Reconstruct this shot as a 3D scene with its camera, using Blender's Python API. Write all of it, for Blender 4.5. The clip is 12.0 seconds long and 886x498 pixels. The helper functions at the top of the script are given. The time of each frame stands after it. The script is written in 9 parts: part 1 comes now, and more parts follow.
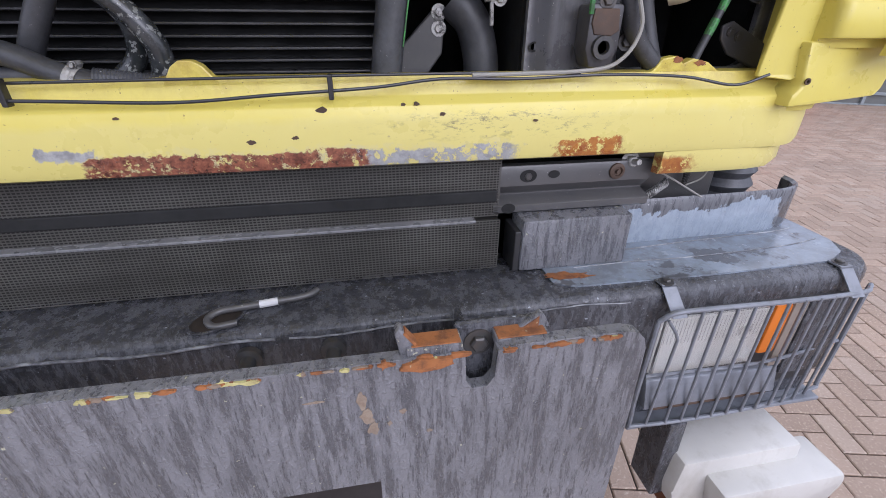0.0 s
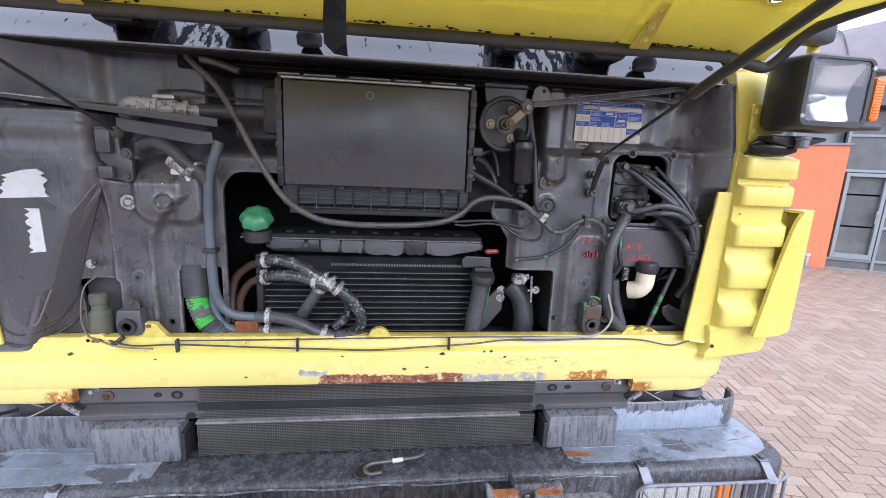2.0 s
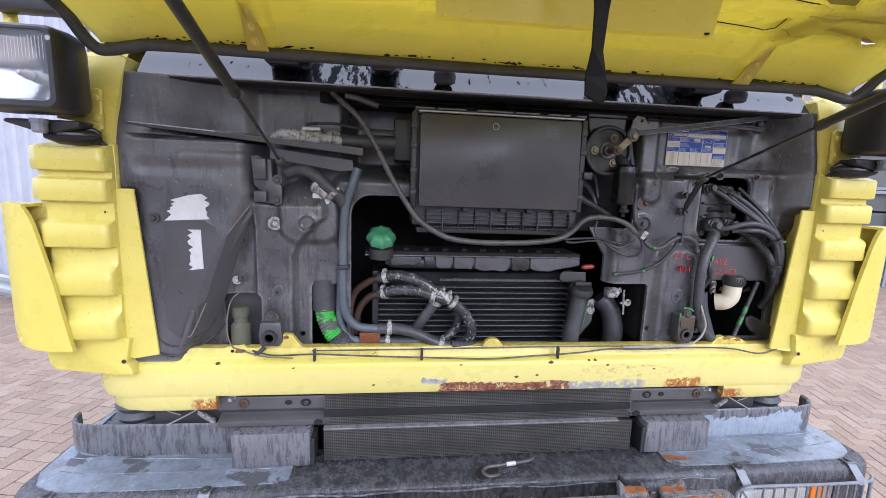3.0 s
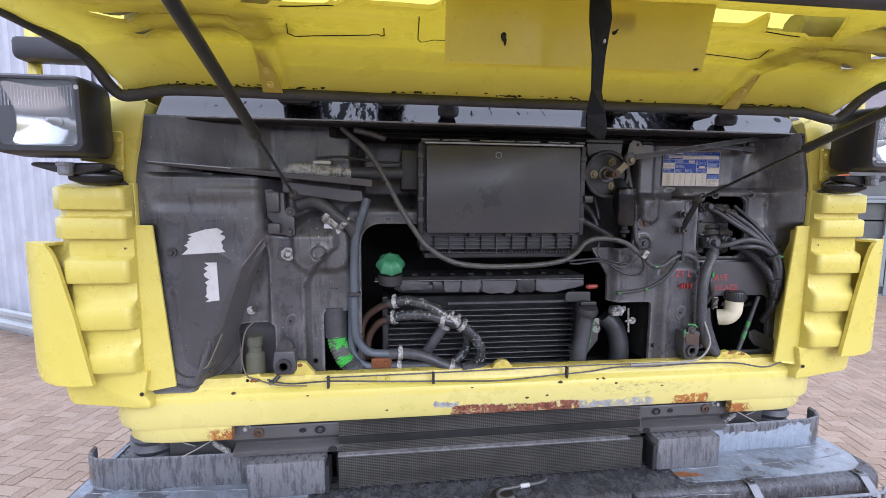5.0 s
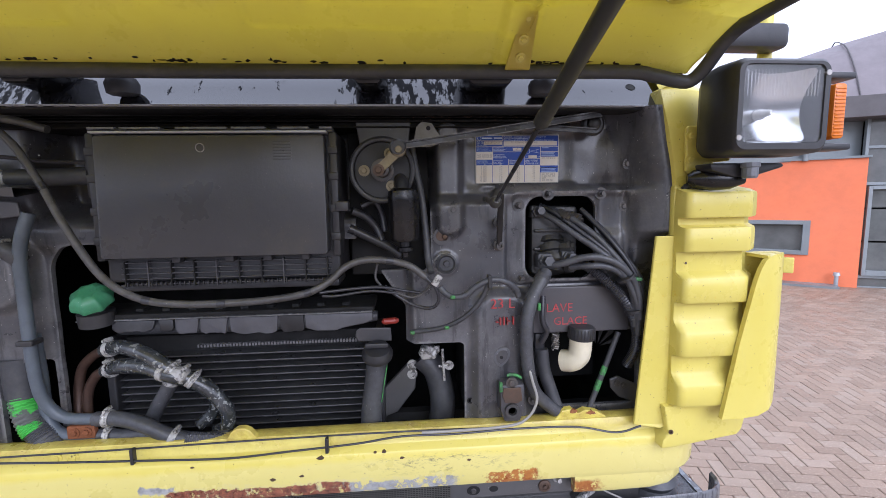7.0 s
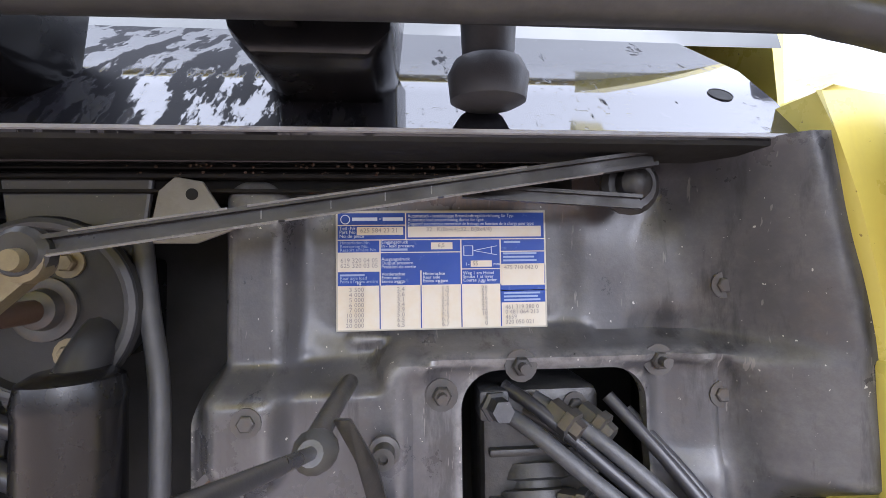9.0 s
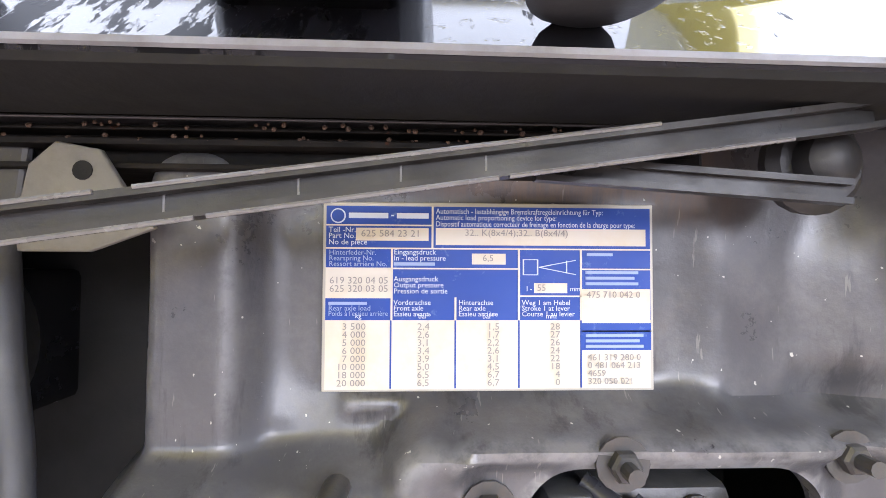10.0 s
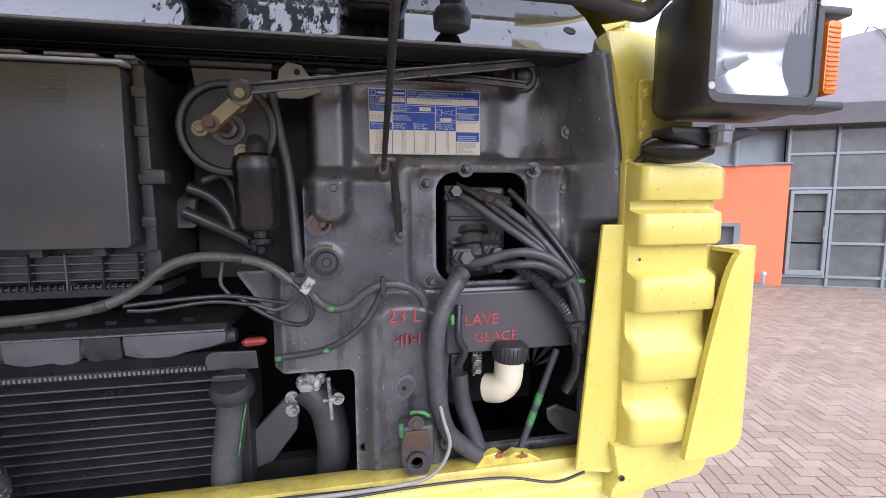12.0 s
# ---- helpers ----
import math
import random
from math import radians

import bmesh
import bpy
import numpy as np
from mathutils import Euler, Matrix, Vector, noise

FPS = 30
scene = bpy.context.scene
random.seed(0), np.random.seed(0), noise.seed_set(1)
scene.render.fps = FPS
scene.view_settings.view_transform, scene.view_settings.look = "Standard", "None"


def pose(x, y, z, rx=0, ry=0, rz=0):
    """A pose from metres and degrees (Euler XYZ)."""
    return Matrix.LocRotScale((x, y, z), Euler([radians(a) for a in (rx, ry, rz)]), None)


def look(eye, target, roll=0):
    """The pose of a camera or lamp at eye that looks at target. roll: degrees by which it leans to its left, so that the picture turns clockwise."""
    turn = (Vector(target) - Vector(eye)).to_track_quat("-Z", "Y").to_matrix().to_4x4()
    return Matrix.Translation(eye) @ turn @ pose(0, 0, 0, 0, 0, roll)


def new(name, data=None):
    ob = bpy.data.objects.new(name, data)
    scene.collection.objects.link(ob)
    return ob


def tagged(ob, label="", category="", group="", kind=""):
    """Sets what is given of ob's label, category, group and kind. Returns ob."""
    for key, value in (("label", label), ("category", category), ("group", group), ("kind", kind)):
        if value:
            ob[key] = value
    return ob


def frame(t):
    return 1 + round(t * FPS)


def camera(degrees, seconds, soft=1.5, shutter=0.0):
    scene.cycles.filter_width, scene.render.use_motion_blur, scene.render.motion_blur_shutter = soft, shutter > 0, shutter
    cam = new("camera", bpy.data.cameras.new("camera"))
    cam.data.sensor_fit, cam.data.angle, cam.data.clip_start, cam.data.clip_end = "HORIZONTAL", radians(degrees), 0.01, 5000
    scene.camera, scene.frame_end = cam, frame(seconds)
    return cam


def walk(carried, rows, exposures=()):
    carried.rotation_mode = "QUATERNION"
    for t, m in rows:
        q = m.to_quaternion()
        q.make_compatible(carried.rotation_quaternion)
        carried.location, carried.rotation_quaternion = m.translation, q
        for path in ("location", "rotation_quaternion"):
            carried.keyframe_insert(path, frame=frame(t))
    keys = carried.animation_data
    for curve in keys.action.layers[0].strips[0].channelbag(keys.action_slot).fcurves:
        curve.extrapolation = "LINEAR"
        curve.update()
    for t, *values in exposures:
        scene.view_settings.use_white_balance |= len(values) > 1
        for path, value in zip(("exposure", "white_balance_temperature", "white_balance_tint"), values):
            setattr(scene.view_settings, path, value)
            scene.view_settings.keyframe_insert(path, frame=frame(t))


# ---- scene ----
cam = camera(91.5, 12.0, 0.8)
CX = 0.035
SKY_STRENGTH, PAVE_ANGLE, GROUND = 0.125, -13.0, -0.12
CLOUD = (7.5, 13.0)
EXPOSURES = [(0.0, 0.44, 5600, 21), (0.5, 0.66, 5600, 21), (1.0, 0.79, 5450, 21), (1.5, 0.98, 5450, 20), (2.0, 1.00, 5450, 20), (2.5, 0.98, 5450, 20), (3.0, 0.84, 5450, 20), (5.5, 0.69, 5450, 20), (7.5, 0.64, 5450, 20), (9.5, 2.18, 5600, 18), (10.5, 2.52, 5700, 18), (11.0, 2.52, 5800, 20), (11.5, 1.88, 5700, 20), (12.0, 0.96, 5600, 21)]
PATH = [
    (0, (0.278, -0.696, 1.441), (0.6, 1.037, 0.497), 0.4),
    (0.5, (0.259, -0.778, 1.538), (0.53, 0.996, 0.656), -1.8),
    (1, (0.263, -0.876, 1.723), (0.53, 1.017, 1.134), -2.6),
    (1.5, (0.242, -1.025, 1.816), (0.506, 0.894, 1.319), -1.1),
    (2, (0.075, -1.135, 1.84), (0.314, 0.812, 1.45), 2.5),
    (2.5, (-0.132, -1.196, 1.852), (0.096, 0.758, 1.492), 2.1),
    (3, (-0.255, -1.2, 1.838), (-0.02, 0.762, 1.535), 2.1),
    (3.2, (-0.293, -1.198, 1.831), (-0.053, 0.768, 1.554), 2.2),
    (4.8, (-0.314, -1.222, 1.856), (-0.074, 0.752, 1.647), 0.5),
    (5, (-0.284, -1.232, 1.856), (-0.046, 0.743, 1.647), 0.4),
    (5.5, (-0.114, -1.254, 1.867), (0.109, 0.721, 1.64), 0.2),
    (6, (0.129, -1.23, 1.871), (0.319, 0.748, 1.64), 0.0),
    (6.5, (0.286, -1.142, 1.876), (0.451, 0.838, 1.643), -0.4),
    (7, (0.429, -0.937, 1.884), (0.581, 1.043, 1.653), -0.9),
    (7.5, (0.537, -0.719, 1.877), (0.687, 1.265, 1.673), -1.3),
    (7.7, (0.589, -0.621, 1.898), (0.747, 1.366, 1.736), -1.6),
    (9.3, (0.657, -0.263, 1.987), (0.793, 1.73, 2.076), -0.2),
    (9.5, (0.657, -0.215, 1.993), (0.773, 1.78, 2.067), 0.1),
    (10, (0.649, -0.173, 1.996), (0.727, 1.825, 2.054), 0.3),
    (10.5, (0.658, -0.171, 1.995), (0.727, 1.828, 2.024), 0.8),
    (11, (0.661, -0.255, 1.967), (0.799, 1.74, 1.933), 0.5),
    (11.5, (0.63, -0.459, 1.925), (0.913, 1.519, 1.85), 0.6),
    (12, (0.572, -0.694, 1.837), (0.937, 1.26, 1.613), -0.3),
]
walk(cam, [(t, look(eye, target, roll)) for t, eye, target, roll in PATH], EXPOSURES)

# ---- light ----
world = bpy.data.worlds.new("sky")
scene.world = world
world.use_nodes = True
wn = world.node_tree.nodes
sky = wn.new("ShaderNodeTexSky")
sky.sky_type, sky.sun_disc = "NISHITA", False
SUN_EL, SUN_ROT = radians(28), radians(162)
sky.sun_elevation, sky.sun_rotation = SUN_EL, SUN_ROT
sky.dust_density, sky.air_density = 6.0, 1.0
pale = wn.new("ShaderNodeHueSaturation")
pale.inputs["Saturation"].default_value = 0.42
world.node_tree.links.new(sky.outputs[0], pale.inputs["Color"])
# closed cloud: brightest overhead, half as bright at the horizon
ray = wn.new("ShaderNodeTexCoord")
split = wn.new("ShaderNodeSeparateXYZ")
cloud = wn.new("ShaderNodeMapRange")
for i, v in enumerate((0.0, 1.0, CLOUD[0], CLOUD[1])):
    cloud.inputs[i + 1].default_value = v
tone = wn.new("ShaderNodeVectorMath")
tone.operation = "SCALE"
tone.inputs[0].default_value = (0.97, 0.985, 1.0)
veil = wn.new("ShaderNodeMix")
veil.data_type = "RGBA"
veil.inputs[0].default_value = 0.8
link = world.node_tree.links.new
link(ray.outputs["Generated"], split.inputs[0])
link(split.outputs[2], cloud.inputs[0])
link(cloud.outputs[0], tone.inputs["Scale"])
link(pale.outputs[0], veil.inputs[6])
link(tone.outputs[0], veil.inputs[7])
link(veil.outputs[2], wn["Background"].inputs[0])
wn["Background"].inputs[1].default_value = SKY_STRENGTH
sun = new("sun", bpy.data.lights.new("sun", "SUN"))
sun.data.energy, sun.data.angle, sun.data.color = 0.9, radians(50), (1.0, 0.98, 0.96)
sun.matrix_world = look((3, -9, 6.5), (0, 0, 1))

# ---- materials ----


def node_mat(name):
    m = bpy.data.materials.new(name)
    m.use_nodes = True
    nt = m.node_tree
    return m, nt, nt.nodes["Principled BSDF"]


class Graph:
    """Short hand for building node trees."""

    def __init__(self, nt):
        self.nt = nt
        self.coord = nt.nodes.new("ShaderNodeTexCoord")

    def n(self, kind, **props):
        node = self.nt.nodes.new(kind)
        for k, v in props.items():
            if k == "operation":
                node.operation = v
            elif k == "blend_type":
                node.blend_type = v
            elif k == "data_type":
                node.data_type = v
        return node

    def l(self, a, b):
        self.nt.links.new(a, b)

    def noise(self, scale, detail=4.0, rough=0.6, stretch=None):
        t = self.n("ShaderNodeTexNoise")
        t.inputs["Scale"].default_value, t.inputs["Detail"].default_value, t.inputs["Roughness"].default_value = scale, detail, rough
        if stretch:
            mp = self.n("ShaderNodeMapping")
            mp.inputs["Scale"].default_value = stretch
            self.l(self.coord.outputs["Object"], mp.inputs[0])
            self.l(mp.outputs[0], t.inputs["Vector"])
        else:
            self.l(self.coord.outputs["Object"], t.inputs["Vector"])
        return t.outputs[0]

    def ramp(self, x, lo, hi, a=0.0, b=1.0):
        r = self.n("ShaderNodeMapRange")
        for i, v in enumerate((lo, hi, a, b)):
            r.inputs[i + 1].default_value = v
        self.l(x, r.inputs[0])
        return r.outputs[0]

    def math(self, op, a, b=None):
        m = self.n("ShaderNodeMath", operation=op)
        for i, v in enumerate((a, b)):
            if v is None:
                continue
            if isinstance(v, (int, float)):
                m.inputs[i].default_value = v
            else:
                self.l(v, m.inputs[i])
        return m.outputs[0]

    def mix(self, fac, a, b):
        m = self.n("ShaderNodeMix", data_type="RGBA")
        for sock, v in ((m.inputs[0], fac), (m.inputs[6], a), (m.inputs[7], b)):
            if isinstance(v, (int, float)):
                sock.default_value = v
            elif isinstance(v, tuple):
                sock.default_value = (*v[:3], 1.0)
            else:
                self.l(v, sock)
        return m.outputs[2]

    def xyz(self):
        s = self.n("ShaderNodeSeparateXYZ")
        self.l(self.coord.outputs["Object"], s.inputs[0])
        return s.outputs

    def bump(self, x, strength, distance=0.002):
        b = self.n("ShaderNodeBump")
        b.inputs["Strength"].default_value, b.inputs["Distance"].default_value = strength, distance
        self.l(x, b.inputs["Height"])
        return b.outputs[0]


def surface(name, color, rough=0.5, metal=0.0, vary=0.25, grain=90.0, bump=0.15, dirt=None, dirt_amount=0.35, dirt_scale=9.0, dirt_at=(0.45, 0.75),
            patch=None, patch_at=(0.56, 0.6), patch_scale=14.0, stretch=None, rough_vary=0.2, coat=0.0, spots=None):
    """A worn surface: base colour with broad and fine variation, dirt, patches of a second colour and small specks."""
    m, nt, bsdf = node_mat(name)
    g = Graph(nt)
    broad, fine = g.noise(3.1, 5), g.noise(grain, 6, 0.7)
    dark = tuple(c * (1 - vary) for c in color)
    lite = tuple(min(1.0, c * (1 + vary * 0.6)) for c in color)
    col = g.mix(g.ramp(broad, 0.3, 0.7), dark, lite)
    col = g.mix(g.ramp(fine, 0.35, 0.75, 0, vary * 0.7), col, dark)
    rgh = g.ramp(g.noise(dirt_scale * 1.3, 5), 0.3, 0.7, rough * (1 - rough_vary), min(1, rough * (1 + rough_vary)))
    height = fine
    if dirt:
        d = g.ramp(g.noise(dirt_scale, 8, 0.72, stretch), *dirt_at, 0, dirt_amount)
        col = g.mix(d, col, dirt)
    if patch:
        pm = g.ramp(g.noise(patch_scale, 7, 0.62, stretch), *patch_at)
        col = g.mix(pm, col, patch)
        height = g.math("ADD", g.math("MULTIPLY", pm, -0.8), g.math("MULTIPLY", fine, 0.5))
    if spots:
        sm = g.ramp(g.noise(230.0, 2, 0.5), 0.735, 0.76)
        col = g.mix(sm, col, spots)
    g.l(col, bsdf.inputs["Base Color"])
    g.l(rgh, bsdf.inputs["Roughness"])
    bsdf.inputs["Metallic"].default_value = metal
    bsdf.inputs["Coat Weight"].default_value = coat
    bsdf.inputs["Coat Roughness"].default_value = 0.12
    if bump:
        g.l(g.bump(height, bump), bsdf.inputs["Normal"])
    return m


def plain(name, color, rough=0.5, metal=0.0):
    return surface(name, color, rough, metal, 0.12, 140.0, 0.06)


RUST = (0.22, 0.065, 0.02)


def yellow_paint(name, rusty=False, chips=0.0, thin=0.0):
    """Faded yellow cab paint; the lower panel carries a band of rust and bare primer along its edge; thin: light let through the moulded flap."""
    m, nt, bsdf = node_mat(name)
    g = Graph(nt)
    col = g.mix(g.ramp(g.noise(2.2, 5), 0.3, 0.7), (0.630, 0.535, 0.088), (0.690, 0.595, 0.148))
    col = g.mix(g.ramp(g.noise(16, 9, 0.7), 0.5, 0.8, 0, 0.22), col, (0.58, 0.43, 0.05))
    col = g.mix(g.ramp(g.noise(70, 4, 0.6), 0.68, 0.72, 0, 0.8), col, (0.64, 0.48, 0.06))
    col = g.mix(g.ramp(g.noise(180, 3, 0.5), 0.70, 0.73, 0, 0.8), col, (0.20, 0.13, 0.04))
    col = g.mix(g.ramp(g.noise(30, 8, 0.75, (1.6, 1.0, 0.3)), 0.56, 0.74, 0, 0.30), col, (0.54, 0.45, 0.15))
    height = g.noise(55, 3)
    if chips:
        cm = g.ramp(g.noise(38, 6, 0.7), chips, chips + 0.02)
        col = g.mix(cm, col, (0.07, 0.035, 0.02))
    if rusty:
        x, y, z = g.xyz()
        wob = g.noise(15, 7, 0.72)
        edge_line = g.math("ADD", z, g.math("MULTIPLY", wob, 0.055))
        near_edge = g.ramp(edge_line, 1.2935, 1.2915)
        xw = g.math("ADD", x, g.math("MULTIPLY", g.noise(34, 6, 0.7), 0.10))
        span_a = g.math("MULTIPLY", g.ramp(xw, -0.065, -0.055), g.ramp(xw, 0.34, 0.33))
        span_b = g.math("MULTIPLY", g.ramp(xw, 0.635, 0.645), g.ramp(xw, 0.77, 0.75))
        span_c = g.math("MULTIPLY", g.ramp(xw, 0.30, 0.31), g.ramp(xw, 0.58, 0.56))
        tabs = g.ramp(g.math("ADD", g.math("ABSOLUTE", g.math("SUBTRACT", x, CX)), g.math("MULTIPLY", g.noise(38, 6, 0.7), 0.09)), 0.882, 0.858)
        low = g.ramp(g.math("ADD", z, g.math("MULTIPLY", g.noise(40, 5), 0.03)), 1.244, 1.234)
        rust_mask = g.math("MULTIPLY", near_edge, g.math("ADD", span_a, span_b))
        rust_mask = g.math("MAXIMUM", rust_mask, g.math("MULTIPLY", tabs, low))
        rust_mask = g.math("MULTIPLY", rust_mask, g.ramp(g.noise(52, 8, 0.78), 0.42, 0.45))
        halo = g.math("MULTIPLY", g.ramp(edge_line, 1.300, 1.297), g.math("ADD", span_a, span_c))
        bare = g.math("MULTIPLY", g.math("MULTIPLY", near_edge, g.math("ADD", span_c, g.math("MULTIPLY", span_a, 0.35))), g.ramp(g.noise(30, 8, 0.78), 0.47, 0.485))
        col = g.mix(g.math("MULTIPLY", halo, g.ramp(g.noise(75, 6, 0.7), 0.45, 0.5, 0, 0.5)), col, (0.58, 0.52, 0.26))
        # lower band painted paler, as if lit below the flap's shade
        lit_band = g.math("MULTIPLY", g.ramp(g.math("ADD", z, g.math("MULTIPLY", g.noise(9, 6, 0.7), 0.03)), 1.330, 1.318), 0.45)
        col = g.mix(lit_band, col, (0.66, 0.60, 0.27))
        soot = g.math("MULTIPLY", g.math("MULTIPLY", g.ramp(x, 0.26, 0.42), g.ramp(x, 0.72, 0.58)), g.math("MULTIPLY", g.ramp(z, 1.268, 1.288), g.ramp(z, 1.322, 1.306)))
        col = g.mix(g.math("MULTIPLY", soot, g.ramp(g.noise(85, 7, 0.8, (0.6, 1.0, 1.6)), 0.53, 0.62, 0, 0.8)), col, (0.17, 0.15, 0.09))
        blob = g.math("MULTIPLY", g.math("MULTIPLY", g.ramp(xw, -0.112, -0.105), g.ramp(xw, -0.035, -0.042)), g.math("MULTIPLY", g.ramp(edge_line, 1.292, 1.295), g.ramp(edge_line, 1.309, 1.306)))
        bare = g.math("MAXIMUM", bare, blob)
        col = g.mix(bare, col, g.mix(g.ramp(g.noise(60, 6, 0.7), 0.4, 0.6), (0.24, 0.24, 0.245), (0.40, 0.40, 0.40)))
        rust_col = g.mix(g.ramp(g.noise(70, 7, 0.8), 0.38, 0.60), (0.12, 0.045, 0.032), (0.33, 0.125, 0.075))
        rust_col = g.mix(g.ramp(g.noise(24, 6, 0.75), 0.60, 0.64, 0, 0.8), rust_col, (0.28, 0.22, 0.19))
        fresh = g.mix(g.ramp(g.noise(60, 6, 0.7), 0.4, 0.6), (0.42, 0.17, 0.035), (0.30, 0.095, 0.025))
        rust_col = g.mix(g.ramp(g.noise(120, 5, 0.7), 0.56, 0.62, 0, 0.8), rust_col, (0.055, 0.028, 0.022))
        rust_col = g.mix(g.math("MAXIMUM", low, span_b), rust_col, fresh)
        col = g.mix(rust_mask, col, rust_col)
        top_dirt = g.math("MULTIPLY", g.ramp(z, 1.335, 1.365), g.ramp(g.noise(24, 8, 0.75), 0.42, 0.62, 0, 0.55))
        col = g.mix(top_dirt, col, (0.33, 0.21, 0.05))
        height = g.math("ADD", height, g.math("MULTIPLY", rust_mask, g.noise(150, 5)))
    g.l(col, bsdf.inputs["Base Color"])
    g.l(g.ramp(g.noise(11, 6), 0.3, 0.7, 0.20, 0.42), bsdf.inputs["Roughness"])
    g.l(g.bump(height, 0.12), bsdf.inputs["Normal"])
    if thin:
        through_light = g.n("ShaderNodeBsdfTranslucent")
        both = g.n("ShaderNodeMixShader")
        both.inputs[0].default_value = thin
        g.l(g.mix(0.6, col, (0.93, 0.84, 0.16)), through_light.inputs[0])
        g.l(bsdf.outputs[0], both.inputs[1])
        g.l(through_light.outputs[0], both.inputs[2])
        g.l(both.outputs[0], nt.nodes["Material Output"].inputs[0])
    return m


def wet_panel(name):
    """Glossy black cowl with rain standing on it."""
    m, nt, bsdf = node_mat(name)
    g = Graph(nt)
    drops = g.noise(130, 3, 0.6)
    streak = g.noise(44, 6, 0.68, (1.0, 0.4, 0.26))
    x, y, z = g.xyz()
    # drips near the hinge boxes, plus the boxes' dark reflection put into the colour
    off = g.math("ABSOLUTE", g.math("SUBTRACT", g.math("ABSOLUTE", g.math("SUBTRACT", x, CX)), 0.43))
    drips_and_reflection = g.ramp(off, 0.20, 0.14, 0.0, 0.15)
    wet = g.ramp(g.math("SUBTRACT", streak, drips_and_reflection), 0.34, 0.37)
    g.l(g.mix(wet, (0.010, 0.010, 0.012), (0.022, 0.022, 0.026)), bsdf.inputs["Base Color"])
    g.l(g.ramp(wet, 0.0, 1.0, 0.42, 0.05), bsdf.inputs["Roughness"])
    g.l(g.ramp(wet, 0.0, 1.0, 0.0, 0.30), bsdf.inputs["Coat Weight"])
    bsdf.inputs["Coat IOR"].default_value = 1.6
    g.l(g.ramp(wet, 0.0, 1.0, 0.05, 0.60), bsdf.inputs["Specular IOR Level"])
    bsdf.inputs["IOR"].default_value = 1.5
    g.l(g.bump(g.math("ADD", g.math("MULTIPLY", wet, 0.5), g.math("MULTIPLY", g.ramp(drops, 0.6, 0.7), 0.3)), 0.10), bsdf.inputs["Normal"])
    return m


def wet_paint(name, lit, dark, scale=22.0, stretch=(2.4, 2.0, 0.42), at=(0.46, 0.60), flecks=(0.5, 0.5, 0.42), fleck_at=0.70, rust=0.0, relief_at=0.5):
    """Weathered paint with rain running down it: dark wet runs, standing beads, pale flecks for chips and for painted
    bead sparkle.
    """
    m, nt, bsdf = node_mat(name)
    g = Graph(nt)
    runs = g.noise(scale, 8, 0.74, stretch)
    thin = g.noise(scale * 3.2, 6, 0.7, (stretch[0], stretch[1], stretch[2] * 0.8))
    broad = g.noise(4.0, 5)
    col = g.mix(g.ramp(broad, 0.3, 0.7), tuple(c * 0.78 for c in lit), tuple(c * 1.12 for c in lit))
    wet = g.math("MAXIMUM", g.ramp(runs, *at), g.ramp(thin, 0.54, 0.64, 0, 0.8))
    col = g.mix(wet, col, dark)
    grit = g.noise(320, 4, 0.7)
    col = g.mix(g.ramp(grit, 0.56, 0.72, 0, 0.45), col, tuple(c * 1.9 for c in lit))
    if rust:
        col = g.mix(g.math("MULTIPLY", g.ramp(g.noise(17, 8, 0.7), rust, rust + 0.03), 0.85), col, (0.16, 0.06, 0.025))
    chip = g.ramp(g.noise(120, 3, 0.5), fleck_at, fleck_at + 0.02)
    col = g.mix(chip, col, flecks)
    g.l(col, bsdf.inputs["Base Color"])
    g.l(g.ramp(wet, 0.0, 1.0, 0.42, 0.10), bsdf.inputs["Roughness"])
    bsdf.inputs["Coat Weight"].default_value = 0.25
    beads = g.ramp(g.noise(150, 3, 0.6), 0.50, 0.66)
    height = g.math("ADD", g.math("MULTIPLY", wet, relief_at), g.math("ADD", g.math("MULTIPLY", beads, 0.45), g.math("MULTIPLY", chip, -0.5)))
    g.l(g.bump(height, 0.55, 0.004), bsdf.inputs["Normal"])
    return m


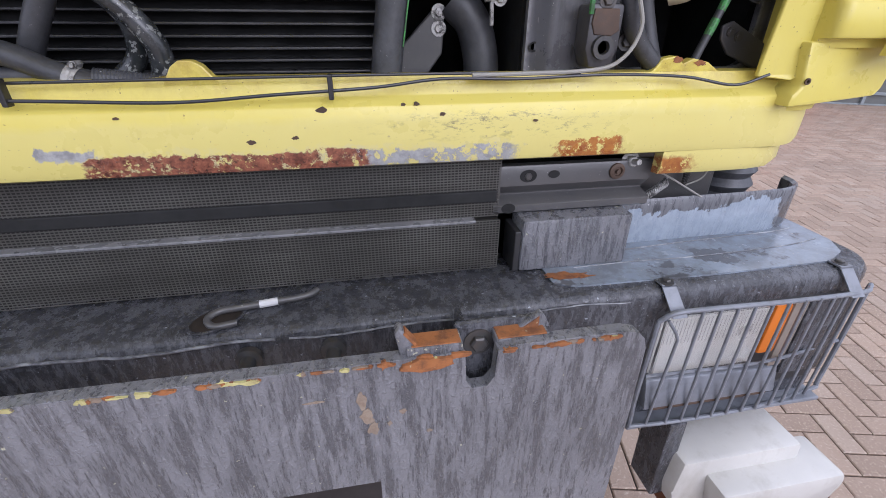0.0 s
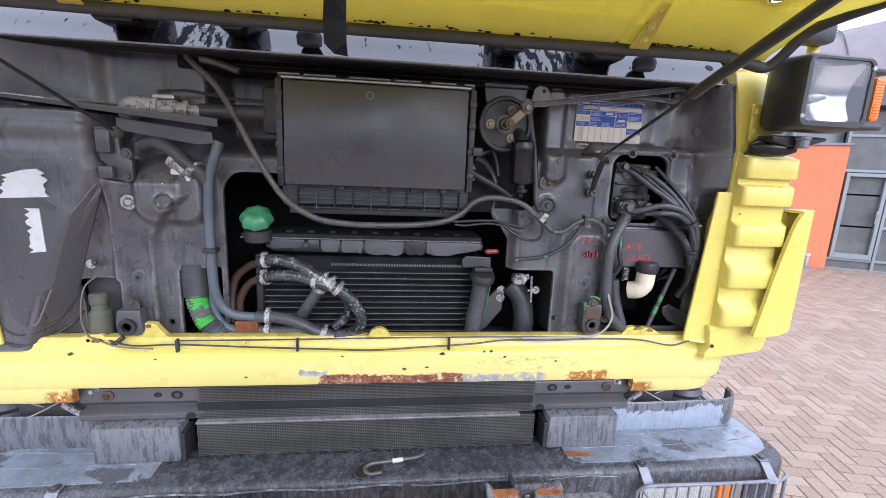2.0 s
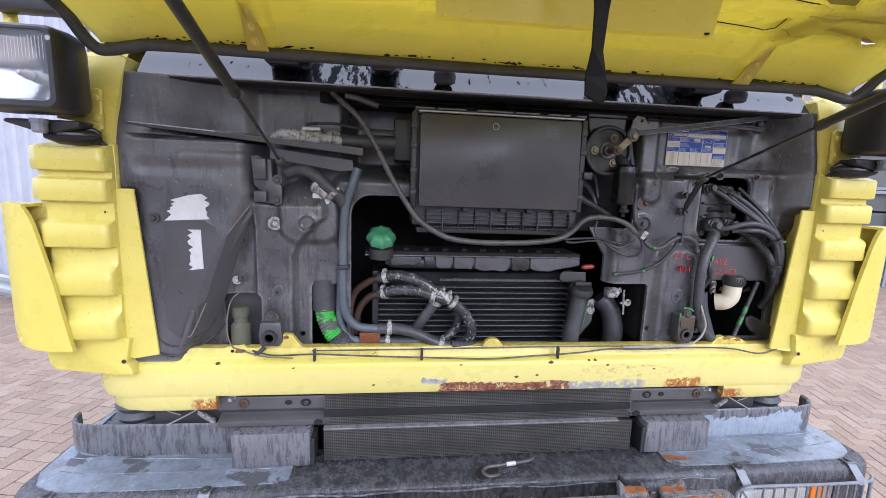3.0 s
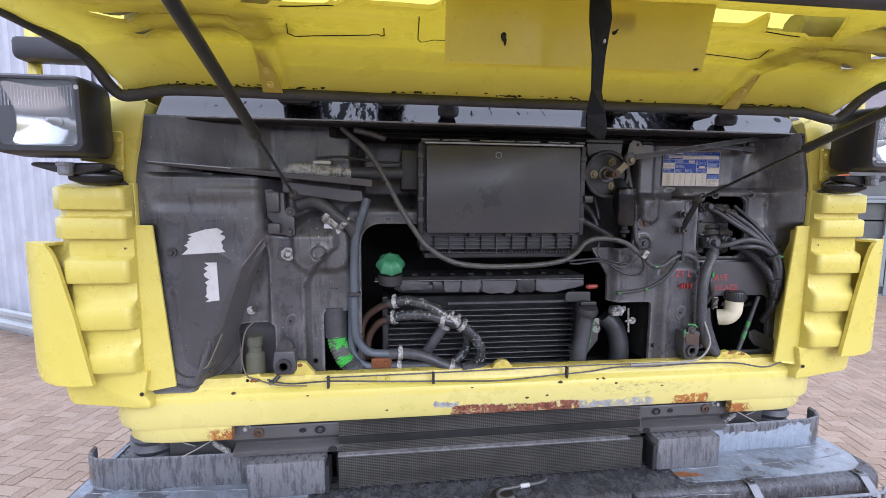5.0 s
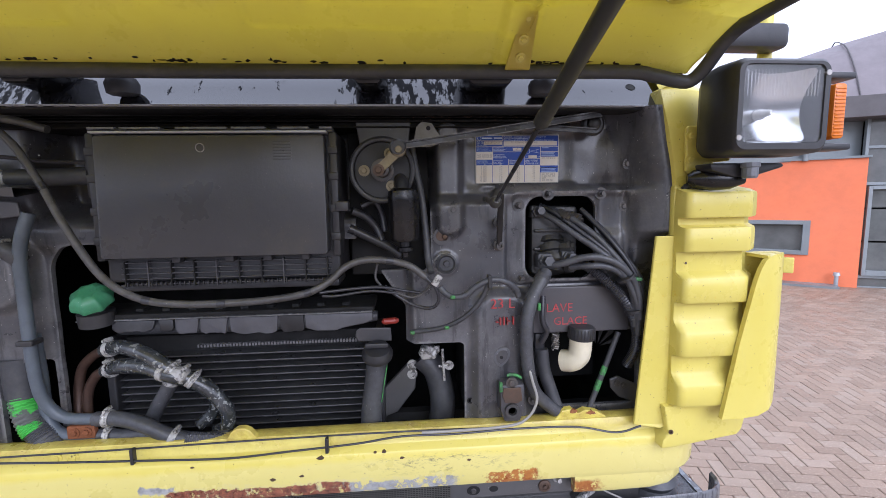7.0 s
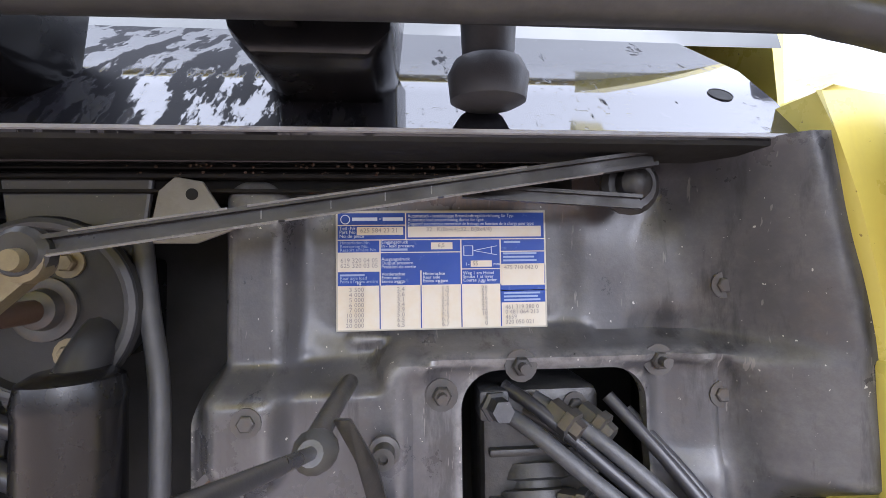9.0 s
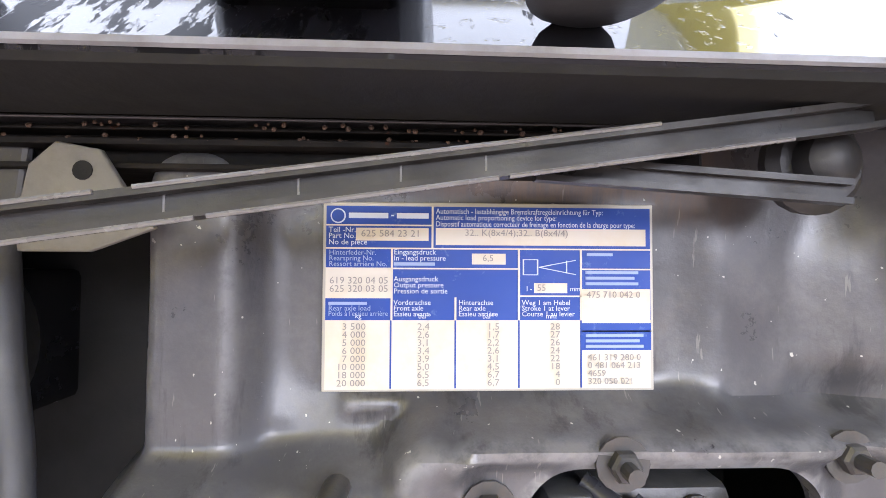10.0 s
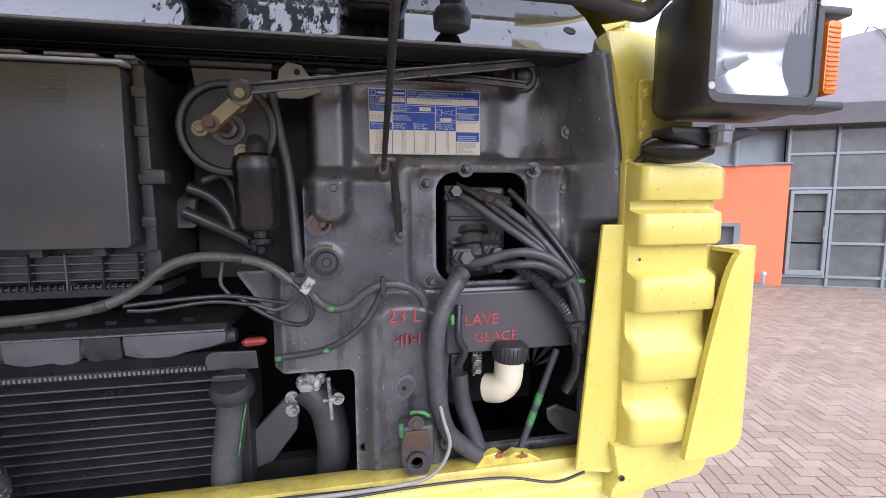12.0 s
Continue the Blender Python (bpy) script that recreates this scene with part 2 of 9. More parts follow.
def peeling_upstand(name):
    """Dark grey paint with rain runs; on the driver's side most of it has peeled down to pale blue-grey."""
    m, nt, bsdf = node_mat(name)
    g = Graph(nt)
    x, y, z = g.xyz()
    runs = g.noise(34, 8, 0.74, (2.2, 1.4, 0.4))
    col = g.mix(g.ramp(runs, 0.44, 0.60), (0.135, 0.138, 0.148), (0.060, 0.061, 0.067))
    edge_wave = g.math("MULTIPLY", g.math("SUBTRACT", g.noise(13, 7, 0.62), 0.5), 0.16)
    zz = g.math("ADD", z, edge_wave)
    xx = g.math("ADD", x, edge_wave)
    field_a = g.math("MULTIPLY", g.math("MULTIPLY", g.ramp(xx, 0.765, 0.768), g.ramp(xx, 1.165, 1.160)), g.ramp(zz, 1.092, 1.090))
    field_b = g.ramp(g.math("ADD", zz, g.math("MULTIPLY", g.noise(30, 6, 0.7), 0.05)), 1.046, 1.043)
    pale = g.math("MAXIMUM", field_a, field_b)
    under = g.mix(g.ramp(g.noise(40, 6, 0.7), 0.35, 0.65), (0.225, 0.265, 0.315), (0.30, 0.345, 0.40))
    col = g.mix(pale, col, under)
    col = g.mix(g.ramp(g.noise(230, 2, 0.5), 0.735, 0.76), col, (0.5, 0.5, 0.5))
    g.l(col, bsdf.inputs["Base Color"])
    g.l(g.ramp(runs, 0.4, 0.6, 0.40, 0.18), bsdf.inputs["Roughness"])
    bsdf.inputs["Coat Weight"].default_value = 0.25
    g.l(g.bump(g.math("ADD", g.math("MULTIPLY", pale, -0.8), g.math("MULTIPLY", runs, 0.4)), 0.4, 0.003), bsdf.inputs["Normal"])
    return m


def firewall_sheet(name, base=(0.050, 0.050, 0.056), dust=(0.165, 0.162, 0.163), worn=(0.19, 0.19, 0.195)):
    """Semi-gloss dark paint under dust, dried runs, brown film, worn ridges and small splashes."""
    m, nt, bsdf = node_mat(name)
    g = Graph(nt)
    geo = g.n("ShaderNodeNewGeometry")
    cloud, runs, fine = g.noise(5.5, 9, 0.72), g.noise(17, 7, 0.7, (1.7, 1.0, 0.28)), g.noise(140, 6, 0.75)
    col = g.mix(g.ramp(g.noise(2.3, 4), 0.35, 0.65), tuple(c * 0.8 for c in base), tuple(c * 1.45 for c in base))
    film = g.math("MULTIPLY", g.ramp(cloud, 0.46, 0.62), g.ramp(fine, 0.30, 0.62, 0.35, 1.0))
    col = g.mix(g.math("MULTIPLY", film, 0.5), col, dust)
    brown = g.math("MULTIPLY", g.ramp(g.noise(7.7, 8, 0.7), 0.57, 0.69), 0.25)
    col = g.mix(brown, col, (0.115, 0.085, 0.055))
    col = g.mix(g.ramp(runs, 0.54, 0.62, 0, 0.75), col, tuple(c * 0.38 for c in base))
    # rusty runs from the seam down to the data plate
    x, y, z = g.xyz()
    zone = g.math("MULTIPLY", g.math("MULTIPLY", g.ramp(x, 0.60, 0.70), g.ramp(x, 0.86, 0.80)), g.ramp(g.math("ADD", z, g.math("MULTIPLY", g.noise(60, 5, 0.7, (3.0, 1.0, 0.2)), 0.05)), 2.040, 2.062))
    col = g.mix(g.math("MULTIPLY", zone, g.ramp(g.noise(46, 7, 0.75, (2.2, 1.0, 0.5)), 0.40, 0.56, 0.25, 0.9)), col, (0.105, 0.070, 0.046))
    ridge = g.math("MULTIPLY", g.ramp(geo.outputs["Pointiness"], 0.512, 0.545), g.ramp(g.noise(48, 6, 0.7), 0.36, 0.56))
    col = g.mix(g.math("MULTIPLY", ridge, 0.75), col, worn)
    splash = g.ramp(g.noise(210, 2, 0.5), 0.735, 0.755)
    col = g.mix(splash, col, (0.45, 0.44, 0.41))
    scratch = g.ramp(g.noise(60, 3, 0.5, (5.0, 1.0, 0.5)), 0.70, 0.72, 0, 0.5)
    col = g.mix(scratch, col, (0.24, 0.23, 0.22))
    g.l(col, bsdf.inputs["Base Color"])
    g.l(g.math("ADD", g.ramp(g.noise(12, 6), 0.3, 0.7, 0.22, 0.38), g.math("MULTIPLY", film, 0.22)), bsdf.inputs["Roughness"])
    bsdf.inputs["IOR"].default_value = 1.5
    bsdf.inputs["Specular IOR Level"].default_value = 0.72
    bsdf.inputs["Coat Weight"].default_value = 0.15
    bsdf.inputs["Coat Roughness"].default_value = 0.22
    waves = g.math("ADD", g.math("MULTIPLY", g.noise(38, 4), 0.8), g.math("MULTIPLY", g.noise(11, 3), 2.6))
    g.l(g.bump(g.math("ADD", g.math("MULTIPLY", fine, 0.5), waves), 0.26), bsdf.inputs["Normal"])
    return m


def glassy(name, color=(1, 1, 1), rough=0.03):
    m, nt, bsdf = node_mat(name)
    g = Graph(nt)
    bsdf.inputs["Base Color"].default_value = (*color, 1)
    bsdf.inputs["Transmission Weight"].default_value = 1.0
    bsdf.inputs["IOR"].default_value = 1.45
    g.l(g.ramp(g.noise(20, 5), 0.35, 0.7, rough, rough + 0.12), bsdf.inputs["Roughness"])
    return m


M = {}
M["yellow"] = yellow_paint("yellow_paint")
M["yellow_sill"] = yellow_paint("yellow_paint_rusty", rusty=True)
M["yellow_chip"] = yellow_paint("yellow_paint_chipped", chips=0.74, thin=0.45)
M["yellow_thin"] = yellow_paint("yellow_moulded_skin", thin=0.7)
M["yellow_lip"] = yellow_paint("yellow_paint_lip", chips=0.57)
# dull colour for the tubes added to darken the crescent slots
M["yellow_dull"] = surface("dull_yellow_backing", (0.34, 0.31, 0.15), 0.7, 0, 0.3, 60, 0.15, (0.10, 0.09, 0.07), 0.5, 14.0)
M["grey"] = firewall_sheet("dark_grey_sheet")
M["black"] = surface("black_plastic", (0.027, 0.027, 0.0297), 0.45, 0, 0.3, 120, 0.1, (0.06, 0.058, 0.055), 0.4, 12.0)
M["lid"] = surface("box_lid_plastic", (0.050, 0.051, 0.056), 0.33, 0, 0.35, 150, 0.15, (0.078, 0.070, 0.055), 0.5, 7.0, dirt_at=(0.54, 0.72), rough_vary=0.35, spots=(0.12, 0.115, 0.10))
M["grime"] = surface("grimy_black_seam", (0.010, 0.0095, 0.009), 0.7, 0, 0.4, 60, 0.3, (0.045, 0.036, 0.028), 0.6, 16.0, patch=(0.07, 0.026, 0.012), patch_at=(0.66, 0.70), patch_scale=40.0)
M["gloss_black"] = surface("black_enamel", (0.006, 0.006, 0.007), 0.25, 0, 0.3, 80, 0.1, (0.035, 0.033, 0.03), 0.3, 18.0)
M["drum"] = surface("matt_black_casting", (0.013, 0.013, 0.0135), 0.5, 0, 0.3, 90, 0.2, (0.035, 0.032, 0.028), 0.4, 24.0)
M["brass"] = surface("dull_brass", (0.24, 0.20, 0.12), 0.45, 0.4, 0.35, 90, 0.15, (0.07, 0.06, 0.04), 0.5, 40.0)
M["green_spray"] = surface("sprayed_hose", (0.10, 0.105, 0.10), 0.5, 0, 0.3, 90, 0.2, patch=(0.08, 0.44, 0.07), patch_at=(0.49, 0.52), patch_scale=30.0)
M["recess"] = surface("dark_brown_recess", (0.020, 0.016, 0.013), 0.6, 0, 0.4, 60, 0.3, (0.05, 0.03, 0.02), 0.5, 40.0)
# near-black in place of shade in holes and gaps, and for unseen backs
M["cavity"] = surface("shade_black", (0.012, 0.012, 0.012), 0.8, 0, 0.4, 40, 0.3)
M["rubber"] = surface("rubber_hose", (0.0468, 0.0481, 0.0533), 0.48, 0, 0.35, 110, 0.15, (0.12, 0.12, 0.12), 0.4, 22.0)
M["hose"] = surface("weathered_hose", (0.078, 0.0806, 0.0884), 0.42, 0, 0.45, 120, 0.25, (0.015, 0.015, 0.017), 0.7, 30.0, spots=(0.3, 0.3, 0.3))
M["foam"] = surface("grey_foam_wrap", (0.125, 0.125, 0.137), 0.6, 0, 0.35, 140, 0.25, (0.05, 0.05, 0.052), 0.5, 20.0, spots=(0.03, 0.03, 0.03))
# pale patches: flaking skin, and wet highlights put into the colour
M["hose_flaky"] = surface("wet_weathered_hose", (0.0338, 0.0377, 0.0403), 0.24, 0, 0.4, 110, 0.45, (0.07, 0.075, 0.08), 0.7, 26.0, dirt_at=(0.47, 0.56), patch=(0.22, 0.23, 0.225), patch_at=(0.575, 0.60), patch_scale=75.0, spots=(0.5, 0.52, 0.5), coat=0.4)
M["pipe_blue"] = surface("slate_blue_pipe", (0.1, 0.12, 0.1438), 0.42, 0, 0.25, 90, 0.12, (0.02, 0.02, 0.022), 0.4, 14.0)
M["cable"] = surface("black_cable", (0.0338, 0.0338, 0.039), 0.3, 0, 0.2, 200, 0.05)
M["cable_pale"] = surface("dusty_cable", (0.088, 0.085, 0.083), 0.42, 0, 0.4, 120, 0.3, (0.014, 0.014, 0.014), 0.75, 38.0, spots=(0.25, 0.24, 0.22))
M["cable_grey"] = surface("grey_cable", (0.33, 0.32, 0.29), 0.55, 0, 0.3, 150, 0.1)
M["lug_steel"] = surface("pale_bare_steel", (0.20, 0.195, 0.18), 0.5, 0.1, 0.3, 90, 0.15, (0.10, 0.085, 0.06), 0.5, 40.0)
M["casting"] = surface("oily_casting", (0.035, 0.035, 0.036), 0.4, 0.1, 0.4, 100, 0.3, (0.10, 0.095, 0.085), 0.5, 30.0)
M["steel"] = surface("dull_steel", (0.40, 0.39, 0.37), 0.42, 0.85, 0.3, 120, 0.12, (0.16, 0.11, 0.07), 0.45, 30.0)
M["zinc"] = surface("zinc_fitting", (0.45, 0.4437, 0.425), 0.5, 0.3, 0.4, 140, 0.5, (0.045, 0.042, 0.038), 0.85, 70.0, dirt_at=(0.50, 0.60))
M["bolt"] = surface("dirty_bolt", (0.091, 0.091, 0.091), 0.42, 0.5, 0.4, 120, 0.15, (0.16, 0.11, 0.07), 0.4, 40.0)
M["rust"] = surface("rusty_steel", (0.20, 0.065, 0.022), 0.85, 0, 0.55, 70, 0.5, (0.05, 0.025, 0.015), 0.7, 25.0)
M["copper"] = surface("brown_pipe", (0.085, 0.050, 0.037), 0.5, 0.2, 0.4, 80, 0.25, (0.04, 0.025, 0.02), 0.6, 24.0)
M["fins"] = surface("black_fin", (0.085, 0.085, 0.088), 0.32, 0.3, 0.4, 90, 0.15, (0.03, 0.03, 0.03), 0.6, 22.0)
M["green"] = surface("green_cap_plastic", (0.062, 0.265, 0.13), 0.42, 0, 0.3, 60, 0.2, (0.03, 0.07, 0.045), 0.55, 26.0, spots=(0.3, 0.38, 0.32))
M["green_mark"] = surface("green_marker", (0.06, 0.30, 0.065), 0.55, 0, 0.3, 160, 0.1, (0.04, 0.07, 0.04), 0.8, 120.0, dirt_at=(0.42, 0.56))
M["red"] = plain("red_plastic", (0.30, 0.035, 0.022), 0.4)
M["red_mark"] = surface("red_marker", (0.52, 0.06, 0.06), 0.6, 0, 0.3, 200, 0.05, (0.12, 0.05, 0.05), 0.7, 70.0, dirt_at=(0.44, 0.60))
M["white_pot"] = surface("cream_plastic", (0.704, 0.649, 0.484), 0.4, 0, 0.15, 60, 0.05, (0.35, 0.28, 0.14), 0.4, 14.0)
M["white"] = plain("white_plastic", (0.62, 0.62, 0.62), 0.45)
M["tape"] = surface("torn_silver_tape", (0.66, 0.66, 0.66), 0.4, 0.3, 0.12, 60, 0.1, (0.3, 0.3, 0.3), 0.4, 30.0)
M["bumper"] = wet_paint("grey_bumper_paint", (0.095, 0.098, 0.109), (0.036, 0.037, 0.042), 26.0, (1.8, 1.4, 0.55), (0.42, 0.56), (0.36, 0.38, 0.42), 0.70)
M["bumper_blue"] = peeling_upstand("peeling_blue_grey_paint")
M["bumper_top"] = surface("flaking_blue_top", (0.235, 0.275, 0.325), 0.24, 0, 0.3, 90, 0.35, (0.13, 0.14, 0.155), 0.75, 26.0, dirt_at=(0.42, 0.6),
                          patch=(0.085, 0.088, 0.096), patch_at=(0.575, 0.60), patch_scale=9.0, coat=0.4, spots=(0.5, 0.45, 0.35))
M["plate"] = wet_paint("streaked_grey_plate", (0.185, 0.186, 0.198), (0.090, 0.092, 0.100), 25.0, (2.5, 1.6, 0.36), (0.49, 0.61), (0.46, 0.45, 0.34), 0.70, relief_at=0.8)
M["chip_yellow"] = surface("old_yellow_undercoat", (0.50, 0.46, 0.20), 0.5, 0, 0.4, 120, 0.3, (0.2, 0.13, 0.06), 0.6, 90.0)
M["bare_chip"] = surface("bare_beige_chip", (0.26, 0.21, 0.16), 0.6, 0, 0.5, 160, 0.4, (0.13, 0.06, 0.03), 0.8, 90.0)
M["white_dirty"] = surface("dirty_white_plastic", (0.52, 0.505, 0.465), 0.4, 0, 0.14, 90, 0.12, (0.26, 0.23, 0.17), 0.5, 12.0, dirt_at=(0.5, 0.75), stretch=(1, 1, 0.5))
M["link"] = surface("oily_steel_link", (0.022, 0.0215, 0.022), 0.42, 0.0, 0.4, 80, 0.15, (0.085, 0.075, 0.062), 0.35, 22.0, rough_vary=0.4)
M["mesh"] = surface("wire_mesh", (0.135, 0.13, 0.118), 0.42, 0.3, 0.5, 60, 0.1, (0.045, 0.042, 0.038), 0.8, 5.0, stretch=(0.4, 1, 3.0))
M["rail"] = surface("dark_rail_steel", (0.0896, 0.088, 0.088), 0.36, 0.1, 0.35, 70, 0.2, (0.11, 0.105, 0.10), 0.4, 12.0, coat=0.2, spots=(0.3, 0.3, 0.3))
M["cage"] = surface("grey_painted_wire", (0.2125, 0.225, 0.25), 0.4, 0.1, 0.3, 90, 0.15, (0.05, 0.05, 0.055), 0.5, 30.0)
# pale paint for the bumper edge's drawn highlight and the seam lines
M["cage_bare"] = surface("pale_line_paint", (0.30, 0.31, 0.33), 0.4, 0, 0.5, 60, 0.3, (0.09, 0.09, 0.10), 0.9, 30.0, dirt_at=(0.42, 0.56))
M["bottle"] = surface("clouded_plastic", (0.115, 0.12, 0.085), 0.4, 0, 0.3, 60, 0.1, (0.05, 0.05, 0.04), 0.6, 14.0)
M["rust_dark"] = surface("rust_brown_steel", (0.11, 0.065, 0.04), 0.6, 0.1, 0.5, 70, 0.3, (0.05, 0.04, 0.035), 0.7, 25.0)
M["yard_brick"] = surface("dull_brick_wall", (0.13, 0.10, 0.085), 0.85, 0, 0.2, 8, 0.1, (0.08, 0.065, 0.055), 0.5, 0.6)
M["board"] = surface("dark_panel_paint", (0.0715, 0.0689, 0.0741), 0.4, 0, 0.3, 70, 0.15, (0.09, 0.08, 0.075), 0.35, 7.0)
M["lens"] = glassy("lamp_glass", (0.97, 0.98, 1.0), 0.02)
M["lens_frost"] = glassy("fluted_lamp_glass", (0.96, 0.97, 0.97), 0.12)
M["amber"] = surface("amber_plastic", (0.66, 0.18, 0.015), 0.2, 0, 0.1, 60, 0.05)
M["lamp_white"] = surface("aged_reflector", (0.621, 0.6152, 0.5865), 0.33, 0.35, 0.15, 30, 0.05, (0.35, 0.33, 0.28), 0.5, 8.0)
M["brown_lens"] = surface("smoky_lens", (0.27, 0.23, 0.19), 0.2, 0, 0.2, 30, 0.05, (0.12, 0.10, 0.08), 0.5, 9.0)
M["print_worn"] = plain("worn_print", (0.30, 0.40, 0.66), 0.5)
M["crease"] = plain("dusty_crease", (0.15, 0.14, 0.11), 0.6)
M["chrome"] = surface("reflector", (0.60, 0.61, 0.62), 0.16, 1.0, 0.1, 20, 0.0, (0.3, 0.3, 0.3), 0.4, 12.0)
M["plate_blue"] = surface("label_blue", (0.008, 0.058, 0.37), 0.5, 0, 0.2, 60, 0.03, (0.22, 0.32, 0.60), 0.4, 70.0, dirt_at=(0.58, 0.68))
M["plate_white"] = surface("label_cream", (0.68, 0.64, 0.56), 0.55, 0, 0.1, 60, 0.03, (0.60, 0.44, 0.18), 0.35, 30.0)
M["plate_rim"] = surface("label_foil", (0.50, 0.48, 0.42), 0.4, 0.2, 0.3, 90, 0.1)
M["ink"] = plain("grey_ink", (0.29, 0.275, 0.27), 0.6)
M["print"] = plain("white_print", (0.62, 0.70, 0.85), 0.5)
# pale colour for highlights painted along thin edges
M["lip_white"] = surface("bright_edge_strip", (0.43, 0.45, 0.49), 0.35, 0, 0.3, 90, 0.1, (0.16, 0.15, 0.14), 0.6, 20.0)
M["sheet"] = surface("dusty_dark_sheet", (0.0702, 0.0689, 0.0741), 0.38, 0, 0.35, 130, 0.15, (0.10, 0.094, 0.088), 0.45, 7.0, rough_vary=0.3, spots=(0.25, 0.25, 0.24))
M["rust_fresh"] = surface("fresh_rust", (0.33, 0.125, 0.038), 0.75, 0, 0.45, 90, 0.35, (0.10, 0.04, 0.02), 0.8, 60.0, dirt_at=(0.44, 0.62), patch=(0.42, 0.36, 0.24), patch_at=(0.66, 0.69), patch_scale=90.0)
M["wire_dull"] = surface("dull_wire", (0.15, 0.13, 0.10), 0.55, 0, 0.3, 150, 0.1)
# pale colour for painted rim highlights, also for plain bright edges
M["rim"] = surface("pale_edge", (0.20, 0.20, 0.205), 0.28, 0, 0.3, 90, 0.1, (0.05, 0.05, 0.05), 0.6, 30.0)
# near-black that stands in for shade in the gaps of the mesh
M["gap_shade"] = surface("shaded_gap_behind_mesh", (0.016, 0.015, 0.013), 0.7, 0, 0.3, 40, 0.1, (0.015, 0.014, 0.011), 0.6, 6.0)
M["wet"] = wet_panel("wet_black_cowl")
M["orange"] = surface("orange_render", (0.828, 0.2242, 0.0978), 0.8, 0, 0.08, 40, 0.15, (0.6, 0.16, 0.08), 0.25, 1.2)
M["frame_grey"] = surface("grey_aluminium", (0.24, 0.265, 0.27), 0.45, 0.2, 0.1, 40, 0.03)
M["pane"] = surface("dark_window_glass", (0.13, 0.135, 0.128), 0.08, 0, 0.25, 2, 0.0)
M["cladding"] = surface("grey_roof_cladding", (0.20, 0.175, 0.18), 0.6, 0, 0.12, 10, 0.05)
M["cladding_dark"] = surface("dark_fascia", (0.10, 0.09, 0.09), 0.6, 0, 0.12, 10, 0.05)
M["corrugated"] = surface("white_corrugated_steel", (0.4125, 0.425, 0.475), 0.5, 0, 0.1, 30, 0.05, (0.24, 0.25, 0.28), 0.4, 3.0)
M["galv"] = surface("galvanised_steel", (0.45, 0.48, 0.50), 0.45, 0.5, 0.2, 30, 0.1)
M["sand"] = surface("sandy_joint", (0.085, 0.068, 0.06), 0.95, 0, 0.4, 60, 0.4)
M["webbing"] = surface("black_webbing", (0.006, 0.006, 0.0065), 0.6, 0, 0.3, 260, 0.3)


def brick_material():
    m, nt, bsdf = node_mat("paving_brick")
    g = Graph(nt)
    info = g.n("ShaderNodeObjectInfo")
    geo = g.n("ShaderNodeNewGeometry")
    r = g.math("FRACT", g.math("ADD", info.outputs["Random"], geo.outputs["Random Per Island"]))
    col = g.mix(r, (0.240, 0.168, 0.118), (0.318, 0.230, 0.166))
    col = g.mix(g.ramp(g.math("FRACT", g.math("MULTIPLY", r, 7.3)), 0.78, 0.82), col, (0.318, 0.240, 0.180))
    col = g.mix(g.ramp(g.noise(0.8, 7, 0.65), 0.42, 0.68, 0, 0.5), col, (0.205, 0.155, 0.115))
    col = g.mix(g.ramp(g.noise(75, 4, 0.7), 0.54, 0.66, 0, 0.6), col, (0.52, 0.43, 0.33))
    col = g.mix(g.ramp(g.noise(95, 4, 0.7), 0.58, 0.68, 0, 0.65), col, (0.13, 0.095, 0.07))
    g.l(col, bsdf.inputs["Base Color"])
    g.l(g.ramp(g.noise(1.7, 5), 0.35, 0.7, 0.38, 0.75), bsdf.inputs["Roughness"])
    g.l(g.bump(g.noise(180, 6), 0.35), bsdf.inputs["Normal"])
    return m


M["brick"] = brick_material()
M["webbing"].node_tree.nodes["Principled BSDF"].inputs["Specular IOR Level"].default_value = 0.12
M["grime"].node_tree.nodes["Principled BSDF"].inputs["Specular IOR Level"].default_value = 0.2

# ---- mesh helpers ----


def part(name, bm, material, parent=None, label="", smooth=False):
    """Links a bmesh as one mesh object under a thing or a part."""
    me = bpy.data.meshes.new(name)
    if smooth:
        for f in bm.faces:
            f.smooth = True
    bmesh.ops.recalc_face_normals(bm, faces=bm.faces)
    bm.to_mesh(me)
    bm.free()
    me.materials.append(M[material])
    if smooth:
        me.set_sharp_from_angle(angle=radians(38))
    ob = new(name, me)
    while parent and parent.parent and parent.parent.parent:   # thing > part > sub-part, no deeper
        parent = parent.parent
    ob.parent = parent
    if label:
        ob["label"] = label
    return ob


def box(x0, x1, y0, y1, z0, z1, bev=0.0, bm=None, seg=2):
    """A bevelled block in world coordinates."""
    own = bmesh.new()
    bmesh.ops.create_cube(own, size=1.0)
    for v in own.verts:
        v.co = Vector(((x0 + x1) / 2 + v.co.x * (x1 - x0), (y0 + y1) / 2 + v.co.y * (y1 - y0), (z0 + z1) / 2 + v.co.z * (z1 - z0)))
    if bev:
        bmesh.ops.bevel(own, geom=own.edges[:], offset=bev, segments=seg, affect="EDGES", profile=0.5, clamp_overlap=True)
    return merge(bm, own)


def merge(bm, own):
    if bm is None:
        return own
    me = bpy.data.meshes.new("tmp")
    own.to_mesh(me)
    own.free()
    bm.from_mesh(me)
    bpy.data.meshes.remove(me)
    return bm


def frame_of(direction):
    d = Vector(direction).normalized()
    up = Vector((0, 0, 1)) if abs(d.z) < 0.9 else Vector((0, 1, 0))
    a = d.cross(up).normalized()
    return a, a.cross(d).normalized()


